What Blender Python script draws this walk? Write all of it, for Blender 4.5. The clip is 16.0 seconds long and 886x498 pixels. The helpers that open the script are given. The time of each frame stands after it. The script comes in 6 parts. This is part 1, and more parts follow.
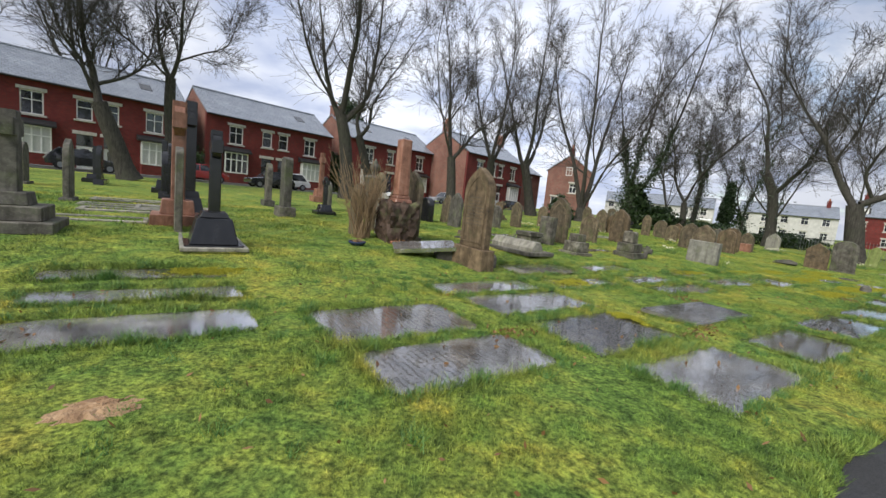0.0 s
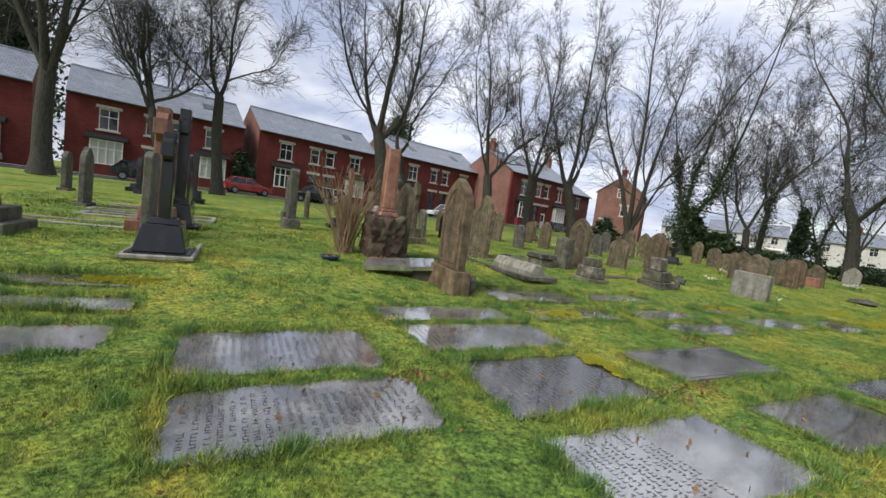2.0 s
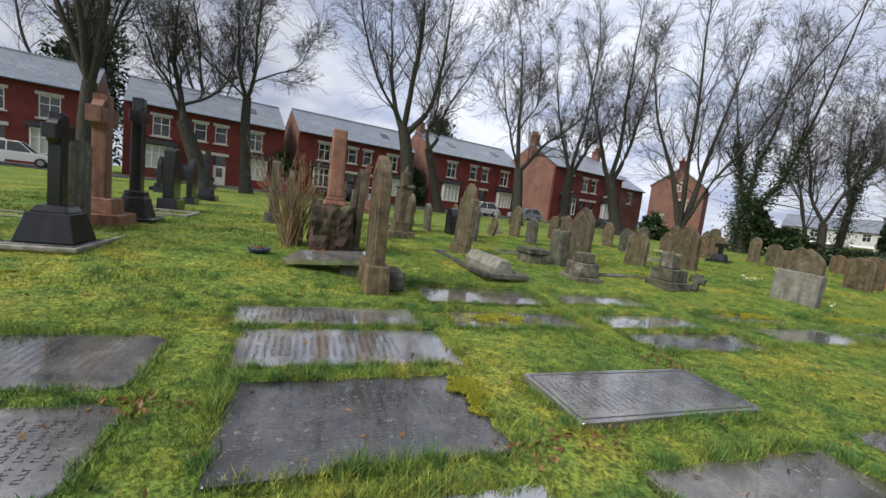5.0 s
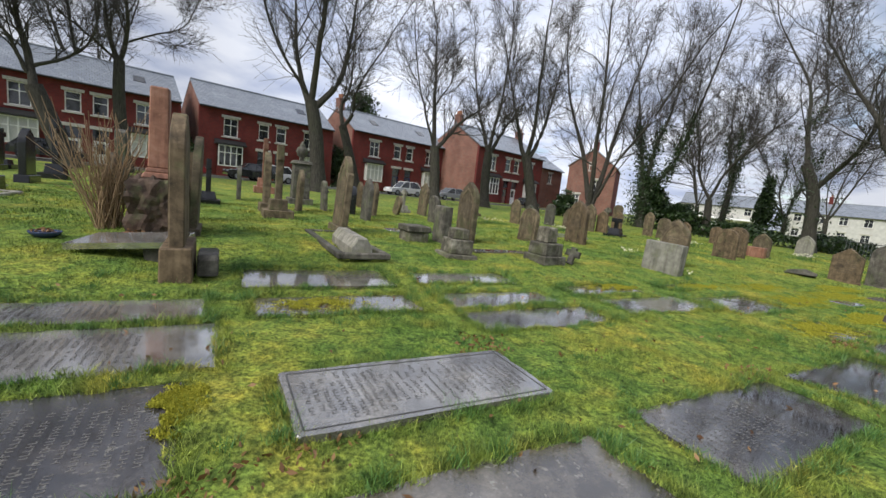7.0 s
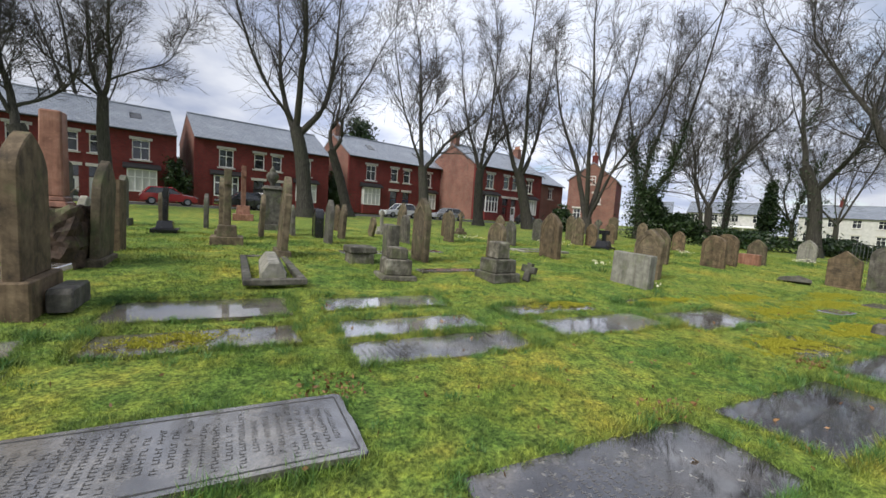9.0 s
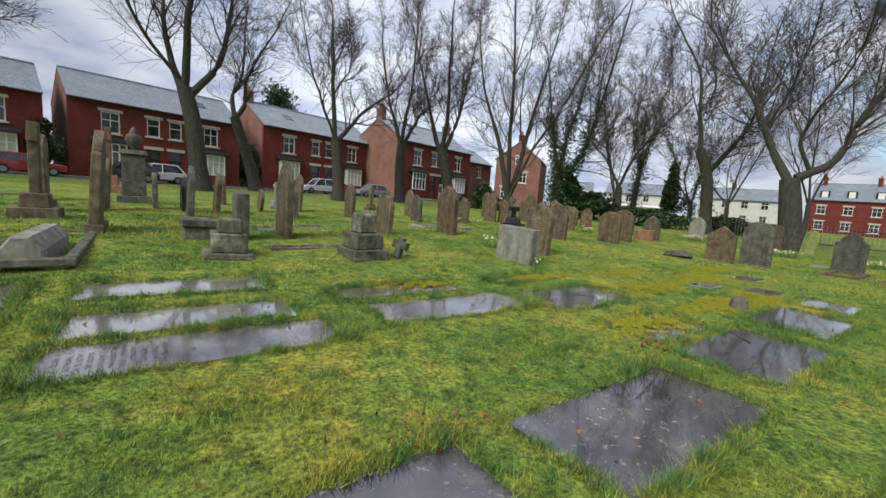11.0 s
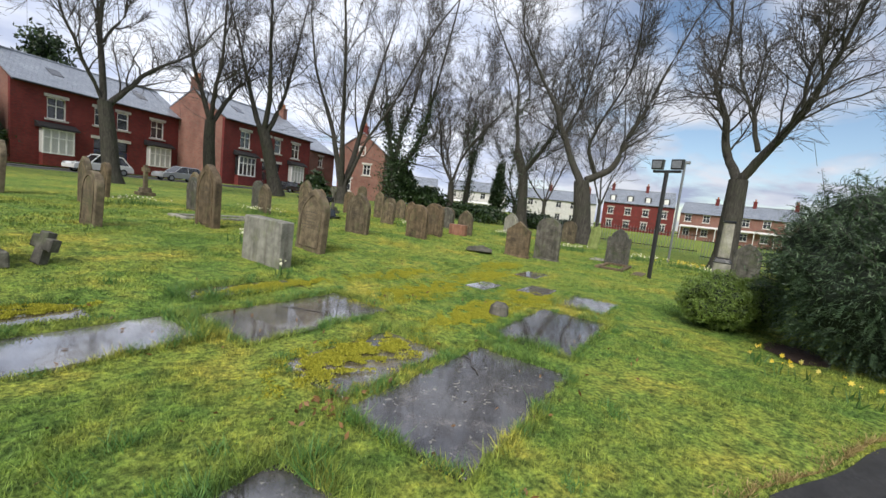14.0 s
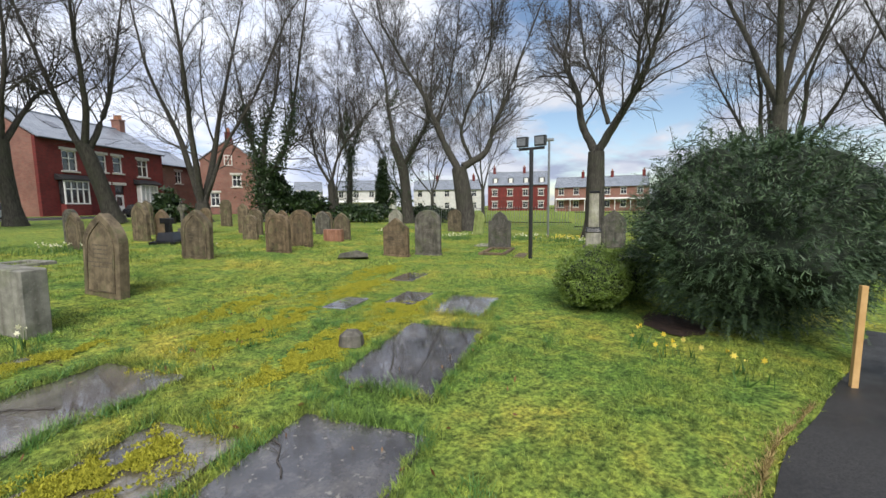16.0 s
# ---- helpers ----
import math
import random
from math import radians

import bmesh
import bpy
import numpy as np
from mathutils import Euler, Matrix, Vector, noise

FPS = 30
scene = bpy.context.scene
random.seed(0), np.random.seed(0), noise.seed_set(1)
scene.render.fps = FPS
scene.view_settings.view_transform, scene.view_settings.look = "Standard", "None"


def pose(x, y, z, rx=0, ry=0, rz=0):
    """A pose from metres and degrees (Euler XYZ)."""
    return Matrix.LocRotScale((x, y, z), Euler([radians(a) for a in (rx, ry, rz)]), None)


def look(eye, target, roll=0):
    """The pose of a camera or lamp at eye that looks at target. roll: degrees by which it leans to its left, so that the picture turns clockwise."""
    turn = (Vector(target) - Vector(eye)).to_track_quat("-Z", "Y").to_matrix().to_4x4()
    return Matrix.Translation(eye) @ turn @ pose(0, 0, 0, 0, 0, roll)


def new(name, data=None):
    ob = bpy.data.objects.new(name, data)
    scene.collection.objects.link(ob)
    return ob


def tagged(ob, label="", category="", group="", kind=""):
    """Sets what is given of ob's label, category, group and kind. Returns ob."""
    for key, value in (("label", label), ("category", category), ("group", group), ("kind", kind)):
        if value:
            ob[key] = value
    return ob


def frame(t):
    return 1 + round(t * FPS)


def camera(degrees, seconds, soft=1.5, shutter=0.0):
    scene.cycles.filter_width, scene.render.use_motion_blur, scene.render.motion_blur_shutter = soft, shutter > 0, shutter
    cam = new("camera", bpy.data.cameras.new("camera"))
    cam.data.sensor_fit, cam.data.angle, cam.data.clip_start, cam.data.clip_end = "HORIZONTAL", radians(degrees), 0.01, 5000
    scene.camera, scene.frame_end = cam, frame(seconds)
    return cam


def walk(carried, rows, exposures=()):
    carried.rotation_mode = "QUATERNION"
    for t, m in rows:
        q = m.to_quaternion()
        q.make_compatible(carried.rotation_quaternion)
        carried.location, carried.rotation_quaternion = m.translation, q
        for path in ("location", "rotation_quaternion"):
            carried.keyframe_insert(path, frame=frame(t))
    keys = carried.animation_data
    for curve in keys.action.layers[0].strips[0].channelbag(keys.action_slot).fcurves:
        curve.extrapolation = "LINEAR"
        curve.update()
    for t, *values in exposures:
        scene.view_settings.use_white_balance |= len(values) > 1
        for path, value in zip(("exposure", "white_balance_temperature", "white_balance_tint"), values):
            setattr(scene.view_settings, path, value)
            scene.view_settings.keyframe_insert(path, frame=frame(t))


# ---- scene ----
cam = camera(94.9, 16.0, soft=1.5)
PATH = [
    (0, (0.41, -0.373, 1.37), (0.322, 1.61, 1.125), 6.0),
    (0.5, (0.747, -0.136, 1.378), (0.615, 1.842, 1.114), 6.6),
    (1, (1.084, 0.176, 1.428), (0.913, 2.153, 1.177), 7.1),
    (1.5, (1.405, 0.367, 1.419), (1.147, 2.338, 1.202), 7.2),
    (2, (1.695, 0.629, 1.426), (1.358, 2.592, 1.246), 7.6),
    (2.5, (1.991, 0.96, 1.451), (1.601, 2.915, 1.294), 8.3),
    (3, (2.341, 1.173, 1.444), (1.913, 3.12, 1.29), 9.0),
    (3.2, (2.453, 1.262, 1.438), (2.003, 3.205, 1.284), 9.2),
    (5.3, (3.535, 2.319, 1.442), (2.949, 4.216, 1.206), 6.6),
    (5.5, (3.636, 2.386, 1.467), (3.07, 4.288, 1.219), 6.2),
    (6, (4.007, 2.581, 1.464), (3.514, 4.499, 1.186), 6.1),
    (6.5, (4.283, 2.903, 1.422), (3.921, 4.85, 1.141), 7.1),
    (7, (4.599, 3.161, 1.449), (4.332, 5.124, 1.179), 6.4),
    (7.5, (4.946, 3.346, 1.453), (4.589, 5.288, 1.135), 4.9),
    (8, (5.218, 3.607, 1.482), (4.835, 5.559, 1.276), 5.5),
    (8.2, (5.346, 3.7, 1.49), (4.983, 5.659, 1.315), 4.8),
    (10.3, (6.726, 4.798, 1.355), (6.467, 6.77, 1.147), 3.5),
    (10.5, (6.836, 4.952, 1.342), (6.641, 6.93, 1.117), 3.8),
    (11, (7.177, 5.232, 1.364), (7.167, 7.216, 1.111), 4.5),
    (11.5, (7.518, 5.454, 1.38), (7.621, 7.43, 1.087), 6.5),
    (12, (7.815, 5.78, 1.398), (8.06, 7.746, 1.125), 8.4),
    (12.5, (8.144, 6.043, 1.388), (8.507, 7.993, 1.126), 8.8),
    (13, (8.496, 6.251, 1.404), (8.981, 8.175, 1.158), 8.9),
    (13.5, (8.843, 6.511, 1.414), (9.435, 8.409, 1.188), 8.1),
    (14, (9.168, 6.71, 1.4), (9.851, 8.578, 1.184), 6.5),
    (14.5, (9.435, 6.927, 1.424), (10.204, 8.761, 1.209), 4.3),
    (15, (9.739, 7.218, 1.446), (10.597, 9.012, 1.231), 2.0),
    (15.5, (10.02, 7.348, 1.454), (10.989, 9.084, 1.243), 0.3),
    (16, (10.286, 7.48, 1.465), (11.402, 9.126, 1.256), -0.7),
]
walk(cam, [(t, look(eye, target, roll)) for t, eye, target, roll in PATH],
     [(0, 0.18), (2.5, 0.06), (5.5, 0.02), (7, 0.12), (8.2, 0.2), (10.4, 0.04), (11.5, 0.06), (12.5, 0.18), (14, 0.24), (16, 0.3)])

# ---- world and sun: bright broken cloud, sun veiled behind the walker ----
SUN_EL, SUN_AZ = 44.0, 214.0        # azimuth clockwise from +y
world = bpy.data.worlds.new("sky")
scene.world = world
world.use_nodes = True
wn, wl = world.node_tree.nodes, world.node_tree.links
wn.clear()


def wnode(kind, **kw):
    n = wn.new(kind)
    for k, v in kw.items():
        n.inputs[k].default_value = v
    return n


sky = wn.new("ShaderNodeTexSky")
sky.sky_type = 'NISHITA'
sky.sun_disc = False
sky.sun_elevation = radians(SUN_EL)
sky.sun_rotation = radians(SUN_AZ)
sky.air_density, sky.dust_density = 1.0, 0.6
coord = wn.new("ShaderNodeTexCoord")
sep = wn.new("ShaderNodeSeparateXYZ")
wl.new(coord.outputs["Generated"], sep.inputs[0])
# flatten the direction onto a cloud layer
lift = wn.new("ShaderNodeMath"); lift.operation = 'MAXIMUM'; lift.inputs[1].default_value = 0.02
wl.new(sep.outputs["Z"], lift.inputs[0])
add = wn.new("ShaderNodeMath"); add.operation = 'ADD'; add.inputs[1].default_value = 0.22
wl.new(lift.outputs[0], add.inputs[0])
flat = wn.new("ShaderNodeVectorMath"); flat.operation = 'SCALE'
inv = wn.new("ShaderNodeMath"); inv.operation = 'DIVIDE'; inv.inputs[0].default_value = 1.0
wl.new(add.outputs[0], inv.inputs[1])
wl.new(coord.outputs["Generated"], flat.inputs[0])
wl.new(inv.outputs[0], flat.inputs["Scale"])
n1 = wn.new("ShaderNodeTexNoise")
n1.inputs["Scale"].default_value, n1.inputs["Detail"].default_value, n1.inputs["Roughness"].default_value = 1.35, 9.0, 0.56
n1.inputs["Distortion"].default_value = 0.35
wl.new(flat.outputs[0], n1.inputs["Vector"])
# cloud cover thins away from the sun's side (towards +x)
cover = wn.new("ShaderNodeMath"); cover.operation = 'MULTIPLY_ADD'
cover.inputs[1].default_value, cover.inputs[2].default_value = -0.16, 0.09
wl.new(sep.outputs["X"], cover.inputs[0])
dens = wn.new("ShaderNodeMath"); dens.operation = 'ADD'
wl.new(n1.outputs["Fac"], dens.inputs[0])
wl.new(cover.outputs[0], dens.inputs[1])
mask = wn.new("ShaderNodeMapRange")
mask.inputs["From Min"].default_value, mask.inputs["From Max"].default_value = 0.34, 0.47
wl.new(dens.outputs[0], mask.inputs["Value"])
n2 = wn.new("ShaderNodeTexNoise")
n2.inputs["Scale"].default_value, n2.inputs["Detail"].default_value = 2.6, 8.0
wl.new(flat.outputs[0], n2.inputs["Vector"])
shade = wn.new("ShaderNodeValToRGB")
shade.color_ramp.elements[0].position, shade.color_ramp.elements[0].color = 0.33, (3.75, 4.3, 5.8, 1)
shade.color_ramp.elements[1].position, shade.color_ramp.elements[1].color = 0.62, (6.8, 7.1, 7.9, 1)
wl.new(n2.outputs["Fac"], shade.inputs["Fac"])
# thinner, brighter cloud low over the street
sdir = Vector((math.sin(radians(SUN_AZ)) * math.cos(radians(SUN_EL)), math.cos(radians(SUN_AZ)) * math.cos(radians(SUN_EL)), math.sin(radians(SUN_EL))))
dot = wn.new("ShaderNodeVectorMath"); dot.operation = 'DOT_PRODUCT'
wl.new(coord.outputs["Generated"], dot.inputs[0])
dot.inputs[1].default_value = Vector((-0.02, 0.93, 0.36))
glow = wn.new("ShaderNodeMapRange"); glow.interpolation_type = 'SMOOTHSTEP'
glow.inputs["From Min"].default_value, glow.inputs["From Max"].default_value = 0.72, 1.0
glow.inputs["To Min"].default_value, glow.inputs["To Max"].default_value = 0.84, 1.25
wl.new(dot.outputs["Value"], glow.inputs["Value"])
lit = wn.new("ShaderNodeVectorMath"); lit.operation = 'SCALE'
wl.new(shade.outputs["Color"], lit.inputs[0])
wl.new(glow.outputs["Result"], lit.inputs["Scale"])
mixc = wn.new("ShaderNodeMix"); mixc.data_type = 'RGBA'
wl.new(mask.outputs["Result"], mixc.inputs["Factor"])
wl.new(sky.outputs["Color"], mixc.inputs["A"])
wl.new(lit.outputs[0], mixc.inputs["B"])
bg = wn.new("ShaderNodeBackground")
bg.inputs["Strength"].default_value = 0.112
wl.new(mixc.outputs["Result"], bg.inputs["Color"])
wout = wn.new("ShaderNodeOutputWorld")
wl.new(bg.outputs[0], wout.inputs["Surface"])

sun = new("sun", bpy.data.lights.new("sun", 'SUN'))
sun.data.energy, sun.data.angle, sun.data.color = 3.1, radians(34), (1.0, 0.96, 0.88)
sun.matrix_world = look(sdir * 50, (0, 0, 0))

# ---- frames of reference: the graves' grid (u along the rows, v across) and the street ----
GRID = 36.87
CU, SU = 0.8, 0.6


def xy(u, v):
    return CU * u - SU * v, SU * u + CU * v


def rise(x, y):
    """The lawn climbs gently away from the path."""
    v = (y - 0.75 * x) / 1.25
    s = min(1.0, max(0.0, (v - 3.5) / 5.5))
    q = min(1.0, max(0.0, (v - 16.0) / 18.0))
    return 0.25 * s * s * (3 - 2 * s) + 0.4 * q * q * (3 - 2 * q)


def spot(u, v, dz=0.0, turn=0.0, rx=0.0, ry=0.0):
    x, y = xy(u, v)
    return pose(x, y, rise(x, y) + dz, rx, ry, GRID + turn)


def street(a, f, z=0.0, turn=0.0):
    """a metres along the terrace, f metres in front of its facades."""
    return pose(-28.7 + 0.643 * a + 0.766 * f, 43.2 + 0.766 * a - 0.643 * f, z, 0, 0, 50.0 + turn)


# ---- materials ----
def material(name):
    m = bpy.data.materials.new(name)
    m.use_nodes = True
    nt = m.node_tree
    return m, nt, nt.nodes["Principled BSDF"]


def coords(nt, use="Object"):
    t = nt.nodes.new("ShaderNodeTexCoord")
    return t.outputs[use]


def noise_tex(nt, vec, scale, detail=6.0, rough=0.6, dist=0.0):
    n = nt.nodes.new("ShaderNodeTexNoise")
    n.inputs["Scale"].default_value, n.inputs["Detail"].default_value = scale, detail
    n.inputs["Roughness"].default_value, n.inputs["Distortion"].default_value = rough, dist
    nt.links.new(vec, n.inputs["Vector"])
    return n.outputs["Fac"]


def ramp(nt, fac, *stops):
    r = nt.nodes.new("ShaderNodeValToRGB")
    while len(r.color_ramp.elements) < len(stops):
        r.color_ramp.elements.new(0.5)
    for e, (p, c) in zip(r.color_ramp.elements, stops):
        e.position = p
        e.color = (*c, 1) if len(c) == 3 else c
    nt.links.new(fac, r.inputs["Fac"])
    return r.outputs["Color"]


def blend(nt, fac, a, b, mode='MIX'):
    m = nt.nodes.new("ShaderNodeMix")
    m.data_type, m.blend_type = 'RGBA', mode
    for key, val in (("Factor", fac), ("A", a), ("B", b)):
        sock = m.inputs[key]
        if isinstance(val, (int, float)):
            sock.default_value = val
        elif isinstance(val, tuple):
            sock.default_value = (*val, 1) if len(val) == 3 else val
        else:
            nt.links.new(val, sock)
    return m.outputs["Result"]


def maths(nt, op, a, b=0.0, c=0.0):
    m = nt.nodes.new("ShaderNodeMath")
    m.operation = op
    for i, val in enumerate((a, b, c)):
        if isinstance(val, (int, float)):
            m.inputs[i].default_value = val
        else:
            nt.links.new(val, m.inputs[i])
    return m.outputs[0]


def bump(nt, bsdf, height, strength=0.4, dist=0.01):
    b = nt.nodes.new("ShaderNodeBump")
    b.inputs["Strength"].default_value, b.inputs["Distance"].default_value = strength, dist
    nt.links.new(height, b.inputs["Height"])
    nt.links.new(b.outputs[0], bsdf.inputs["Normal"])


def shifted(nt, vec):
    """Coordinates moved by a random amount for each object."""
    info = nt.nodes.new("ShaderNodeObjectInfo")
    v = nt.nodes.new("ShaderNodeVectorMath")
    v.operation = 'MULTIPLY_ADD'
    comb = nt.nodes.new("ShaderNodeCombineXYZ")
    for k in range(3):
        nt.links.new(info.outputs["Random"], comb.inputs[k])
    nt.links.new(comb.outputs[0], v.inputs[0])
    v.inputs[1].default_value = (37, 53, 71)
    nt.links.new(vec, v.inputs[2])
    return v.outputs[0], info.outputs["Random"]


def stone(name, dark, mid, light, algae=(0.10, 0.13, 0.05), algae_at=0.56, rough=0.75, relief=0.5, gloss=0.0):
    m, nt, b = material(name)
    vec, rnd = shifted(nt, coords(nt))
    base = ramp(nt, noise_tex(nt, vec, 5.0, 8, 0.65, 0.3), (0.28, dark), (0.5, mid), (0.74, light))
    streak = nt.nodes.new("ShaderNodeMapping")
    streak.inputs["Scale"].default_value = (9, 9, 0.9)
    nt.links.new(vec, streak.inputs["Vector"])
    run = ramp(nt, noise_tex(nt, streak.outputs[0], 1.0, 5, 0.6), (0.42, (1, 1, 1)), (0.68, (0.42, 0.40, 0.38)))
    base = blend(nt, 0.75, base, run, 'MULTIPLY')
    green = ramp(nt, noise_tex(nt, vec, 2.3, 7, 0.7), (algae_at - 0.05, (0, 0, 0)), (algae_at + 0.12, (1, 1, 1)))
    base = blend(nt, maths(nt, 'MULTIPLY', green, 0.6), base, algae)
    spotty = ramp(nt, noise_tex(nt, vec, 34.0, 3, 0.5), (0.62, (0, 0, 0)), (0.70, (1, 1, 1)))
    base = blend(nt, maths(nt, 'MULTIPLY', spotty, 0.35), base, light)
    tone = ramp(nt, rnd, (0.0, (0.78, 0.78, 0.77)), (1.0, (1.24, 1.2, 1.15)))
    base = blend(nt, 1.0, base, tone, 'MULTIPLY')
    nt.links.new(base, b.inputs["Base Color"])
    b.inputs["Roughness"].default_value = rough
    b.inputs["Specular IOR Level"].default_value = 0.35 + gloss
    bump(nt, b, noise_tex(nt, vec, 42.0, 8, 0.7), relief, 0.006)
    return m


M_SAND = stone("weathered_sandstone", (0.045, 0.035, 0.025), (0.135, 0.108, 0.072), (0.26, 0.21, 0.14))
M_BROWN = stone("brown_sandstone", (0.045, 0.034, 0.023), (0.15, 0.11, 0.068), (0.26, 0.195, 0.125), algae_at=0.6)
M_GREY = stone("grey_stone", (0.035, 0.034, 0.03), (0.105, 0.10, 0.088), (0.22, 0.21, 0.185))
M_LICHEN = stone("lichen_spotted_stone", (0.030, 0.029, 0.024), (0.115, 0.108, 0.088), (0.36, 0.35, 0.30), algae=(0.12, 0.14, 0.06))
M_PALE = stone("pale_stone", (0.14, 0.14, 0.12), (0.27, 0.265, 0.235), (0.42, 0.41, 0.37), algae=(0.20, 0.22, 0.12))
M_GREEN = stone("algae_covered_stone", (0.12, 0.16, 0.05), (0.22, 0.27, 0.09), (0.30, 0.33, 0.15), algae=(0.16, 0.22, 0.06))
M_BLACK = stone("black_granite", (0.006, 0.0065, 0.008), (0.011, 0.012, 0.014), (0.026, 0.026, 0.028), algae_at=0.80, rough=0.2, relief=0.08, gloss=0.3)
M_PINK = stone("pink_granite", (0.16, 0.075, 0.05), (0.27, 0.135, 0.095), (0.36, 0.21, 0.16), algae_at=0.74, rough=0.4, relief=0.15)
M_ROCK = stone("rough_rock", (0.02, 0.014, 0.011), (0.06, 0.04, 0.03), (0.13, 0.09, 0.07), relief=0.9)


def slab_material(name, dark, mid, light, wet, film, still=0.05):
    """Wet flat stone: standing water lies in smooth pools where the surface dips."""
    m, nt, b = material(name)
    vec, rnd = shifted(nt, coords(nt))
    base = ramp(nt, noise_tex(nt, vec, 3.2, 9, 0.66, 0.4), (0.3, dark), (0.52, mid), (0.75, light))
    grit = ramp(nt, noise_tex(nt, vec, 55.0, 4, 0.6), (0.4, (0.72, 0.72, 0.72)), (0.62, (1.25, 1.22, 1.18)))
    base = blend(nt, 0.6, base, grit, 'MULTIPLY')
    damp = ramp(nt, noise_tex(nt, vec, 1.7, 5, 0.6, 0.5), (0.38, (0.50, 0.50, 0.52)), (0.60, (1.2, 1.18, 1.14)))
    base = blend(nt, 1.0, base, damp, 'MULTIPLY')
    lich = ramp(nt, noise_tex(nt, vec, 17.0, 4, 0.55), (0.63, (0, 0, 0)), (0.68, (1, 1, 1)))
    base = blend(nt, maths(nt, 'MULTIPLY', lich, 0.55), base, (0.33, 0.31, 0.26))
    crumbs = ramp(nt, noise_tex(nt, vec, 8.5, 6, 0.7, 0.8), (0.62, (0, 0, 0)), (0.69, (1, 1, 1)))
    base = blend(nt, maths(nt, 'MULTIPLY', crumbs, 0.7), base, (0.045, 0.036, 0.02))
    pool = nt.nodes.new("ShaderNodeMapRange")
    pool.inputs["From Min"].default_value, pool.inputs["From Max"].default_value = wet, wet + 0.10
    nt.links.new(noise_tex(nt, vec, 1.15, 4, 0.5, 0.2), pool.inputs["Value"])
    p = pool.outputs["Result"]
    base = blend(nt, p, base, blend(nt, 1.0, base, (0.80, 0.80, 0.82), 'MULTIPLY'))
    nt.links.new(base, b.inputs["Base Color"])
    nt.links.new(ramp(nt, p, (0.0, (0.24, 0.24, 0.24)), (0.8, (0.03, 0.03, 0.03))), b.inputs["Roughness"])
    nt.links.new(ramp(nt, p, (0.0, (0.6, 0.6, 0.6)), (1.0, (1.0, 1.0, 1.0))), b.inputs["Specular IOR Level"])
    b.inputs["Coat Weight"].default_value = 1.0
    b.inputs["Coat Roughness"].default_value = still
    b.inputs["Coat IOR"].default_value = film
    h = noise_tex(nt, vec, 38.0, 7, 0.65)
    keep = maths(nt, 'SUBTRACT', 1.0, p)
    bump(nt, b, maths(nt, 'MULTIPLY', h, keep), 0.6, 0.008)
    return m


M_SLAB = slab_material("wet_grey_slab", (0.07, 0.068, 0.067), (0.165, 0.158, 0.15), (0.31, 0.295, 0.275), 0.44, 2.5, 0.10)
M_SLABD = slab_material("wet_dark_slate_slab", (0.028, 0.027, 0.031), (0.066, 0.063, 0.066), (0.16, 0.145, 0.135), 0.52, 1.55)
M_SLABB = slab_material("worn_brownish_slab", (0.055, 0.049, 0.042), (0.125, 0.110, 0.092), (0.26, 0.235, 0.20), 0.54, 1.7)
# base kept paler than wet stone, standing in for sky glare off the water
M_SLABW = slab_material("glare_pale_puddled_slab", (0.15, 0.149, 0.147), (0.30, 0.293, 0.285), (0.44, 0.43, 0.41), 0.36, 4.2, 0.13)


def lawn_colour(nt, vec):
    """Green turf with yellow moss, in drifts; shared by the soil sheet and the blades."""
    big = noise_tex(nt, vec, 0.55, 5, 0.6, 0.3)
    fine = noise_tex(nt, vec, 2.6, 5, 0.62)
    mix_f = maths(nt, 'ADD', maths(nt, 'MULTIPLY', big, 0.55), maths(nt, 'MULTIPLY', fine, 0.45))
    tuft = ramp(nt, noise_tex(nt, vec, 8.0, 5, 0.65, 0.3), (0.33, (0.42, 0.48, 0.48)), (0.48, (1.0, 1.02, 0.98)), (0.64, (1.45, 1.40, 1.18)))
    blades = ramp(nt, noise_tex(nt, vec, 30.0, 4, 0.6), (0.36, (0.60, 0.64, 0.66)), (0.52, (1.0, 1.0, 1.0)), (0.68, (1.18, 1.15, 1.1)))
    tuft = blend(nt, 1.0, tuft, blades, 'MULTIPLY')
    return blend(nt, 1.0, ramp(nt, mix_f, (0.33, (0.076, 0.142, 0.038)), (0.43, (0.146, 0.236, 0.058)), (0.53, (0.235, 0.290, 0.066)), (0.64, (0.38, 0.345, 0.075))), tuft, 'MULTIPLY')


def lawn_sheet():
    m, nt, b = material("lawn_soil_and_moss")
    vec = coords(nt)
    col = lawn_colour(nt, vec)
    speck = ramp(nt, noise_tex(nt, vec, 30.0, 5, 0.7), (0.35, (0.40, 0.40, 0.36)), (0.62, (1.15, 1.15, 1.0)))
    nt.links.new(blend(nt, 0.85, col, speck, 'MULTIPLY'), b.inputs["Base Color"])
    b.inputs["Roughness"].default_value = 0.9
    b.inputs["Specular IOR Level"].default_value = 0.15
    bump(nt, b, noise_tex(nt, vec, 22.0, 6, 0.7), 0.9, 0.03)
    return m


def blade_material():
    m, nt, b = material("grass_blades")
    geo = nt.nodes.new("ShaderNodeNewGeometry")
    col = lawn_colour(nt, coords(nt))
    vary = ramp(nt, geo.outputs["Random Per Island"], (0.0, (0.35, 0.42, 0.4)), (0.45, (0.95, 0.95, 0.95)), (0.9, (1.4, 1.35, 1.25)), (1.0, (1.8, 1.6, 1.5)))
    nt.links.new(blend(nt, 1.0, col, vary, 'MULTIPLY'), b.inputs["Base Color"])
    b.inputs["Roughness"].default_value = 0.55
    b.inputs["Specular IOR Level"].default_value = 0.2
    return m


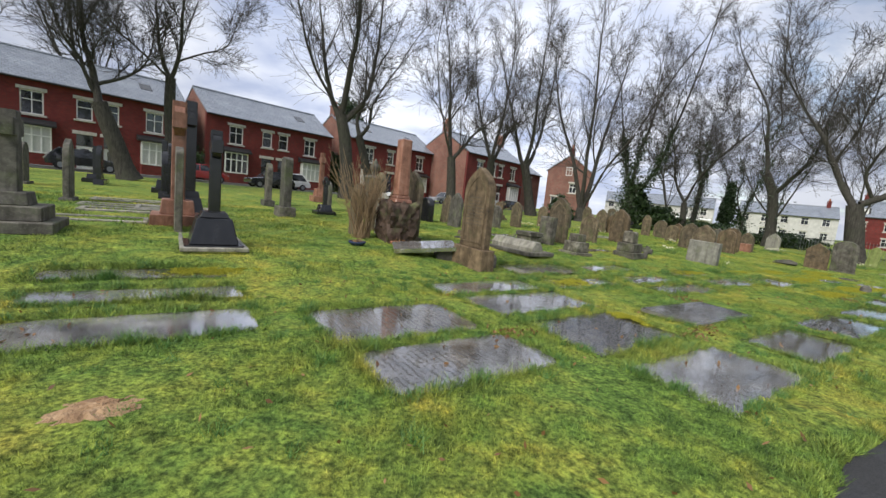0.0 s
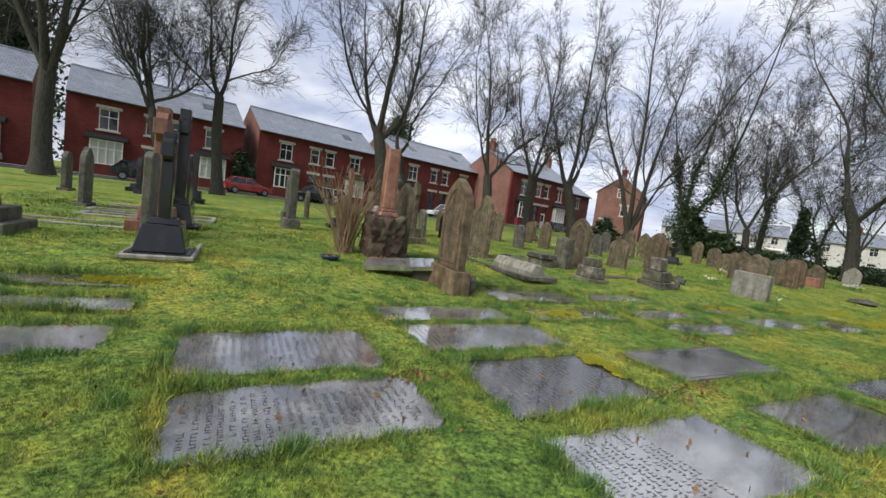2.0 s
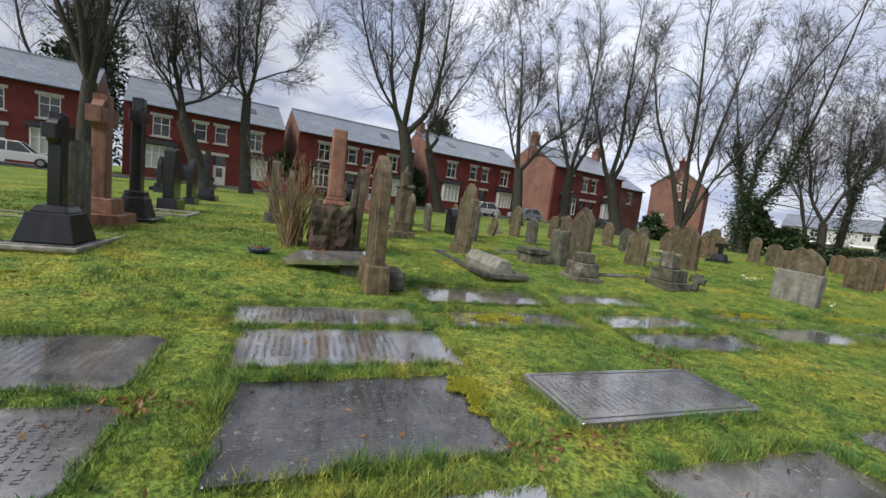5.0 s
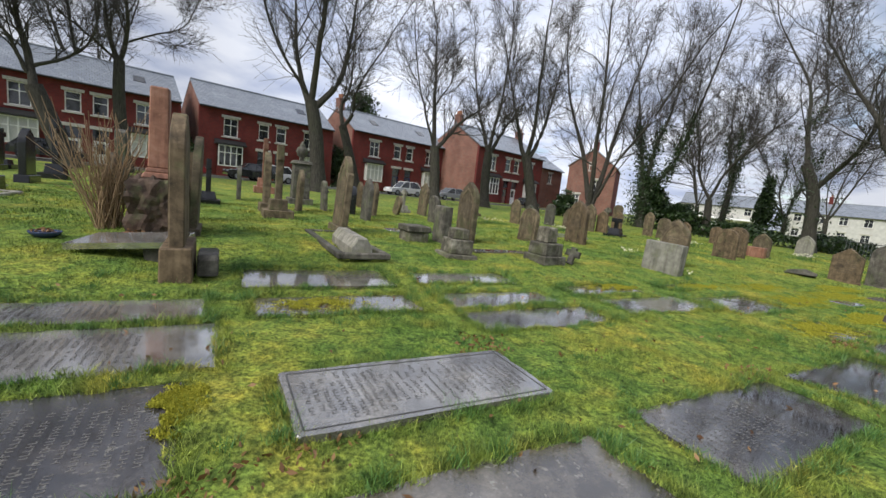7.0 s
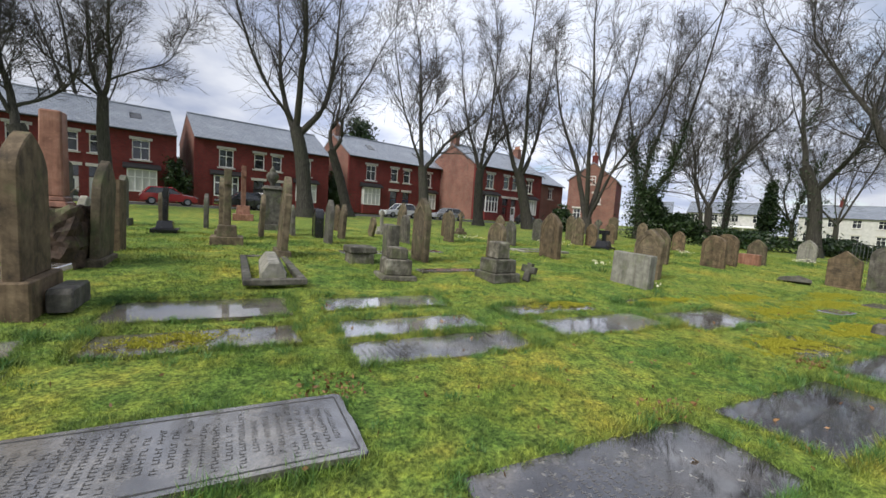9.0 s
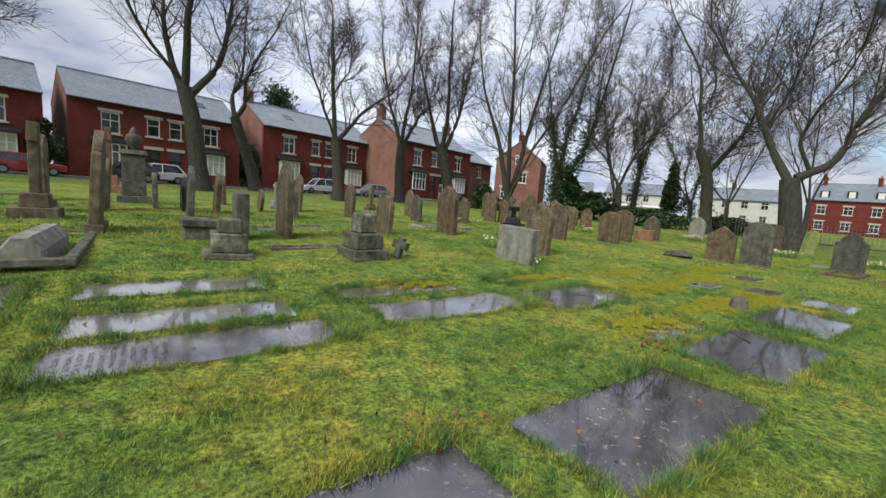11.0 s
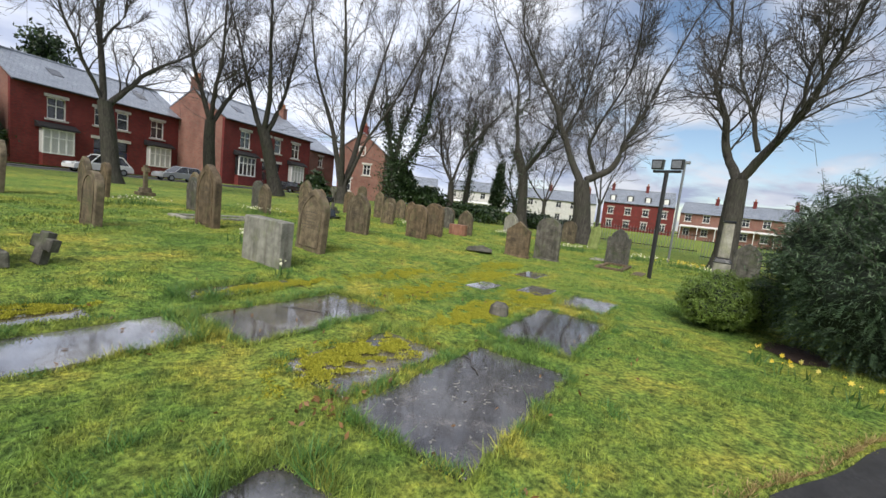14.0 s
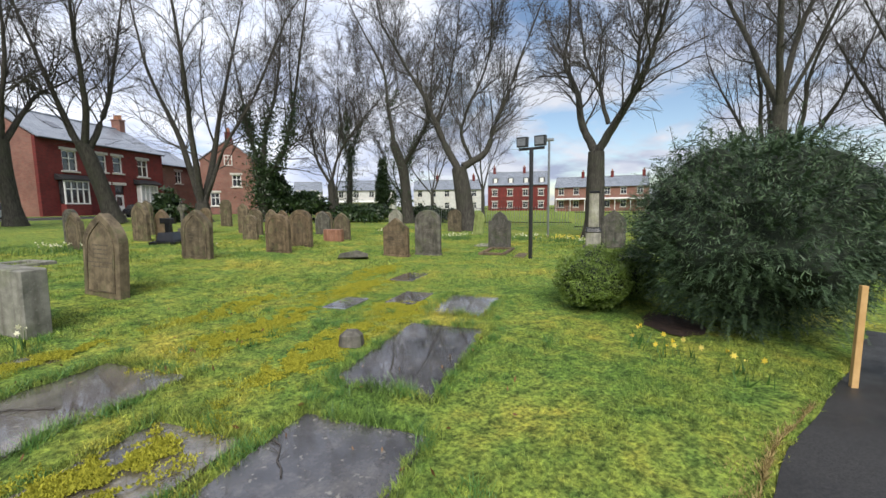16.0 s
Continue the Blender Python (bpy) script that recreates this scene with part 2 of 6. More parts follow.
M_LAWN, M_BLADE = lawn_sheet(), blade_material()


def plain(name, c1, c2, scale=12.0, rough=0.6, relief=0.15, dist=0.004, metal=0.0, spec=0.5):
    m, nt, b = material(name)
    vec, rnd = shifted(nt, coords(nt))
    nt.links.new(ramp(nt, noise_tex(nt, vec, scale, 6, 0.6), (0.3, c1), (0.7, c2)), b.inputs["Base Color"])
    b.inputs["Roughness"].default_value, b.inputs["Metallic"].default_value = rough, metal
    b.inputs["Specular IOR Level"].default_value = spec
    bump(nt, b, noise_tex(nt, vec, scale * 6, 5, 0.6), relief, dist)
    return m


def island(name, c1, c2, rough=0.5, spec=0.4):
    m, nt, b = material(name)
    geo = nt.nodes.new("ShaderNodeNewGeometry")
    nt.links.new(ramp(nt, geo.outputs["Random Per Island"], (0.0, c1), (1.0, c2)), b.inputs["Base Color"])
    b.inputs["Roughness"].default_value = rough
    b.inputs["Specular IOR Level"].default_value = spec
    return m


def tarmac():
    m, nt, b = material("wet_tarmac")
    vec = coords(nt)
    base = ramp(nt, noise_tex(nt, vec, 90.0, 4, 0.7), (0.35, (0.014, 0.014, 0.015)), (0.7, (0.055, 0.053, 0.052)))
    nt.links.new(base, b.inputs["Base Color"])
    pool = noise_tex(nt, vec, 0.9, 4, 0.55)
    nt.links.new(ramp(nt, pool, (0.45, (0.75, 0.75, 0.75)), (0.62, (0.32, 0.32, 0.32))), b.inputs["Roughness"])
    bump(nt, b, noise_tex(nt, vec, 140.0, 4, 0.7), 0.5, 0.004)
    return m


def bricks(name, c1, c2, mortar):
    m, nt, b = material(name)
    t = coords(nt)
    sepn = nt.nodes.new("ShaderNodeSeparateXYZ")
    nt.links.new(t, sepn.inputs[0])
    along = maths(nt, 'ADD', sepn.outputs["X"], sepn.outputs["Y"])
    comb = nt.nodes.new("ShaderNodeCombineXYZ")
    nt.links.new(along, comb.inputs[0])
    nt.links.new(sepn.outputs["Z"], comb.inputs[1])
    br = nt.nodes.new("ShaderNodeTexBrick")
    br.inputs["Scale"].default_value = 1.0
    br.inputs["Brick Width"].default_value, br.inputs["Row Height"].default_value = 0.225, 0.075
    br.inputs["Mortar Size"].default_value = 0.010
    br.inputs["Color1"].default_value, br.inputs["Color2"].default_value = (*c1, 1), (*c2, 1)
    br.inputs["Mortar"].default_value = (*mortar, 1)
    nt.links.new(comb.outputs[0], br.inputs["Vector"])
    stain = ramp(nt, noise_tex(nt, t, 0.7, 7, 0.65), (0.3, (0.62, 0.58, 0.58)), (0.62, (1.08, 1.05, 1.05)))
    nt.links.new(blend(nt, 0.8, br.outputs["Color"], stain, 'MULTIPLY'), b.inputs["Base Color"])
    b.inputs["Roughness"].default_value = 0.8
    b.inputs["Specular IOR Level"].default_value = 0.25
    bump(nt, b, maths(nt, 'SUBTRACT', 1.0, br.outputs["Fac"]), 0.3, 0.008)
    return m


def slates():
    m, nt, b = material("blue_grey_slates")
    t = coords(nt, "Object")
    mp = nt.nodes.new("ShaderNodeMapping")
    mp.inputs["Scale"].default_value = (1, 1, 1.25)
    nt.links.new(t, mp.inputs["Vector"])
    sepn = nt.nodes.new("ShaderNodeSeparateXYZ")
    nt.links.new(mp.outputs[0], sepn.inputs[0])
    comb = nt.nodes.new("ShaderNodeCombineXYZ")
    nt.links.new(sepn.outputs["X"], comb.inputs[0])
    nt.links.new(sepn.outputs["Z"], comb.inputs[1])
    br = nt.nodes.new("ShaderNodeTexBrick")
    br.inputs["Scale"].default_value = 1.0
    br.inputs["Brick Width"].default_value, br.inputs["Row Height"].default_value = 0.3, 0.2
    br.inputs["Mortar Size"].default_value = 0.012
    br.inputs["Color1"].default_value, br.inputs["Color2"].default_value = (0.20, 0.225, 0.27, 1), (0.28, 0.305, 0.35, 1)
    br.inputs["Mortar"].default_value = (0.07, 0.075, 0.085, 1)
    nt.links.new(comb.outputs[0], br.inputs["Vector"])
    stain = ramp(nt, noise_tex(nt, t, 0.9, 6, 0.65), (0.3, (0.7, 0.72, 0.74)), (0.65, (1.15, 1.15, 1.15)))
    nt.links.new(blend(nt, 0.9, br.outputs["Color"], stain, 'MULTIPLY'), b.inputs["Base Color"])
    b.inputs["Roughness"].default_value = 0.34
    bump(nt, b, maths(nt, 'SUBTRACT', 1.0, br.outputs["Fac"]), 0.3, 0.01)
    return m


def bark(name, c1, c2, moss):
    m, nt, b = material(name)
    t = coords(nt)
    mp = nt.nodes.new("ShaderNodeMapping")
    mp.inputs["Scale"].default_value = (7, 7, 1.4)
    nt.links.new(t, mp.inputs["Vector"])
    n = noise_tex(nt, mp.outputs[0], 2.0, 8, 0.68, 0.6)
    col = ramp(nt, n, (0.32, c1), (0.66, c2))
    g = ramp(nt, noise_tex(nt, t, 1.1, 5, 0.6), (0.5, (0, 0, 0)), (0.66, (1, 1, 1)))
    nt.links.new(blend(nt, maths(nt, 'MULTIPLY', g, 0.55), col, moss), b.inputs["Base Color"])
    b.inputs["Roughness"].default_value = 0.85
    b.inputs["Specular IOR Level"].default_value = 0.2
    bump(nt, b, n, 0.9, 0.03)
    return m


def pane_glass(name):
    m, nt, b = material(name)
    vec, rnd = shifted(nt, coords(nt))
    nt.links.new(ramp(nt, noise_tex(nt, vec, 1.6, 3), (0.35, (0.012, 0.014, 0.016)), (0.7, (0.05, 0.052, 0.055))), b.inputs["Base Color"])
    b.inputs["Roughness"].default_value = 0.06
    b.inputs["Specular IOR Level"].default_value = 0.9
    return m


M_TARMAC = tarmac()
M_ROAD = plain("road_asphalt", (0.035, 0.035, 0.037), (0.065, 0.064, 0.062), 3.0, 0.6)
M_FLAG = plain("pavement_concrete", (0.15, 0.148, 0.14), (0.24, 0.235, 0.22), 2.0, 0.7)
M_SOIL = plain("bare_soil", (0.22, 0.12, 0.06), (0.50, 0.34, 0.20), 9.0, 0.9, 0.9, 0.02)
M_MULCH = plain("dark_mulch", (0.02, 0.012, 0.008), (0.075, 0.042, 0.026), 14.0, 0.9, 0.9, 0.02)
M_REDB = bricks("red_facing_brick", (0.215, 0.038, 0.034), (0.155, 0.026, 0.025), (0.10, 0.045, 0.04))
M_PINKB = bricks("pinkish_common_brick", (0.29, 0.135, 0.105), (0.22, 0.098, 0.078), (0.22, 0.165, 0.135))
M_RENDER = plain("white_render", (0.46, 0.455, 0.44), (0.62, 0.61, 0.59), 2.0, 0.8)
M_SLATE = slates()
M_WHITE = plain("white_paint", (0.68, 0.68, 0.66), (0.82, 0.82, 0.80), 5.0, 0.45)
M_SILL = plain("stone_lintel", (0.42, 0.40, 0.36), (0.60, 0.57, 0.52), 6.0, 0.75)
M_GLASS = pane_glass("window_glass")
M_CURTAIN = plain("net_curtain", (0.42, 0.42, 0.41), (0.58, 0.58, 0.56), 14.0, 0.9)
M_DARK = plain("dark_painted_timber", (0.012, 0.012, 0.014), (0.03, 0.03, 0.032), 6.0, 0.5)
M_BARK = bark("damp_bark", (0.026, 0.024, 0.021), (0.090, 0.083, 0.071), (0.055, 0.060, 0.040))
M_TWIG = plain("twigs", (0.045, 0.041, 0.039), (0.088, 0.078, 0.072), 3.0, 0.8)
M_SHRUBTWIG = plain("straw_coloured_stems", (0.20, 0.13, 0.07), (0.34, 0.24, 0.14), 5.0, 0.8)
M_YEW = island("yew_needles", (0.022, 0.046, 0.026), (0.10, 0.16, 0.075), 0.5, 0.4)
M_BOX = island("box_leaves", (0.08, 0.14, 0.02), (0.20, 0.28, 0.055), 0.4, 0.45)
M_IVY = island("ivy_leaves", (0.012, 0.028, 0.010), (0.04, 0.07, 0.022), 0.4, 0.4)
# near-black green puts the shade among the leaves into the core's colour
M_CORE = plain("inner_shade_dark_green", (0.010, 0.018, 0.010), (0.022, 0.034, 0.018), 20.0, 0.9)
M_YELLOW = island("daffodil_petals", (0.75, 0.55, 0.03), (0.85, 0.75, 0.25), 0.5)
M_CREAM = island("pale_daffodil_petals", (0.72, 0.70, 0.45), (0.85, 0.84, 0.70), 0.5)
M_STEM = island("flower_leaves", (0.04, 0.10, 0.02), (0.10, 0.19, 0.05), 0.5)
M_LEAF = island("fallen_leaves", (0.10, 0.045, 0.015), (0.30, 0.17, 0.07), 0.6)
M_IRON = plain("black_painted_iron", (0.012, 0.012, 0.013), (0.03, 0.03, 0.032), 20.0, 0.4)
M_STEEL = plain("galvanised_steel", (0.25, 0.26, 0.27), (0.38, 0.39, 0.40), 10.0, 0.4, metal=0.8)
M_TYRE = plain("tyre_rubber", (0.01, 0.01, 0.01), (0.025, 0.025, 0.025), 20.0, 0.8)
M_STAKE = plain("fresh_softwood", (0.46, 0.27, 0.10), (0.62, 0.40, 0.17), 8.0, 0.7)
M_TERRA = plain("terracotta_pot", (0.30, 0.12, 0.06), (0.42, 0.19, 0.10), 8.0, 0.7)
M_BLUEPOT = plain("blue_glazed_bowl", (0.02, 0.03, 0.07), (0.04, 0.06, 0.13), 8.0, 0.25)


def car_paint(name, col):
    m, nt, b = material(name)
    b.inputs["Base Color"].default_value = (*col, 1)
    b.inputs["Roughness"].default_value = 0.25
    b.inputs["Coat Weight"].default_value = 1.0
    return m


# ---- mesh helpers ----
def mesh_ob(name, bm, mat, parent=None, label="", smooth=False):
    me = bpy.data.meshes.new(name)
    bm.normal_update()
    bm.to_mesh(me)
    bm.free()
    if smooth:
        me.polygons.foreach_set("use_smooth", [True] * len(me.polygons))
    me.materials.append(mat)
    ob = new(name, me)
    if parent:
        ob.parent = parent
    if label:
        ob["label"] = label
    return ob


def part(name, bm, mat, parent, label="", smooth=False):
    return mesh_ob(name, bm, mat, parent, label, smooth)


def thing(name, m, label, category, group="", kind=""):
    ob = new(name)
    ob.empty_display_size = 0.2
    ob.matrix_world = m
    return tagged(ob, label, category, group, kind)


def soup(name, verts, faces, mat, parent=None, label="", smooth=False):
    """A mesh from numpy arrays of vertices and triangles or quads."""
    me = bpy.data.meshes.new(name)
    verts, faces = np.asarray(verts, np.float32), np.asarray(faces, np.int32)
    k = faces.shape[1]
    me.vertices.add(len(verts))
    me.vertices.foreach_set("co", verts.ravel())
    me.loops.add(faces.size)
    me.loops.foreach_set("vertex_index", faces.ravel())
    me.polygons.add(len(faces))
    me.polygons.foreach_set("loop_start", np.arange(0, faces.size, k, dtype=np.int32))
    if smooth:
        me.polygons.foreach_set("use_smooth", np.ones(len(faces), bool))
    me.update(calc_edges=True)
    me.materials.append(mat)
    ob = new(name, me)
    if parent:
        ob.parent = parent
    if label:
        ob["label"] = label
    return ob


def box(bm, cx, cy, cz, sx, sy, sz, taper=1.0, bevel=0.0):
    """A box centred in x and y, standing on cz; taper narrows its top."""
    pts = []
    for k, z in ((1.0, 0), (taper, sz)):
        for a, b in ((-1, -1), (1, -1), (1, 1), (-1, 1)):
            pts.append(bm.verts.new((cx + a * k * sx / 2, cy + b * k * sy / 2, cz + z)))
    f = [bm.faces.new([pts[i] for i in q]) for q in ((3, 2, 1, 0), (4, 5, 6, 7), (0, 1, 5, 4), (1, 2, 6, 5), (2, 3, 7, 6), (3, 0, 4, 7))]
    if bevel:
        es = {e for q in f for e in q.edges}
        bmesh.ops.bevel(bm, geom=list(es), offset=bevel, segments=1, affect='EDGES')
    return bm


def solid(cx, cy, cz, sx, sy, sz, taper=1.0, bevel=0.01):
    return box(bmesh.new(), cx, cy, cz, sx, sy, sz, taper, bevel)


def prism(outline, x0, x1, bevel=0.012):
    """A plate whose outline is in y and z, from x0 to x1."""
    bm = bmesh.new()
    a = [bm.verts.new((x0, y, z)) for y, z in outline]
    b = [bm.verts.new((x1, y, z)) for y, z in outline]
    n = len(outline)
    fa, fb = bm.faces.new(a), bm.faces.new(b[::-1])
    for i in range(n):
        bm.faces.new((a[i], b[i], b[(i + 1) % n], a[(i + 1) % n]))
    bmesh.ops.recalc_face_normals(bm, faces=bm.faces[:])
    if bevel:
        bmesh.ops.bevel(bm, geom=list(set(fa.edges) | set(fb.edges)), offset=bevel, segments=1, affect='EDGES')
    return bm


def lathe(profile, sides=16):
    bm = bmesh.new()
    rings = []
    for r, z in profile:
        rings.append([bm.verts.new((r * math.cos(2 * math.pi * k / sides), r * math.sin(2 * math.pi * k / sides), z)) for k in range(sides)])
    for p, q in zip(rings, rings[1:]):
        for k in range(sides):
            bm.faces.new((p[k], p[(k + 1) % sides], q[(k + 1) % sides], q[k]))
    bm.faces.new(rings[0][::-1])
    bm.faces.new(rings[-1])
    return bm


def rod(bm, p, q, r, sides=6):
    p, q = Vector(p), Vector(q)
    z = (q - p).normalized()
    x = z.orthogonal().normalized()
    y = z.cross(x)
    a = [bm.verts.new(p + r * (math.cos(2 * math.pi * k / sides) * x + math.sin(2 * math.pi * k / sides) * y)) for k in range(sides)]
    b = [bm.verts.new(v.co + (q - p)) for v in a]
    for k in range(sides):
        bm.faces.new((a[k], a[(k + 1) % sides], b[(k + 1) % sides], b[k]))
    bm.faces.new(a[::-1])
    bm.faces.new(b)
    return bm


# ---- ground ----
# flat grave slabs on the grid: u from, u to, v from, v to
SLABS = {}


def path_edge(u):
    """Where the lawn ends at the tarmac path, which bends away past the yew."""
    return -0.08 + 0.03 * np.sin(u * 2.1) + 0.02 * np.sin(u * 5.3 + 1) - 0.30 * np.clip(u - 12.6, 0, 1.6) - 0.62 * np.clip(u - 14.2, 0, 30)


def rise_np(x, y):
    v = (y - 0.75 * x) / 1.25
    s, q = np.clip((v - 3.5) / 5.5, 0, 1), np.clip((v - 16.0) / 18.0, 0, 1)
    return 0.25 * s * s * (3 - 2 * s) + 0.4 * q * q * (3 - 2 * q)


def swell(u, v):
    """Small humps of the turf."""
    return 0.012 * np.sin(u * 1.9 + 0.6 * np.sin(v * 1.3)) * np.sin(v * 2.3 + 0.4) + 0.008 * np.sin(u * 4.7 + v * 3.1) + 0.006 * np.sin(u * 9.1 - v * 7.3)


def slab_place(key, u0, u1, v0, v1, proud=-0.006):
    SLABS[key] = (u0, u1, v0, v1, proud)


slab_place("a", -1.10, 0.72, 5.34, 5.80)
slab_place("b", -1.05, 0.80, 4.50, 4.93)
slab_place("c", -1.05, 0.82, 3.36, 4.05)
slab_place("d", 1.36, 3.02, 2.82, 3.80)
slab_place("e", 1.44, 3.12, 1.75, 2.55)
slab_place("f", 3.70, 5.38, 1.76, 2.80)
slab_place("g", 3.66, 5.38, 0.56, 1.42)
slab_place("h", 6.10, 7.72, 0.62, 1.40)
slab_place("i", 6.00, 7.86, 1.92, 2.65, 0.05)
slab_place("j", 3.46, 5.46, 4.16, 4.78)
slab_place("k", 3.60, 5.56, 3.08, 4.00)
slab_place("l", 5.86, 7.82, 5.08, 6.00)
slab_place("m", 5.94, 7.80, 4.12, 4.74)
slab_place("n", 8.32, 10.10, 5.20, 5.84)
slab_place("o", 8.30, 10.16, 4.12, 4.74)
slab_place("p", 8.26, 10.36, 3.30, 3.94)
slab_place("q", 8.32, 10.25, 0.72, 1.50)
slab_place("r", 10.74, 12.60, 0.70, 1.50)
slab_place("s", 10.87, 12.64, 4.50, 4.98)
slab_place("t", 11.00, 13.14, 3.48, 4.24)
slab_place("u", 13.40, 15.24, 3.12, 4.10)
slab_place("v", 13.20, 15.00, 0.75, 1.66)
slab_place("w", 15.55, 17.34, 0.90, 1.82)
slab_place("x", 17.90, 19.06, 1.06, 1.82)
slab_place("y", 13.32, 14.60, 1.86, 2.56)
slab_place("z", 13.60, 15.10, 4.62, 5.00)
RECTS = np.array([r for r in SLABS.values()])


def sheet_height(u, v):
    x, y = CU * u - SU * v, SU * u + CU * v
    z = rise_np(x, y)
    near = np.exp(-((u - 8) / 26) ** 2 - ((v - 6) / 22) ** 2)
    z = z + swell(u, v) * near
    for u0, u1, v0, v1, lift in RECTS:
        if lift > 0.03:
            continue
        inside = (u > u0 - 0.035) & (u < u1 + 0.035) & (v > v0 - 0.035) & (v < v1 + 0.035)
        z = np.where(inside, rise_np(x, y) - 0.06, z)
    z = np.where(v < path_edge(u) + 0.02, np.minimum(z, rise_np(x, y)) - 0.02, z)
    return z


def ground_sheet():
    def axis(lo, hi, step):
        mid = np.arange(lo, hi + 1e-6, step)
        out = np.array([0.4, 1, 2, 4, 8, 15, 28, 50, 90, 160, 300, 600, 1200, 2000])
        return np.concatenate([lo - out[::-1], mid, hi + out])

    us, vs = axis(-4.0, 22.0, 0.09), axis(-3.0, 8.0, 0.09)
    uu, vv = np.meshgrid(us, vs, indexing="ij")
    zz = sheet_height(uu, vv)
    verts = np.stack([CU * uu - SU * vv, SU * uu + CU * vv, zz], -1).reshape(-1, 3)
    n, k = len(us), len(vs)
    i = np.arange((n - 1) * k).reshape(n - 1, k)[:, :-1].ravel()
    faces = np.stack([i, i + k, i + k + 1, i + 1], 1)
    return tagged(soup("ground", verts, faces, M_LAWN, smooth=True), "rough green lawn with yellow moss", "ground", kind="structure")


ground_sheet()


def strip(name, mat, a, b, z, label, category):
    """A paved strip between two lists of places."""
    bm = bmesh.new()
    va = [bm.verts.new((*p, z)) for p in a]
    vb = [bm.verts.new((*p, z)) for p in b]
    for k in range(len(a) - 1):
        bm.faces.new((va[k], vb[k], vb[k + 1], va[k + 1]))
    bmesh.ops.recalc_face_normals(bm, faces=bm.faces[:])
    if bm.faces[0].normal.z < 0:
        bmesh.ops.reverse_faces(bm, faces=bm.faces[:])
    ext = bmesh.ops.extrude_face_region(bm, geom=bm.faces[:])
    bmesh.ops.translate(bm, verts=[g for g in ext["geom"] if isinstance(g, bmesh.types.BMVert)], vec=(0, 0, -0.08))
    bmesh.ops.recalc_face_normals(bm, faces=bm.faces[:])
    return tagged(mesh_ob(name, bm, mat), label, category, kind="structure")


pu = np.concatenate([np.arange(-30, -4, 2.0), np.arange(-4, 18.6, 0.12)])
strip("path", M_TARMAC, [xy(u, float(path_edge(u)) - 0.03) for u in pu], [xy(u - 0.18 * max(0, u - 13.5), min(-2.6, float(path_edge(u)) - 2.3)) for u in pu], -0.004,
      "wet black tarmac footpath with a ragged grass edge", "path")


def street_strip(name, f0, f1, z, mat, label, category):
    pts = [k * 6.0 for k in range(-14, 18)]
    strip(name, mat, [street(a, f0).translation.to_2d() for a in pts], [street(a, f1).translation.to_2d() for a in pts], z, label, category)


street_strip("road", 9.6, 14.2, 0.66, M_ROAD, "grey asphalt street in front of the terraces", "road")
street_strip("pavement", 7.9, 9.596, 0.76, M_FLAG, "pale concrete pavement along the terraces", "pavement")

bm = bmesh.new()
rng = random.Random(4)
# uneven crumbly ground whose rim sinks under the turf
rings = []
for q in range(1, 8):
    rings.append([bm.verts.new((*xy(-0.19 + 0.27 * q / 7 * math.cos(k * 0.2244) * (1 + rng.uniform(-.09, .09)), 2.25 + 0.17 * q / 7 * math.sin(k * 0.2244) * (1 + rng.uniform(-.12, .12))),
                                0.020 - 0.034 * (q / 7) ** 2 + rng.uniform(-.011, .011))) for k in range(28)])
mid = bm.verts.new((*xy(-0.19, 2.25), 0.016))
for k in range(28):
    bm.faces.new((mid, rings[0][k], rings[0][(k + 1) % 28]))
    for a, b in zip(rings, rings[1:]):
        bm.faces.new((a[k], b[k], b[(k + 1) % 28], a[(k + 1) % 28]))
tagged(mesh_ob("bare_earth_patch", bm, M_SOIL), "patch of bare sandy soil in the lawn", "soil", kind="stuff")
bm = bmesh.new()
ring = [bm.verts.new((*xy(18.2 + 0.5 * math.cos(k * 0.314) * (1 + rng.uniform(-.2, .2)), -1.25 + 0.34 * math.sin(k * 0.314) * (1 + rng.uniform(-.1, .1))), 0.010)) for k in range(20)]
mid = bm.verts.new((*xy(18.2, -1.25), 0.022))
for k in range(20):
    bm.faces.new((mid, ring[k], ring[(k + 1) % 20]))
tagged(mesh_ob("shrub_bed_soil", bm, M_MULCH), "dark damp soil under the yew shrub", "soil", kind="stuff")


# ---- flat slabs ----
def writing(w, d, z, rows, rng, gap=0.064, size=0.034, margin=0.13):
    """Lines of carved letters too worn to read, as small bars: lines run along y, one after another along x."""
    vs, fs = [], []
    x = -w / 2 + margin
    for r in range(rows):
        if x > w / 2 - margin:
            break
        half = (d / 2 - 0.09) * rng.uniform(0.55, 1.0)
        y = -half
        while y < half:
            lw = size * rng.uniform(0.35, 0.8)
            if rng.random() > 0.14:
                for bx, by, sx, sy in ((x, y, size, 0.007), (x + rng.choice((-1, 0, 1)) * size * 0.4, y + lw / 2, 0.007, lw * 0.9)):
                    k = len(vs)
                    vs += [(bx + a * sx / 2, by + b * sy / 2, z) for a, b in ((-1, -1), (1, -1), (1, 1), (-1, 1))]
                    fs.append((k, k + 1, k + 2, k + 3))
            y += lw + 0.012
        x += gap * rng.uniform(0.92, 1.12)
    return vs, fs


M_LETTER = plain("worn_carved_letters", (0.03, 0.03, 0.03), (0.075, 0.072, 0.068), 30.0, 0.35)
M_CARVED = plain("shallow_carved_letters", (0.06, 0.05, 0.038), (0.11, 0.09, 0.068), 30.0, 0.8)
M_LETTERL = plain("silt_filled_letters", (0.11, 0.107, 0.10), (0.19, 0.182, 0.17), 30.0, 0.3)


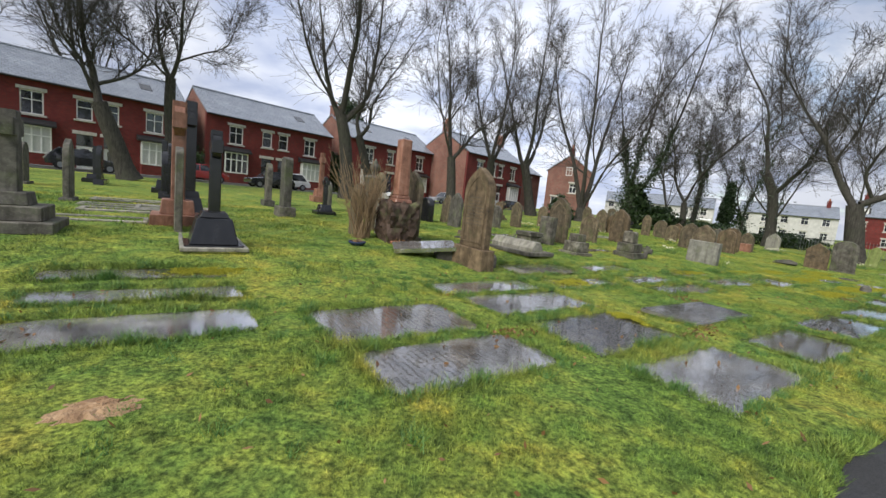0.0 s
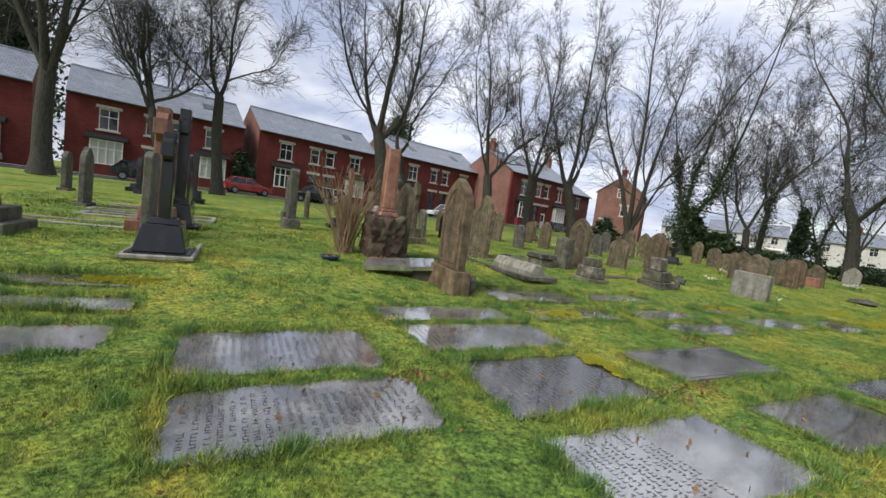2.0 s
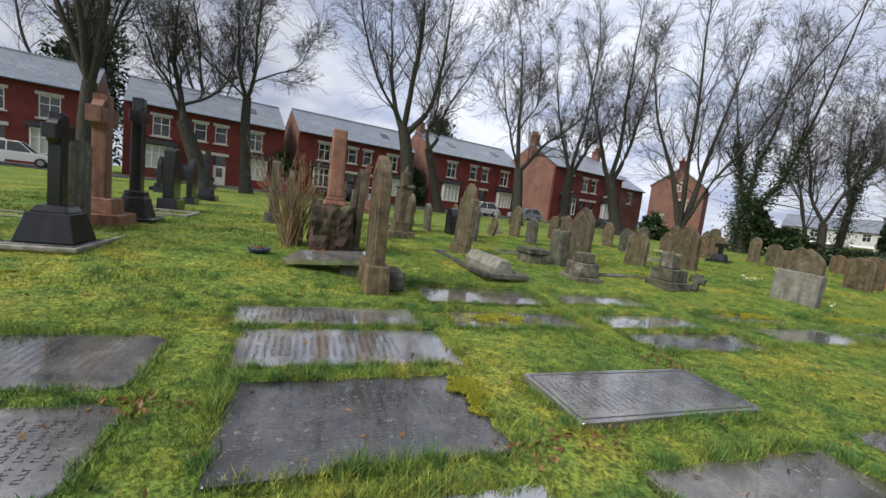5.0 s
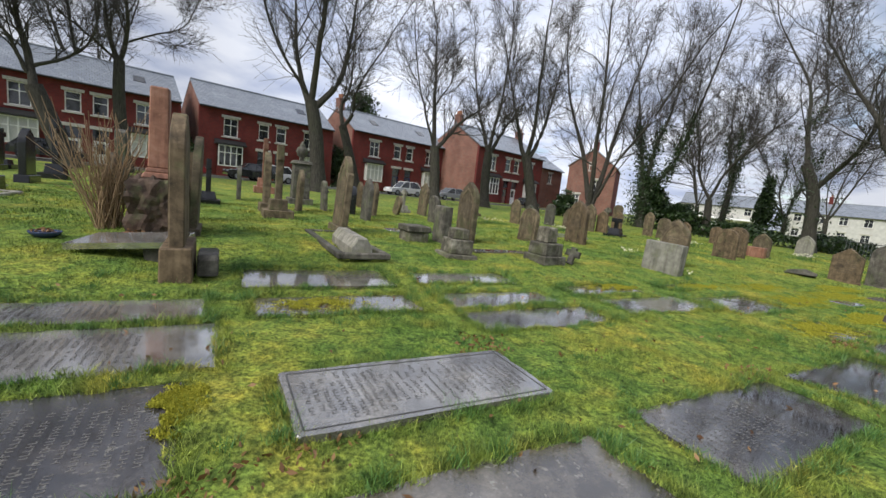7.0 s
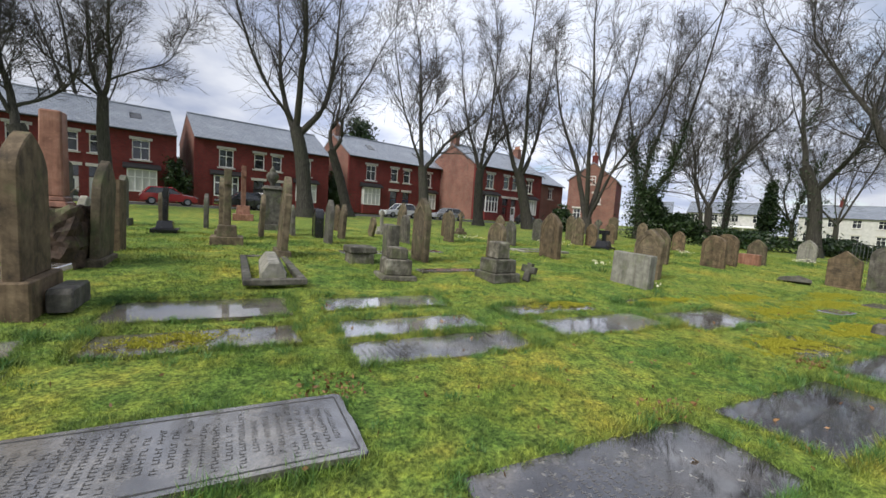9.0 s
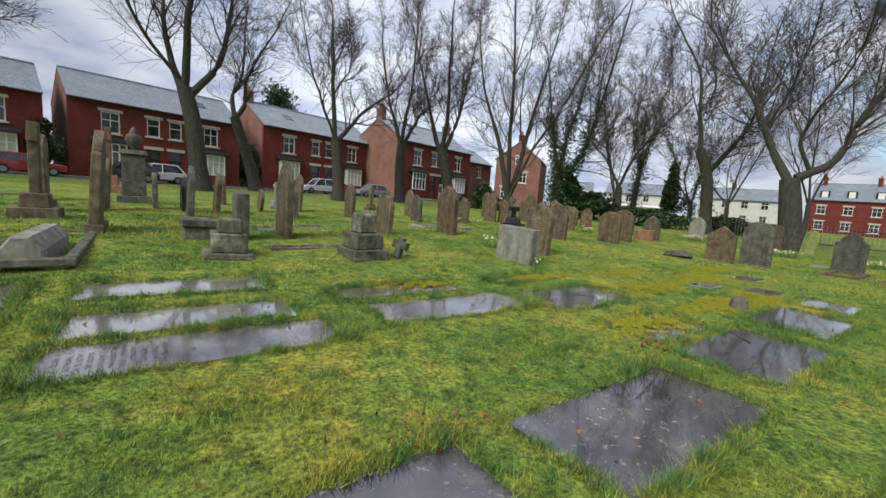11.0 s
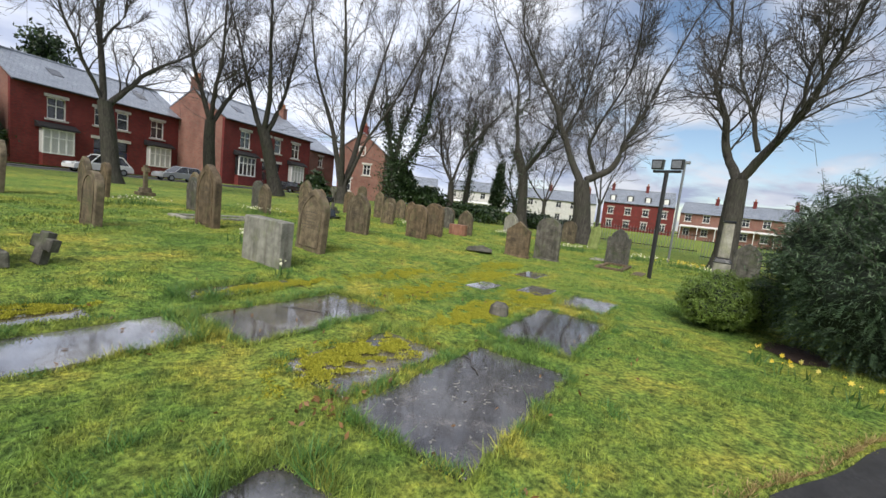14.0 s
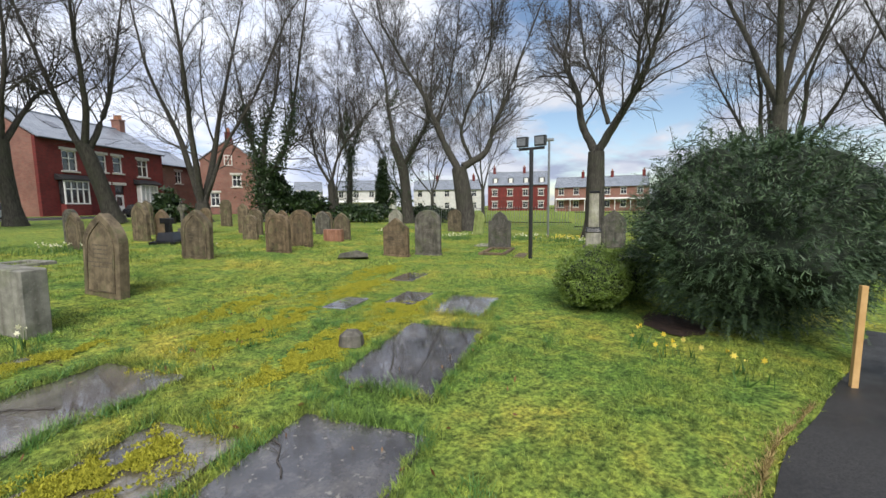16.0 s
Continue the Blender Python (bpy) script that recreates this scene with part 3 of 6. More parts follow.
def ledger(key, mat, label, letters=None, rows=0, seed=0, rounded=False, tilt=(0, 0)):
    rng = random.Random(seed + 17)
    u0, u1, v0, v1, proud = SLABS[key]
    w, d = u1 - u0 + 0.06, v1 - v0 + 0.06
    cu, cv = (u0 + u1) / 2, (v0 + v1) / 2
    t = thing("ledger_stone", spot(cu, cv, proud, rng.uniform(-1.2, 1.2), tilt[0], tilt[1]), label, "grave slab", "flat ledger stones in the lawn")
    bm = bmesh.new()
    # uneven worn outline
    per = []
    cut = 0.20 if rounded else 0.03
    for cx, cy, a0 in ((1, -1, -90), (1, 1, 0), (-1, 1, 90), (-1, -1, 180)):
        for k in range(6):
            a = radians(a0 + 18 * k)
            per.append(((w / 2 - cut) * cx + cut * math.cos(a), (d / 2 - cut) * cy + cut * math.sin(a)))
        x0, y0 = per[-1]
        nx, ny = {(1, -1): (w / 2, d / 2 - cut), (1, 1): (cut - w / 2, d / 2), (-1, 1): (-w / 2, cut - d / 2), (-1, -1): (w / 2 - cut, -d / 2)}[cx, cy]
        for k in range(1, 6):
            per.append((x0 + (nx - x0) * k / 6 + rng.uniform(-.008, .008), y0 + (ny - y0) * k / 6 + rng.uniform(-.008, .008)))
    top = [bm.verts.new((x, y, 0)) for x, y in per]
    low = [bm.verts.new((x * 1.004, y * 1.006, -0.10 if proud < 0.03 else -0.05)) for x, y in per]
    ft = bm.faces.new(top)
    bm.faces.new(low[::-1])
    n = len(per)
    for k in range(n):
        bm.faces.new((low[k], low[(k + 1) % n], top[(k + 1) % n], top[k]))
    bmesh.ops.bevel(bm, geom=list(ft.edges), offset=0.008, segments=1, affect='EDGES')
    part("slab", bm, mat, t)
    if proud > 0.03:
        bm = bmesh.new()
        for cx, cy, sx, sy in ((0, -d / 2 + 0.05, w - 0.1, 0.012), (0, d / 2 - 0.05, w - 0.1, 0.012), (-w / 2 + 0.05, 0, 0.012, d - 0.112), (w / 2 - 0.05, 0, 0.012, d - 0.112)):
            box(bm, cx, cy, 0.0, sx, sy, 0.002)
        part("border_line", bm, M_LETTER, t, "dark carved border line")
    if rows:
        vs, fs = writing(w, d, 0.0012, int(rows * 1.4), rng)
        tagged(soup("inscription", vs, fs, letters or M_LETTER, t, "rows of worn carved letters"), kind="stuff")
    return t


ledger("a", M_SLABB, "narrow pale worn ledger stone sunk in grass")
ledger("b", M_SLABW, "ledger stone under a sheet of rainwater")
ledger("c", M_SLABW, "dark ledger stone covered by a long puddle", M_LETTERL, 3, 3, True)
ledger("d", M_SLAB, "wet grey ledger stone with rounded corners and inscription", M_LETTERL, 16, 4, True)
ledger("e", M_SLAB, "wet grey ledger stone with worn inscription rows", M_LETTER, 17, 5, True)
ledger("f", M_SLABD, "large dark slate ledger stone covered in carved lines", M_LETTERL, 20, 6)
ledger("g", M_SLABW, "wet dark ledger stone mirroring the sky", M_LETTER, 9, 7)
ledger("h", M_SLABB, "brownish worn ledger stone beside the path", None, 0, 8)
ledger("i", M_SLAB, "raised ledger stone with a moulded edge and lettering", M_LETTER, 19, 9, False, (1.2, 0.6))
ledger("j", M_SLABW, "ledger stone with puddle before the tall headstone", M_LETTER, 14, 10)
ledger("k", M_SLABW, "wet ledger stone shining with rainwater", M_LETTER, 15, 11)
ledger("l", M_SLABB, "brown ledger stone half under water", None, 0, 12)
ledger("m", M_SLABB, "ledger stone overgrown with turf and puddle", None, 0, 13)
ledger("n", M_SLABW, "ledger stone drowned in a bright puddle", None, 0, 14)
ledger("o", M_SLABW, "ledger stone drowned in a bright puddle", None, 0, 15)
ledger("p", M_SLAB, "long grey ledger stone with lettering at one end", M_LETTER, 8, 16)
ledger("q", M_SLABD, "dark ledger stone with moss and carved border", M_LETTERL, 12, 17)
ledger("r", M_SLABD, "broad wet dark ledger stone with gravel grit", None, 0, 18)
ledger("s", M_SLABB, "mossy narrow ledger stone sunk in turf", None, 0, 19)
ledger("t", M_SLABW, "ledger stone under a long puddle", None, 0, 20)
ledger("u", M_SLABB, "brownish ledger stone with shallow puddles and leaves", None, 0, 21)
ledger("v", M_SLABD, "large dark wet ledger stone with twigs on it", None, 0, 22)
ledger("w", M_SLABD, "wet dark ledger stone reflecting the sky", None, 0, 23)
ledger("x", M_SLABW, "small puddled ledger stone near the shrubs", None, 0, 24)
ledger("y", M_SLABB, "broken ledger stone almost hidden by moss", None, 0, 25)
ledger("z", M_SLABB, "half buried ledger stone with moss", None, 0, 26)


# ---- headstones and monuments; x is the thickness, y the width, the inscribed face looks to -x ----
def crest(style, w, h, n=9):
    a = w / 2
    if style == "flat":
        return [(-a, 0), (a, 0), (a, h), (-a, h)]
    if style == "gable":
        return [(-a, 0), (a, 0), (a, h - a * 0.75), (0, h), (-a, h - a * 0.75)]
    right = []
    if style == "round":
        h0 = h - a * 0.85
        right = [(a * math.cos(k / n * math.pi / 2), h0 + (h - h0) * math.sin(k / n * math.pi / 2)) for k in range(n)]
    elif style == "gothic":
        h0 = h - a * 1.2
        right = [(a * (1 - (k / n) ** 2.2), h0 + (h - h0) * k / n) for k in range(n)]
    elif style == "shoulder":
        h0, s = h - a * 0.95, a * 0.72
        right = [(a, h0), (a * 0.94, h0 + 0.05), (s, h0 + 0.05)] + [(s * (1 - (k / n) ** 1.9), h0 + 0.06 + (h - h0 - 0.06) * k / n) for k in range(1, n)]
    elif style == "low":
        h0 = h - a * 0.35
        right = [(a * math.cos(k / n * math.pi / 2), h0 + (h - h0) * math.sin(k / n * math.pi / 2)) for k in range(n)]
    return [(-a, 0), (a, 0)] + right + [(0, h)] + [(-y, z) for y, z in right[::-1]]


def headstone(u, v, w, h, style, mat, label, thick=0.13, base=None, lean=(0, 0), turn=0.0, panel=True, rows=0, seed=0):
    """base: height and overhang of the plinth."""
    rng = random.Random(seed)
    t = thing("headstone", spot(u, v, -0.03, turn, lean[1], lean[0]), label, "headstone", "headstones of the graveyard")
    z0 = 0.0
    if base:
        z0 = base[0]
        part("plinth", solid(0, 0, 0, thick + 2 * base[1], w + 2 * base[1], z0, 0.96, 0.015), mat, t)
    bm = prism([(y, z + z0) for y, z in crest(style, w, h - z0)], -thick / 2, thick / 2, 0.014)
    part("tablet", bm, mat, t)
    if panel and style in ("gothic", "round", "shoulder"):
        o = [(y * 0.80, z0 + 0.10 + z * 0.93) for y, z in crest(style, w, (h - z0) * 0.90)]
        inner = [(y * 0.88, z0 + 0.10 + (z - z0 - 0.10) * 0.955 + 0.02) for y, z in o]
        bm = bmesh.new()
        a = [bm.verts.new((-thick / 2 - 0.012, y, z)) for y, z in o]
        b = [bm.verts.new((-thick / 2 - 0.012, y, z)) for y, z in inner]
        c = [bm.verts.new((-thick / 2 + 0.004, y, z)) for y, z in o]
        d = [bm.verts.new((-thick / 2 + 0.004, y, z)) for y, z in inner]
        n = len(o)
        for k in range(n):
            j = (k + 1) % n
            bm.faces.new((a[k], a[j], b[j], b[k]))
            bm.faces.new((a[k], c[k], c[j], a[j]))
            bm.faces.new((b[k], b[j], d[j], d[k]))
        bmesh.ops.recalc_face_normals(bm, faces=bm.faces[:])
        part("moulding", bm, mat, t)
    if rows:
        vs, fs = [], []
        z = z0 + (h - z0) * 0.62
        for r in range(rows):
            half = w * 0.36 * rng.uniform(0.5, 1.0)
            y = -half
            while y < half:
                lw = rng.uniform(0.012, 0.03)
                k = len(vs)
                vs += [(-thick / 2 - 0.002, y + p * lw, z + q * 0.020) for p, q in ((0, 0), (1, 0), (1, 1), (0, 1))]
                fs.append((k, k + 3, k + 2, k + 1))
                y += lw + 0.012
            z -= 0.065
        tagged(soup("inscription", vs, fs, M_CARVED, t, "worn carved letters"), kind="stuff")
    return t


def cross_shape(w, h, arm, arm_z, wheel=False):
    """Upright with arms, outline in y and z."""
    a = arm / 2
    return [(-a, 0), (a, 0), (a * 0.9, arm_z - a), (w / 2, arm_z - a), (w / 2, arm_z + a), (a * 0.85, arm_z + a), (a * 0.85, h), (-a * 0.85, h), (-a * 0.85, arm_z + a), (-w / 2, arm_z + a), (-w / 2, arm_z - a), (-a * 0.9, arm_z - a)]


def cross_monument(u, v, h, w, arm, mat, label, base, turn=0.0, wheel=True, name="cross_monument", lean=(0, 0)):
    """base: list of (side, height, taper) steps from the ground."""
    t = thing(name, spot(u, v, -0.03, turn, lean[1], lean[0]), label, "grave monument", "stone crosses on stepped bases")
    z = 0.0
    for side, hh, tp in base:
        part("base_step", solid(0, 0, z, side, side, hh, tp, 0.015), mat, t)
        z += hh - 0.002
    top = h - z
    part("cross", prism([(y, zz + z) for y, zz in cross_shape(w, top, arm, top * 0.80)], -arm * 0.42, arm * 0.42, 0.015), mat, t)
    if wheel:
        bm = bmesh.new()
        zc, r1, r2, n = z + top * 0.80, w * 0.40, w * 0.30, 24
        rings = []
        for x in (-arm * 0.3, arm * 0.3):
            for r in (r1, r2):
                rings.append([bm.verts.new((x, r * math.cos(2 * math.pi * k / n), zc + r * math.sin(2 * math.pi * k / n))) for k in range(n)])
        for p, q in ((0, 1), (1, 3), (3, 2), (2, 0)):
            for k in range(n):
                bm.faces.new((rings[p][k], rings[p][(k + 1) % n], rings[q][(k + 1) % n], rings[q][k]))
        bmesh.ops.recalc_face_normals(bm, faces=bm.faces[:])
        part("ring", bm, mat, t)
    return t


def kerb(u0, u1, v0, v1, mat, label, h=0.12, w=0.13):
    t = thing("grave_kerb", spot((u0 + u1) / 2, (v0 + v1) / 2, -0.03), label, "grave kerb", "kerbed grave plots")
    a, b = (u1 - u0) / 2, (v1 - v0) / 2
    for cx, cy, sx, sy in ((0, -b, 2 * a + w, w), (0, b, 2 * a + w, w), (-a, 0, w, 2 * b - w - .004), (a, 0, w, 2 * b - w - .004)):
        part("kerb_stone", solid(cx, cy, 0, sx, sy, h, 1.0, 0.015), mat, t)
    return t


# near group, beside the path's first stretch
headstone(5.14, 5.76, 0.78, 1.98, "gothic", M_BROWN, "tall pointed sandstone headstone leaning slightly, on a heavy plinth", 0.16, (0.42, 0.09), (-0.5, 1.0), 0, True, 9, 1)
headstone(5.15, 8.52, 0.92, 1.76, "gothic", M_SAND, "tall pointed sandstone headstone with damp stains", 0.13, (0.14, 0.06), (2, 0), 0, True, 8, 2)
headstone(4.75, 9.25, 0.60, 1.14, "shoulder", M_PALE, "small pale shouldered headstone", 0.12, None, (0, 1), 0, True, 0, 3)
headstone(8.15, 9.75, 0.95, 1.86, "shoulder", M_SAND, "tall shouldered headstone with kerbed plot in front", 0.15, (0.18, 0.08), (3, 0), 0, True, 8, 4)
headstone(11.30, 8.95, 0.82, 1.60, "gothic", M_SAND, "pointed sandstone headstone streaked with algae", 0.14, None, (1, 0), 0, True, 6, 5)
headstone(10.40, 8.60, 0.55, 0.92, "flat", M_GREY, "low square-topped grey headstone", 0.22, None, (-1, 2), 0)
headstone(14.15, 9.80, 0.80, 1.07, "round", M_SAND, "low round-topped sandstone headstone", 0.14, None, (2, 1), 0, True, 5, 6)
headstone(16.35, 9.85, 0.86, 1.50, "gothic", M_BROWN, "pointed sandstone headstone with carved panel", 0.17, None, (1, -2), 0, True, 6, 7)
headstone(16.86, 6.72, 0.80, 1.30, "gothic", M_SAND, "mossy pointed headstone behind a concrete block", 0.16, None, (2, 2), 0, True, 6, 8)
headstone(20.15, 8.75, 0.80, 1.24, "gothic", M_SAND, "pointed brown headstone on open lawn", 0.15, None, (0, 2), 8, True, 5, 9)
headstone(23.5, 8.3, 0.80, 1.20, "round", M_BROWN, "round-topped brown headstone on open lawn", 0.15, None, (0, 0), 0, True, 5, 10)
headstone(26.3, 8.6, 0.70, 1.05, "gothic", M_SAND, "pointed headstone behind a pink stone block", 0.13, None, (0, 0), 0, True)
headstone(23.4, 4.92, 0.78, 1.14, "gable", M_BROWN, "gable-topped brown headstone with faint lettering", 0.15, (0.08, 0.03), (0, 0), 0, False, 7, 11)
headstone(24.1, 4.20, 0.80, 1.38, "round", M_GREY, "dark round-topped headstone beside its neighbour", 0.15, (0.08, 0.03), (0, 0), 0, True, 6, 12)
headstone(26.4, 2.48, 0.76, 1.30, "shoulder", M_GREY, "dark shouldered headstone near the lamp post", 0.15, None, (1, 0), 0, True, 6, 13)
headstone(32.7, 9.4, 0.78, 1.15, "gothic", M_PALE, "pale pointed headstone under the trees", 0.14, None, (0, 2), 0)
headstone(33.2, 6.2, 0.74, 1.20, "round", M_SAND, "round-topped headstone near the railings", 0.14)
headstone(32.4, 4.75, 0.50, 1.20, "gothic", M_GREEN, "narrow headstone bright green with algae", 0.14, None, (0, 7), 0)
headstone(27.2, -1.15, 0.74, 1.30, "gothic", M_GREY, "dark headstone behind the pale column", 0.14)
headstone(27.7, 14.1, 0.72, 1.22, "round", M_SAND, "weathered round-topped headstone under the trees", 0.14)
headstone(28.9, 13.6, 0.70, 1.15, "gothic", M_BROWN, "weathered pointed headstone under the trees", 0.14)
headstone(33.0, 21.5, 0.85, 1.75, "round", M_SAND, "tall weathered headstone under the trees", 0.15)
headstone(26.2, 19.0, 0.70, 1.65, "gothic", M_SAND, "tall pointed headstone under the trees", 0.15)
headstone(14.2, 17.8, 0.85, 1.60, "gothic", M_SAND, "pointed headstone in the back rows", 0.14, None, (3, 0))
headstone(9.9, 13.2, 0.80, 1.45, "gothic", M_GREY, "grey headstone seen edge-on", 0.14, None, (2, 0))
headstone(-2.2, 14.6, 0.75, 1.70, "gothic", M_GREY, "tall dark headstone on a low base", 0.14, (0.12, 0.08))
headstone(0.25, 8.80, 0.80, 1.60, "low", M_GREY, "plain grey headstone behind the black monument", 0.13)
headstone(0.2, 14.7, 0.75, 1.95, "low", M_BLACK, "polished black headstone on a stepped base", 0.30, (0.4, 0.12))
headstone(-0.05, 18.3, 0.8, 1.80, "gothic", M_BLACK, "dark pointed headstone in the back rows", 0.2, (0.3, 0.1))
headstone(3.9, 8.9, 0.62, 1.30, "gothic", M_SAND, "brown headstone beside the bare shrub", 0.13)
headstone(5.0, 10.45, 0.55, 1.50, "flat", M_BROWN, "slim square-topped brown headstone seen edge-on", 0.16)
headstone(6.85, 14.0, 0.6, 1.90, "gothic", M_SAND, "tall slim headstone beside a stone cross", 0.18, (0.3, 0.12))
headstone(3.26, 13.5, 0.62, 1.95, "low", M_GREY, "tall grey headstone on a block base", 0.24, (0.35, 0.14))
headstone(3.6, 18.2, 0.6, 1.85, "gothic", M_GREY, "tall dark headstone in the back rows", 0.2, (0.3, 0.12))
headstone(-4.3, 20.4, 0.7, 1.55, "round", M_GREY, "dark round-topped headstone near the street", 0.16, (0.15, 0.1))
headstone(-2.5, 23.4, 0.7, 1.75, "gothic", M_BLACK, "black pointed headstone near the street", 0.18, (0.25, 0.1))
headstone(10.0, 15.6, 0.8, 1.12, "round", M_BLACK, "dark rounded headstone with rough face", 0.3)
headstone(23.9, 16.1, 0.8, 1.55, "gothic", M_SAND, "tall pointed headstone under the trees", 0.15)
headstone(22.0, 7.9, 0.8, 1.12, "round", M_BROWN, "low round-topped brown headstone", 0.14)
headstone(28.5, 15.6, 0.62, 1.5, "gothic", M_SAND, "slim pointed headstone under the trees", 0.14)
kerb(0.28, 1.16, 6.62, 8.4, M_PALE, "pale kerb round the black monument's plot", 0.07, 0.07)
kerb(-2.6, -0.3, 9.6, 10.4, M_PALE, "thin pale kerb round a sunken plot", 0.07, 0.10)
kerb(-0.6, 1.1, 12.6, 14.0, M_PALE, "pale kerb before the black headstone", 0.10, 0.12)
# back rows, further in under the trees
for k, (u, v, w, h, st, mt) in enumerate((
        (8.0, 15.0, 0.75, 1.5, "gothic", M_SAND), (9.2, 16.4, 0.7, 1.2, "round", M_GREY), (10.8, 15.2, 0.72, 1.35, "shoulder", M_SAND),
        (11.6, 19.5, 0.7, 1.3, "gothic", M_BROWN), (13.0, 14.2, 0.7, 1.1, "round", M_GREY), (15.6, 15.5, 0.75, 1.4, "gothic", M_SAND),
        (17.0, 18.6, 0.7, 1.3, "round", M_BROWN), (18.2, 14.5, 0.72, 1.15, "gothic", M_GREY), (19.5, 17.2, 0.75, 1.35, "gothic", M_SAND),
        (21.0, 14.8, 0.7, 1.2, "shoulder", M_SAND), (22.6, 17.9, 0.75, 1.3, "round", M_GREY), (24.4, 15.6, 0.72, 1.25, "gothic", M_BROWN),
        (25.4, 12.2, 0.7, 1.0, "round", M_SAND), (28.2, 10.8, 0.74, 1.1, "gothic", M_GREY), (29.6, 11.6, 0.7, 1.05, "round", M_SAND),
        (30.6, 15.8, 0.75, 1.2, "gothic", M_SAND), (31.5, 13.2, 0.7, 1.05, "round", M_BROWN), (6.2, 18.2, 0.7, 1.4, "gothic", M_GREY),
        (4.6, 19.5, 0.7, 1.3, "round", M_SAND), (28.0, 17.5, 0.75, 1.3, "round", M_BROWN))):
    headstone(u, v, w, h, st, mt, "weathered {} headstone in the back rows".format({"gothic": "pointed", "round": "round-topped", "shoulder": "shouldered"}[st]), 0.14,
              None, (random.Random(k).uniform(-3, 3), random.Random(k + 50).uniform(-2, 2)), 0, True, 4, 60 + k)

# black monument, pink granite cross and dark cross beside the grass walk
cross_monument(0.72, 7.15, 1.92, 0.52, 0.20, M_BLACK, "black granite cross on a tapering black base", ((0.86, 0.10, 1.0), (0.70, 0.42, 0.72), (0.44, 0.10, 0.8)), 0, True)
cross_monument(0.25, 9.75, 2.55, 0.80, 0.30, M_PINK, "pink granite wheel cross on a stepped base", ((0.95, 0.25, 0.98), (0.62, 0.30, 0.9)), 0, True)
cross_monument(0.50, 10.85, 2.75, 0.55, 0.26, M_BLACK, "tall dark granite cross with a ring", ((0.90, 0.12, 1.0), (0.62, 0.45, 0.7), (0.40, 0.14, 0.9)), 0, True)
cross_monument(-1.9, 8.3, 1.80, 0.5, 0.26, M_GREY, "grey stone pillar cross on broad steps", ((1.15, 0.18, 1.0), (0.85, 0.22, 1.0), (0.5, 0.2, 0.9)), 0, False)
cross_monument(-2.8, 24.7, 1.7, 0.6, 0.2, M_BLACK, "dark cross far back near the street", ((0.9, 0.2, 1.0), (0.6, 0.2, 0.9)), 0, False)
cross_monument(-0.1, 21.2, 2.3, 0.6, 0.24, M_BLACK, "dark cross monument far back near the street", ((0.9, 0.25, 1.0), (0.6, 0.35, 0.85)), 0, False)
cross_monument(5.2, 15.5, 1.5, 0.5, 0.18, M_BLACK, "small dark cross on a dark stepped base", ((0.75, 0.18, 1.0), (0.5, 0.25, 0.8)), 0, False)
cross_monument(7.6, 24.0, 2.9, 0.6, 0.28, M_PINK, "pink granite column cross near the street", ((1.0, 0.35, 1.0), (0.7, 0.45, 0.85)), 0, False)
cross_monument(13.5, 18.5, 1.2, 0.5, 0.16, M_PALE, "pale marble cross in the back rows", ((0.6, 0.2, 1.0), (0.4, 0.2, 0.85)), 0, False)
cross_monument(19.0, 20.5, 1.35, 0.55, 0.17, M_SAND, "sandstone cross in the back rows", ((0.6, 0.2, 1.0), (0.4, 0.2, 0.85)), 0, False)
cross_monument(26.4, 17.0, 1.5, 0.5, 0.16, M_GREY, "small stone cross under the trees", ((0.55, 0.2, 1.0), (0.38, 0.2, 0.85)), 0, True)
cross_monument(7.0, 12.2, 2.05, 0.34, 0.22, M_SAND, "slim sandstone cross seen edge-on", ((0.8, 0.25, 1.0), (0.5, 0.3, 0.9)), 0, False)
cross_monument(23.2, 13.7, 0.95, 0.5, 0.2, M_BLACK, "low dark granite cross on a kerbed base", ((0.9, 0.15, 1.0), (0.6, 0.3, 0.8)), 20, False)

# pink granite column on a rough rock
t = thing("column_monument", spot(4.66, 8.15, -0.05), "pink granite column on a base of rough brown rock", "grave monument")
bm = bmesh.new()
bmesh.ops.create_icosphere(bm, subdivisions=4, radius=1.0)
for p in bm.verts:
    c = p.co
    k = 1 + 0.16 * noise.noise(c * 2.3) + 0.14 * noise.noise(c * 5.1) + 0.06 * noise.noise(c * 13)
    m = max(abs(c.x), abs(c.y), abs(c.z)) ** 0.9
    p.co = Vector((c.x / m * 0.40 * k, c.y / m * 0.42 * k, 0.48 + c.z / m * 0.52 * k))
part("rock_base", bm, M_ROCK, t, "rough hewn brown rock")
part("moulded_foot", solid(0, 0, 0.98, 0.46, 0.46, 0.10, 0.86, 0.02), M_PINK, t)
part("moulded_foot", solid(0, 0, 1.075, 0.37, 0.37, 0.08, 0.9, 0.02), M_PINK, t)
part("column", solid(0, 0, 1.15, 0.30, 0.30, 1.30, 0.88, 0.02), M_PINK, t)

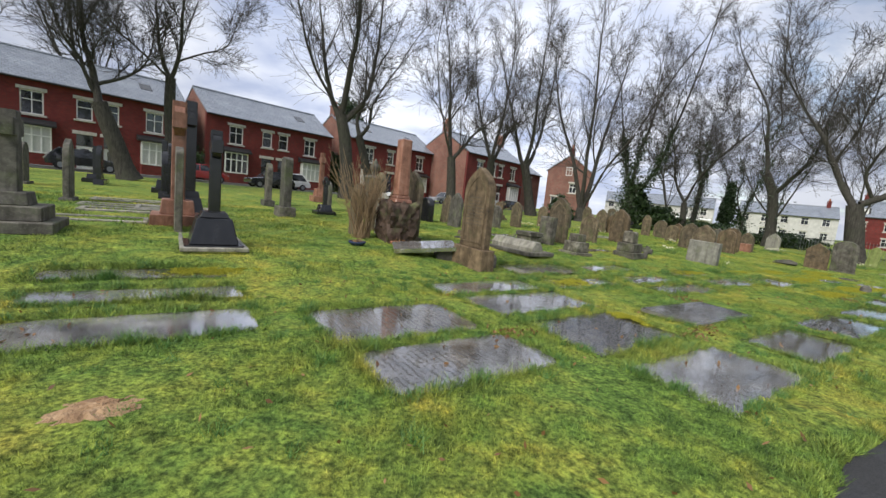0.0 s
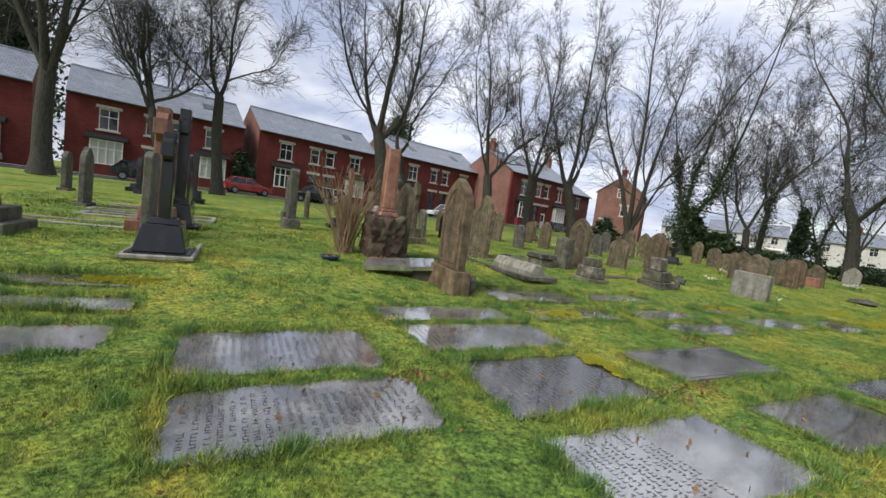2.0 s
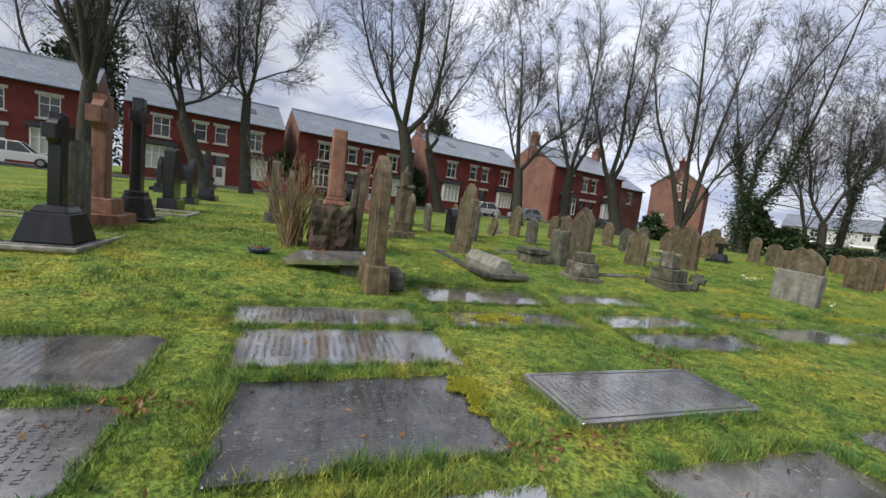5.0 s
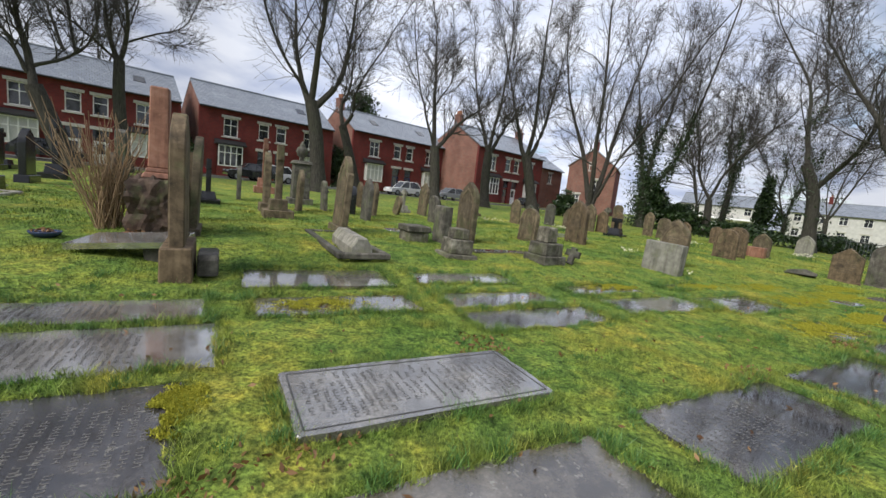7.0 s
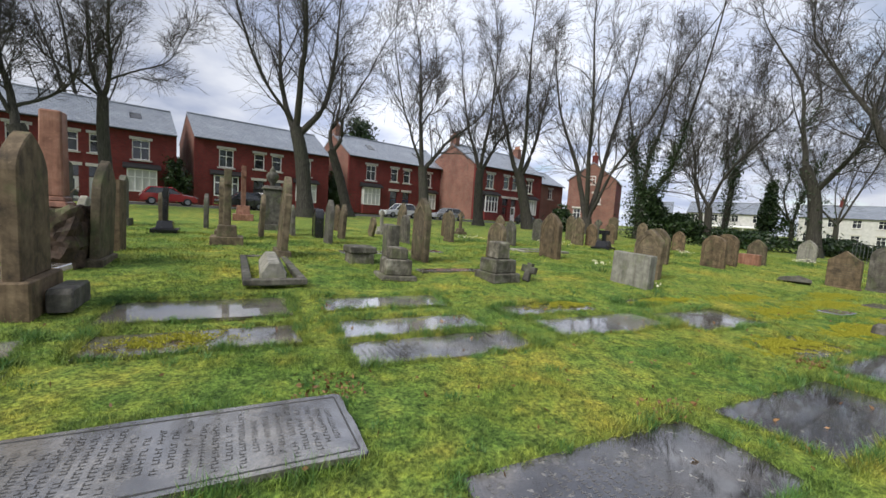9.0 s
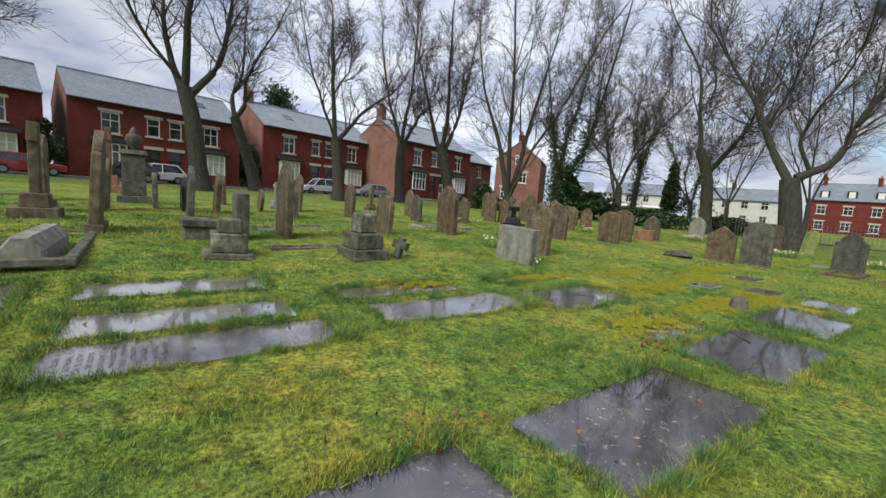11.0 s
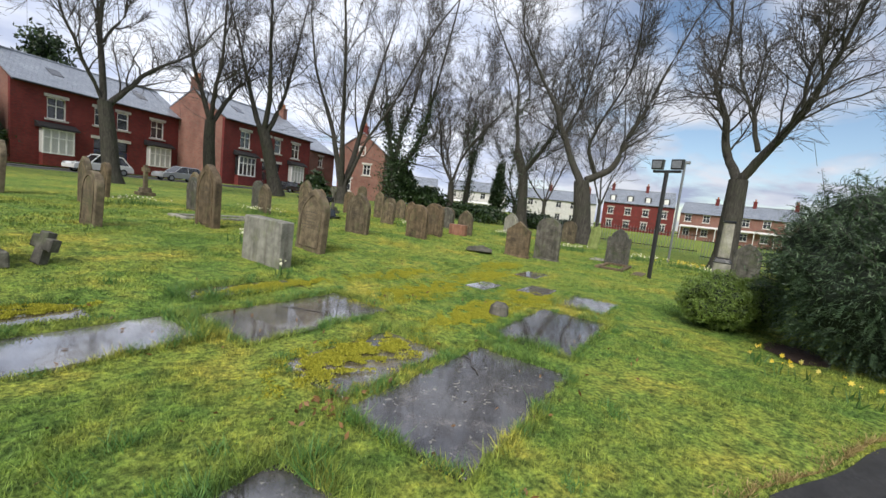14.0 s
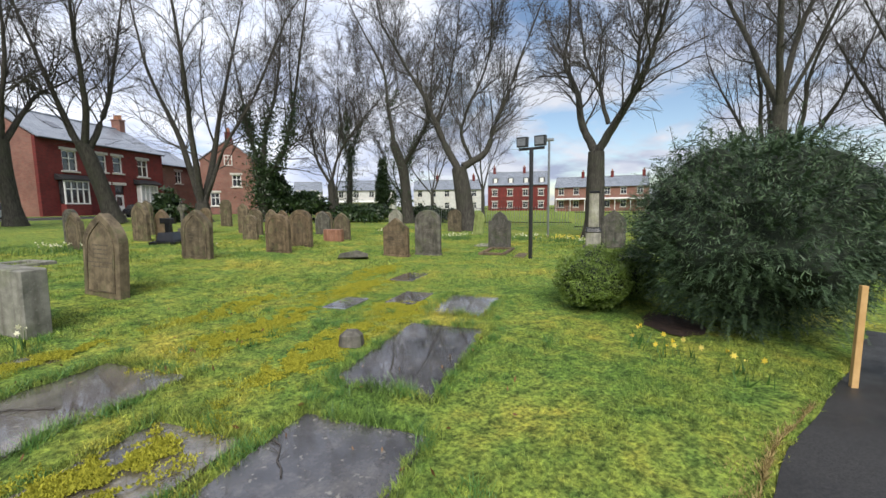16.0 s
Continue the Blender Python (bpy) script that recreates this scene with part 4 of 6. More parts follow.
# dark urn monument
t = thing("urn_monument", spot(8.6, 18.6, -0.03), "dark stone pedestal topped by a draped urn", "grave monument")
part("base_step", solid(0, 0, 0, 1.0, 1.0, 0.3, 1, 0.02), M_GREY, t)
part("pedestal", solid(0, 0, 0.3, 0.72, 0.72, 1.45, 0.94, 0.02), M_GREY, t)
part("cornice", solid(0, 0, 1.75, 0.86, 0.86, 0.16, 0.8, 0.03), M_GREY, t)
part("urn", lathe([(0.10, 1.9), (0.08, 2.0), (0.2, 2.15), (0.26, 2.32), (0.2, 2.46), (0.1, 2.52), (0.13, 2.56), (0.06, 2.66), (0.03, 2.74)], 18), M_GREY, t, smooth=True)

# stepped pedestals left without their crosses
t = thing("stepped_pedestal", spot(12.12, 6.72, -0.03, 4), "stepped stone pedestal that has lost its cross", "grave monument")
part("base_step", solid(0, 0, 0, 0.70, 0.70, 0.20, 0.98, 0.02), M_LICHEN, t)
part("middle_step", solid(0, 0, 0.198, 0.56, 0.56, 0.28, 0.97, 0.02), M_LICHEN, t)
part("die_block", solid(0.01, 0.02, 0.476, 0.36, 0.36, 0.36, 0.92, 0.03), M_LICHEN, t)
t = thing("fallen_cross_arm", spot(12.75, 6.55, 0.0, 20, 8, 12), "broken stone cross leaning by the pedestal", "stone fragment")
part("arm", prism(cross_shape(0.34, 0.40, 0.15, 0.26), -0.06, 0.06, 0.015), M_GREY, t)
t = thing("stepped_pedestal", spot(9.95, 7.05, -0.03, -5, 0, 2), "mossy stepped stone pedestal without its cross", "grave monument")
part("base_step", solid(0, 0, 0, 0.70, 0.70, 0.10, 0.98, 0.02), M_LICHEN, t)
part("middle_step", solid(0, 0, 0.098, 0.52, 0.52, 0.30, 0.97, 0.02), M_LICHEN, t)
part("cap_step", solid(0, 0, 0.396, 0.36, 0.36, 0.22, 0.94, 0.02), M_LICHEN, t)

# box tombs, coped stones, concrete block
t = thing("box_tomb", spot(9.7, 8.7, -0.03), "low square stone tomb block with a worn top", "tomb")
part("block", solid(0, 0, 0, 0.52, 0.60, 0.26, 0.98, 0.02), M_LICHEN, t)
part("lid", solid(0, 0, 0.258, 0.60, 0.68, 0.14, 0.98, 0.02), M_LICHEN, t)
t = thing("coped_grave", spot(7.75, 7.3, -0.03, 88), "pale coped stone lying in front of its headstone", "grave monument")
part("body", prism([(-0.19, 0), (0.19, 0), (0.19, 0.21), (0.08, 0.37), (-0.08, 0.37), (-0.19, 0.21)], -0.85, 0.75, 0.02), M_PALE, t, "lichen-spotted pale coped stone")
kerb(7.35, 8.15, 6.4, 9.4, M_GREY, "stone kerb round a grassed plot", 0.10)
t = thing("coped_grave", spot(5.47, 5.85, -0.0, 0), "low pale sloping stone beside the tall headstone", "grave monument")
part("body", prism([(-0.34, 0), (0.30, 0), (0.30, 0.20), (0.26, 0.26), (-0.30, 0.26), (-0.34, 0.20)], -0.13, 0.11, 0.02), M_GREY, t)
t = thing("concrete_block", spot(15.4, 6.0, -0.06, 4, 2, 0), "plain pale concrete slab standing on edge", "memorial block")
part("block", solid(0, 0, 0, 0.26, 0.95, 0.80, 0.99, 0.015), M_PALE, t)
t = thing("pink_stone_block", spot(25.5, 8.45, -0.03), "pinkish stone block set before a headstone", "memorial block")
part("block", solid(0, 0, 0, 0.25, 0.74, 0.46, 0.98, 0.02), M_PINK, t)
t = thing("leaning_slab", spot(4.58, 6.62, 0.16, -22, 6, -6), "fallen headstone lying aslant on a low support", "fallen headstone")
part("slab", prism([(-0.33, 0), (0.33, 0), (0.33, 0.08), (-0.33, 0.08)], -0.70, 0.62, 0.012), M_SLABW, t)
part("support", solid(0.36, 0, -0.26, 0.34, 0.46, 0.258, 1, 0.01), M_GREY, t)
t = thing("broken_headstone", spot(22.3, 5.7, -0.02, 30, 0, 14), "broken stone slab sinking into the grass", "stone fragment")
part("slab", prism([(-0.4, 0), (0.4, 0), (0.34, 0.12), (-0.1, 0.2), (-0.4, 0.1)], -0.3, 0.3, 0.015), M_GREY, t)
t = thing("broken_headstone", spot(12.5, 17.0, 0.0, 0, 30, 0), "broken headstone leaning at a steep angle", "stone fragment")
part("slab", prism(crest("round", 0.6, 0.95), -0.06, 0.06, 0.012), M_SAND, t)
t = thing("stone_stump", spot(16.35, 2.1, -0.03, 12), "squat worn stone stump in the moss", "stone fragment")
part("block", solid(0, 0, 0, 0.22, 0.26, 0.21, 0.82, 0.05), M_GREY, t)
t = thing("pale_pillar", spot(26.1, -0.5, -0.03), "pale stone pillar with a dark moulded collar", "grave monument")
part("base_step", solid(0, 0, 0, 0.62, 0.62, 0.22, 0.95, 0.02), M_GREY, t)
part("die_block", solid(0, 0, 0.218, 0.44, 0.44, 0.42, 1, 0.02), M_PALE, t)
part("collar", solid(0, 0, 0.636, 0.48, 0.48, 0.16, 0.8, 0.03), M_BLACK, t)
part("shaft", solid(0, 0, 0.794, 0.30, 0.30, 1.05, 0.9, 0.02), M_PALE, t)
part("cap", solid(0, 0, 1.842, 0.32, 0.32, 0.06, 1.0, 0.01), M_BLACK, t)
# kerbed plots and low slabs further off
kerb(-1.6, 0.1, 11.8, 12.5, M_PALE, "pale kerb round a grassed plot", 0.08)
kerb(-1.8, 0.0, 13.2, 13.9, M_PALE, "pale kerb round a grassed plot", 0.08)
kerb(-1.8, 0.1, 15.4, 16.2, M_PALE, "pale kerb round a grassed plot", 0.08)
kerb(16.6, 18.6, 11.4, 12.3, M_PALE, "pale kerb round a grassed plot", 0.10)
kerb(24.6, 26.2, 2.0, 2.7, M_BROWN, "low brown kerb near the lamp post", 0.10)
for u, v, w, d, mt, lb in ((10.6, 10.6, 1.8, 0.7, M_SLABW, "flat wet slab behind the pedestals"), (12.3, 11.2, 1.4, 0.6, M_SLABW, "flat wet slab behind the pedestals"), (11.6, 7.6, 1.8, 0.35, M_SLABB, "narrow mossy slab edged with moss"),
                           (24.6, 1.5, 1.0, 0.3, M_BROWN, "low brown stone strip"), (27.5, 3.3, 1.0, 0.5, M_PALE, "pale flat stone among daffodils"), (20.4, 3.2, 0.9, 0.5, M_SLABB, "sunken mossy slab"), (18.0, 3.2, 0.7, 0.4, M_SLABW, "small puddled slab in the moss"), (18.6, 2.4, 0.8, 0.5, M_SLABB, "sunken slab in the moss")):
    t = thing("flat_slab", spot(u, v, -0.06), lb, "grave slab")
    part("slab", solid(0, 0, 0, w, d, 0.085, 1, 0.01), mt, t)


# ---- houses ----
EAVE, RIDGE = 5.8, 8.15


def pierced(W, H, holes, thick=0.26):
    """A wall in the x-z plane, its face at y=0, with rectangular openings through it."""
    xs = sorted({0.0, W} | {h[0] for h in holes} | {h[1] for h in holes})
    zs = sorted({0.0, H} | {h[2] for h in holes} | {h[3] for h in holes})
    bm = bmesh.new()
    for x0, x1 in zip(xs, xs[1:]):
        z0 = None
        for za, zb in zip(zs, zs[1:]):
            cx, cz = (x0 + x1) / 2, (za + zb) / 2
            if any(h[0] < cx < h[1] and h[2] < cz < h[3] for h in holes):
                if z0 is not None:
                    box(bm, cx, thick / 2, z0, x1 - x0, thick, za - z0)
                z0 = None
            elif z0 is None:
                z0 = za
        if z0 is not None:
            box(bm, (x0 + x1) / 2, thick / 2, z0, x1 - x0, thick, H - z0)
    return bm


def window(parent, x0, x1, z0, z1, y=0.10, curtain=False, bars=1, lintel=True):
    w = part("window", solid((x0 + x1) / 2, y + 0.06, z0, x1 - x0, 0.02, z1 - z0, 1, 0), M_CURTAIN if curtain else M_GLASS, parent)
    bm = bmesh.new()
    cx = (x0 + x1) / 2
    s = 0.075
    box(bm, cx, y, z0, x1 - x0, 0.07, s)
    box(bm, cx, y, z1 - s, x1 - x0, 0.07, s)
    box(bm, x0 + s / 2, y, z0 + s, s, 0.07, z1 - z0 - 2 * s)
    box(bm, x1 - s / 2, y, z0 + s, s, 0.07, z1 - z0 - 2 * s)
    box(bm, cx, y, z0 + (z1 - z0) * 0.60, x1 - x0 - 2 * s, 0.06, 0.055)
    for k in range(1, bars + 1):
        box(bm, x0 + (x1 - x0) * k / (bars + 1), y, z0 + s, 0.05, 0.055, z1 - z0 - 2 * s)
    part("frame", bm, M_WHITE, w)
    if lintel:
        part("lintel", solid(cx, 0.02, z1 + 0.004, x1 - x0 + 0.35, 0.14, 0.22, 1, 0.01), M_SILL, w)
        part("sill", solid(cx, 0.0, z0 - 0.13, x1 - x0 + 0.3, 0.2, 0.126, 1, 0.01), M_SILL, w)
    return w


def shell(parent, W, depth, wall, wall2, left_gable=True, right_gable=True, eave=EAVE, ridge=RIDGE):
    """Back and side walls with gables, and the slated roof."""
    g = [(0.26, 0), (depth, 0), (depth, eave), (depth / 2, ridge - 0.12), (0.26, eave)]
    for x0, use in ((0.0, left_gable), (W - 0.24, right_gable)):
        part("side_wall", prism(g, x0, x0 + 0.24, 0), wall2, parent)
    part("back_wall", solid(W / 2, depth - 0.12, 0, W - 0.49, 0.235, eave, 1, 0), wall2, parent)
    for sgn in (0, 1):
        y0, y1 = (-0.28, depth / 2) if sgn == 0 else (depth + 0.28, depth / 2)
        dz = (ridge - eave) * 0.28 / (depth / 2)
        bm = bmesh.new()
        q = [(0 - 0.02, y0, eave - dz), (W + 0.02, y0, eave - dz), (W + 0.02, y1, ridge), (0 - 0.02, y1, ridge)]
        a = [bm.verts.new(p) for p in q]
        b = [bm.verts.new((p[0], p[1], p[2] + 0.10)) for p in q]
        bm.faces.new(a)
        bm.faces.new(b[::-1])
        for k in range(4):
            bm.faces.new((a[k], b[k], b[(k + 1) % 4], a[(k + 1) % 4]))
        bmesh.ops.recalc_face_normals(bm, faces=bm.faces[:])
        part("roof_slope", bm, M_SLATE, parent, "blue-grey slate roof slope")
    bm = bmesh.new()
    rod(bm, (0, depth / 2, ridge + 0.1), (W, depth / 2, ridge + 0.1), 0.10, 8)
    part("ridge_tiles", bm, M_SLATE, parent)
    bm = bmesh.new()
    rod(bm, (0, -0.30, eave - 0.14), (W, -0.30, eave - 0.14), 0.06, 8)
    part("gutter", bm, M_DARK, parent)


def chimney(parent, x, y, z, mat, h=1.3, pots=3):
    c = part("chimney", solid(x, y, z, 0.62, 0.9, h, 1, 0.02), mat, parent)
    part("chimney_cap", solid(x, y, z + h - 0.14, 0.74, 1.02, 0.12, 1, 0.02), mat, c)
    for k in range(pots):
        bm = lathe([(0.11, 0), (0.12, 0.02), (0.10, 0.34), (0.13, 0.38), (0.12, 0.42)], 10)
        bmesh.ops.translate(bm, verts=bm.verts[:], vec=(x, y + (k - (pots - 1) / 2) * 0.28, z + h))
        part("chimney_pot", bm, M_TERRA, c)


def dwelling(m, W, mirror, label, wall=None, side=None, depth=8.0, bay_curtain=True, chim=True, skylight=False, canopy=True, door_mat=None):
    wall, side = wall or M_REDB, side or M_PINKB
    h = thing("terraced_house", m, label, "house", "red brick terraces along the street")

    def X(x):
        return W - x if mirror else x

    def span(x0, x1):
        return (x0, x1) if not mirror else (W - x1, W - x0)

    b0, b1 = span(W * 0.40 - 0.98, W * 0.40 + 0.98)
    u0, u1 = span(W * 0.41 - 0.58, W * 0.41 + 0.58)
    s0, s1 = span(W * 0.87 - 0.45, W * 0.87 + 0.45)
    d0, d1 = span(W * 0.87 - 0.47, W * 0.87 + 0.47)
    holes = [(u0, u1, 3.45, 5.0), (s0, s1, 3.6, 5.0), (b0, b1, 0.95, 2.65), (d0, d1, 0.0, 2.55)]
    part("front_wall", pierced(W, EAVE, holes), wall, h)
    shell(h, W, depth, wall, side)
    window(h, u0, u1, 3.45, 5.0, curtain=False)
    window(h, s0, s1, 3.6, 5.0, bars=0)
    # square bay
    bay = part("bay_window", solid((b0 + b1) / 2, -0.22, 0.95, b1 - b0 - 0.02, 0.40, 1.70, 1, 0), M_CURTAIN if bay_curtain else M_GLASS, h)
    bm = bmesh.new()
    for k in range(5):
        box(bm, b0 + 0.05 + (b1 - b0 - 0.1) * k / 4, -0.44, 0.95, 0.085, 0.09, 1.70)
    box(bm, (b0 + b1) / 2, -0.44, 2.02, b1 - b0, 0.075, 0.08)
    box(bm, (b0 + b1) / 2, -0.44, 2.60, b1 - b0, 0.095, 0.09)
    box(bm, (b0 + b1) / 2, -0.44, 0.90, b1 - b0, 0.11, 0.10)
    part("bay_frame", bm, M_WHITE, bay)
    part("bay_base", solid((b0 + b1) / 2, -0.24, 0, b1 - b0, 0.47, 0.90, 1, 0.01), wall, bay)
    if canopy:
        c0, c1 = min(b0, d0) - 0.25, max(b1, d1) + 0.1
        if canopy == "bay":
            c0, c1 = b0 - 0.25, b1 + 0.25
        part("canopy", prism([(-0.72, 2.72), (-0.004, 2.72), (-0.004, 3.16), (-0.06, 3.16), (-0.72, 2.82)], c0, c1, 0.01), M_DARK, h, "dark slated canopy")
    # door with fanlight
    dm = part("door", solid((d0 + d1) / 2, 0.16, 0, d1 - d0, 0.05, 1.74, 1, 0), door_mat or M_WHITE, h)
    part("fanlight", solid((d0 + d1) / 2, 0.16, 1.80, d1 - d0, 0.03, 0.75, 1, 0), M_GLASS, dm)
    part("door_glass", solid((d0 + d1) / 2, 0.12, 0.80, (d1 - d0) * 0.5, 0.02, 0.75, 1, 0), M_GLASS, dm)
    part("door_lintel", solid((d0 + d1) / 2, 0.02, 2.556, d1 - d0 + 0.4, 0.15, 0.24, 1, 0.01), M_SILL, dm)
    if chim:
        chimney(h, X(W - 0.34) if chim == "party" else X(0.36), depth / 2, RIDGE - 0.25, side)
    if skylight:
        y = depth * 0.26
        z = EAVE + (RIDGE - EAVE) * y / (depth / 2) + 0.12
        sk = part("roof_window", prism([(-0.45, -0.03), (0.45, 0.50), (0.45, 0.57), (-0.45, 0.04)], -0.4, 0.4, 0.01), M_GLASS, h)
        sk.location = (W * 0.55, y, z - 0.27)
    return h


def pair(a0, a1, f, z, tall, **kw):
    """Two mirrored houses; tall: the height of their eaves over the ground."""
    k = tall / EAVE
    W = (a1 - a0) / 2 / k
    big = Matrix.Scale(k, 4)
    plain_label = "two-storey red brick terraced house with slate roof"
    dwelling(street(a0, f, z) @ big, W - 0.004, False, kw.get("l1", plain_label), chim=kw.get("c1", True), skylight=kw.get("s1", False), bay_curtain=kw.get("b1", True), canopy=kw.get("canopy", "bay"), door_mat=kw.get("d1"))
    dwelling(street((a0 + a1) / 2, f, z) @ big, W, True, kw.get("l2", plain_label), chim=kw.get("c2", True), skylight=kw.get("s2", False), bay_curtain=kw.get("b2", True), canopy=kw.get("canopy", "bay"), door_mat=kw.get("d2"))


M_DOORBLUE = car_paint("dark_blue_door", (0.015, 0.02, 0.06))
M_DOORRED = car_paint("dark_red_door", (0.10, 0.012, 0.015))
pair(-32.5, -18.0, 1.2, 0.5, 7.2, c1=False, c2=False)
pair(-16.0, -1.3, 0.0, 0.5, 7.3, c1=False, c2=False, s2=True)
pair(0.3, 15.7, 0.0, 0.6, 7.45, b1=False, s2=True, c1=False, c2=False, d1=M_DARK, d2=M_DARK)
pair(18.6, 35.8, 0.0, 0.8, 7.9, s1=True, s2=True, c2=False, d1=M_DOORBLUE, d2=M_DOORBLUE)
pair(35.0, 51.2, 8.0, 0.9, 8.2, c1="side", s1=True, b1=False, b2=True, d1=M_DOORRED, l1="red brick house with a pinkish brick gable end")
# plainer house set back beyond the corner house
t = thing("brick_house", street(52.0, 7.0, 0.8) @ Matrix.Scale(1.38, 4), "pinkish brick house set back behind the corner", "house")
part("front_wall", pierced(5.2, 5.2, [(2.0, 2.9, 3.3, 4.6)]), M_PINKB, t)
shell(t, 5.2, 6.0, M_PINKB, M_PINKB, eave=5.2, ridge=6.9)
window(t, 2.0, 2.9, 3.3, 4.6)
# house whose gable faces the graveyard
t = thing("gable_house", pose(14.9, 77.4, 0.7, 0, 0, -18) @ Matrix.Scale(1.38, 4), "pinkish brick house with its gable end facing the graveyard", "house")
W, D, TOP = 5.5, 8.0, 7.85
bmw = pierced(W, EAVE, [(3.0, 3.9, 2.95, 4.2), (0.8, 1.7, 0.9, 2.3)])
a = [bmw.verts.new((x, yy, zz)) for yy in (0, 0.26) for x, zz in ((0, EAVE), (W, EAVE), (W / 2, TOP))]
bmw.faces.new(a[:3])
bmw.faces.new(a[3:][::-1])
part("gable_wall", bmw, M_PINKB, t)
window(t, 3.0, 3.9, 2.95, 4.2)
window(t, 0.8, 1.7, 0.9, 2.3)
window(t, 2.35, 3.15, 5.2, 6.3, y=-0.03, lintel=False)
for x in (0.12, W - 0.12):
    part("side_wall", solid(x, D / 2 + 0.13, 0, 0.24, D - 0.27, EAVE, 1, 0), M_REDB, t)
for sgn in (-1, 1):
    bm = bmesh.new()
    q = [(W / 2 + sgn * (W / 2 + 0.2), -0.12, EAVE - 0.16), (W / 2, -0.12, TOP + 0.05), (W / 2, D, TOP + 0.05), (W / 2 + sgn * (W / 2 + 0.2), D, EAVE - 0.16)]
    a = [bm.verts.new(p) for p in q]
    b = [bm.verts.new((p[0], p[1], p[2] + 0.10)) for p in q]
    bm.faces.new(a), bm.faces.new(b[::-1])
    for k in range(4):
        bm.faces.new((a[k], b[k], b[(k + 1) % 4], a[(k + 1) % 4]))
    bmesh.ops.recalc_face_normals(bm, faces=bm.faces[:])
    part("roof_slope", bm, M_SLATE, t)
chimney(t, W / 2, 1.0, TOP - 0.3, M_REDB)


def far_row(p, q, eave, ridge, wall, label, bays, depth=7.0, storeys=2, dormers=0, chims=(), z=0.0, door=True, porch=False):
    """A distant row from its left end p to its right end q, facing the viewer."""
    p, q = Vector(p), Vector(q)
    W = (q - p).length
    t = thing("distant_terrace", pose(p.x, p.y, z, 0, 0, math.degrees(math.atan2(q.y - p.y, q.x - p.x))), label, "house", "houses across the field")
    pitch = W / bays
    holes = []
    for k in range(bays):
        c = (k + 0.5) * pitch
        for s in range(storeys):
            z0 = 0.9 + s * 2.75
            holes.append((c - 0.75, c + 0.45, z0, z0 + 1.45))
    part("front_wall", pierced(W, eave, holes), wall, t)
    shell(t, W, depth, wall, wall, eave=eave, ridge=ridge)
    for k, hh in enumerate(holes):
        window(t, *hh, bars=1)
    if porch:
        part("porch_roof", prism([(-1.3, 2.55), (0, 2.75), (0, 2.95), (-1.3, 2.68)], 0.3, W - 0.3, 0), M_WHITE, t)
        for k in range(bays + 1):
            part("porch_post", solid(0.5 + k * (W - 1) / bays, -1.2, 0, 0.12, 0.12, 2.56, 1, 0), M_WHITE, t)
    for k in range(dormers):
        c = (k + 0.5) * W / dormers
        d = part("dormer", prism([(0.4, eave + 0.1), (3.4, eave + 0.1), (3.4, eave + 1.6), (0.4, eave + 1.6)], c - 0.65, c + 0.65, 0), M_DARK, t)
        part("dormer_window", solid(c, 0.36, eave + 0.45, 0.8, 0.04, 1.0, 1, 0), M_WHITE, d)
    for c in chims:
        chimney(t, c * W, depth / 2, ridge - 0.3, M_REDB, 1.5, 4)
    return t


far_row((42.6, 99.5), (54.5, 92.3), 5.4, 7.6, M_RENDER, "white rendered inn with a slate roof and porch", 4, porch=True)
far_row((33.8, 100.5), (39.5, 98.5), 5.0, 7.2, M_RENDER, "small white rendered house", 2)
far_row((58.5, 90.5), (71.5, 81.5), 5.4, 7.6, M_RENDER, "row of white rendered cottages with dark roofs", 5, chims=(0.35, 0.9))
far_row((72.6, 80.5), (82.6, 70.8), 6.2, 9.2, M_REDB, "tall red brick terrace with dormers", 4, dormers=4, chims=(0.1, 0.6))
far_row((83.6, 70.2), (94.0, 54.0), 5.4, 7.6, M_PINKB, "pinkish brick terrace with white bay windows", 6, chims=(0.3, 0.62, 0.95), porch=True)
far_row((97.0, 48.0), (104.0, 20.0), 5.4, 7.6, M_RENDER, "white rendered houses behind the shrubs", 6)

# ---- cars along the street ----


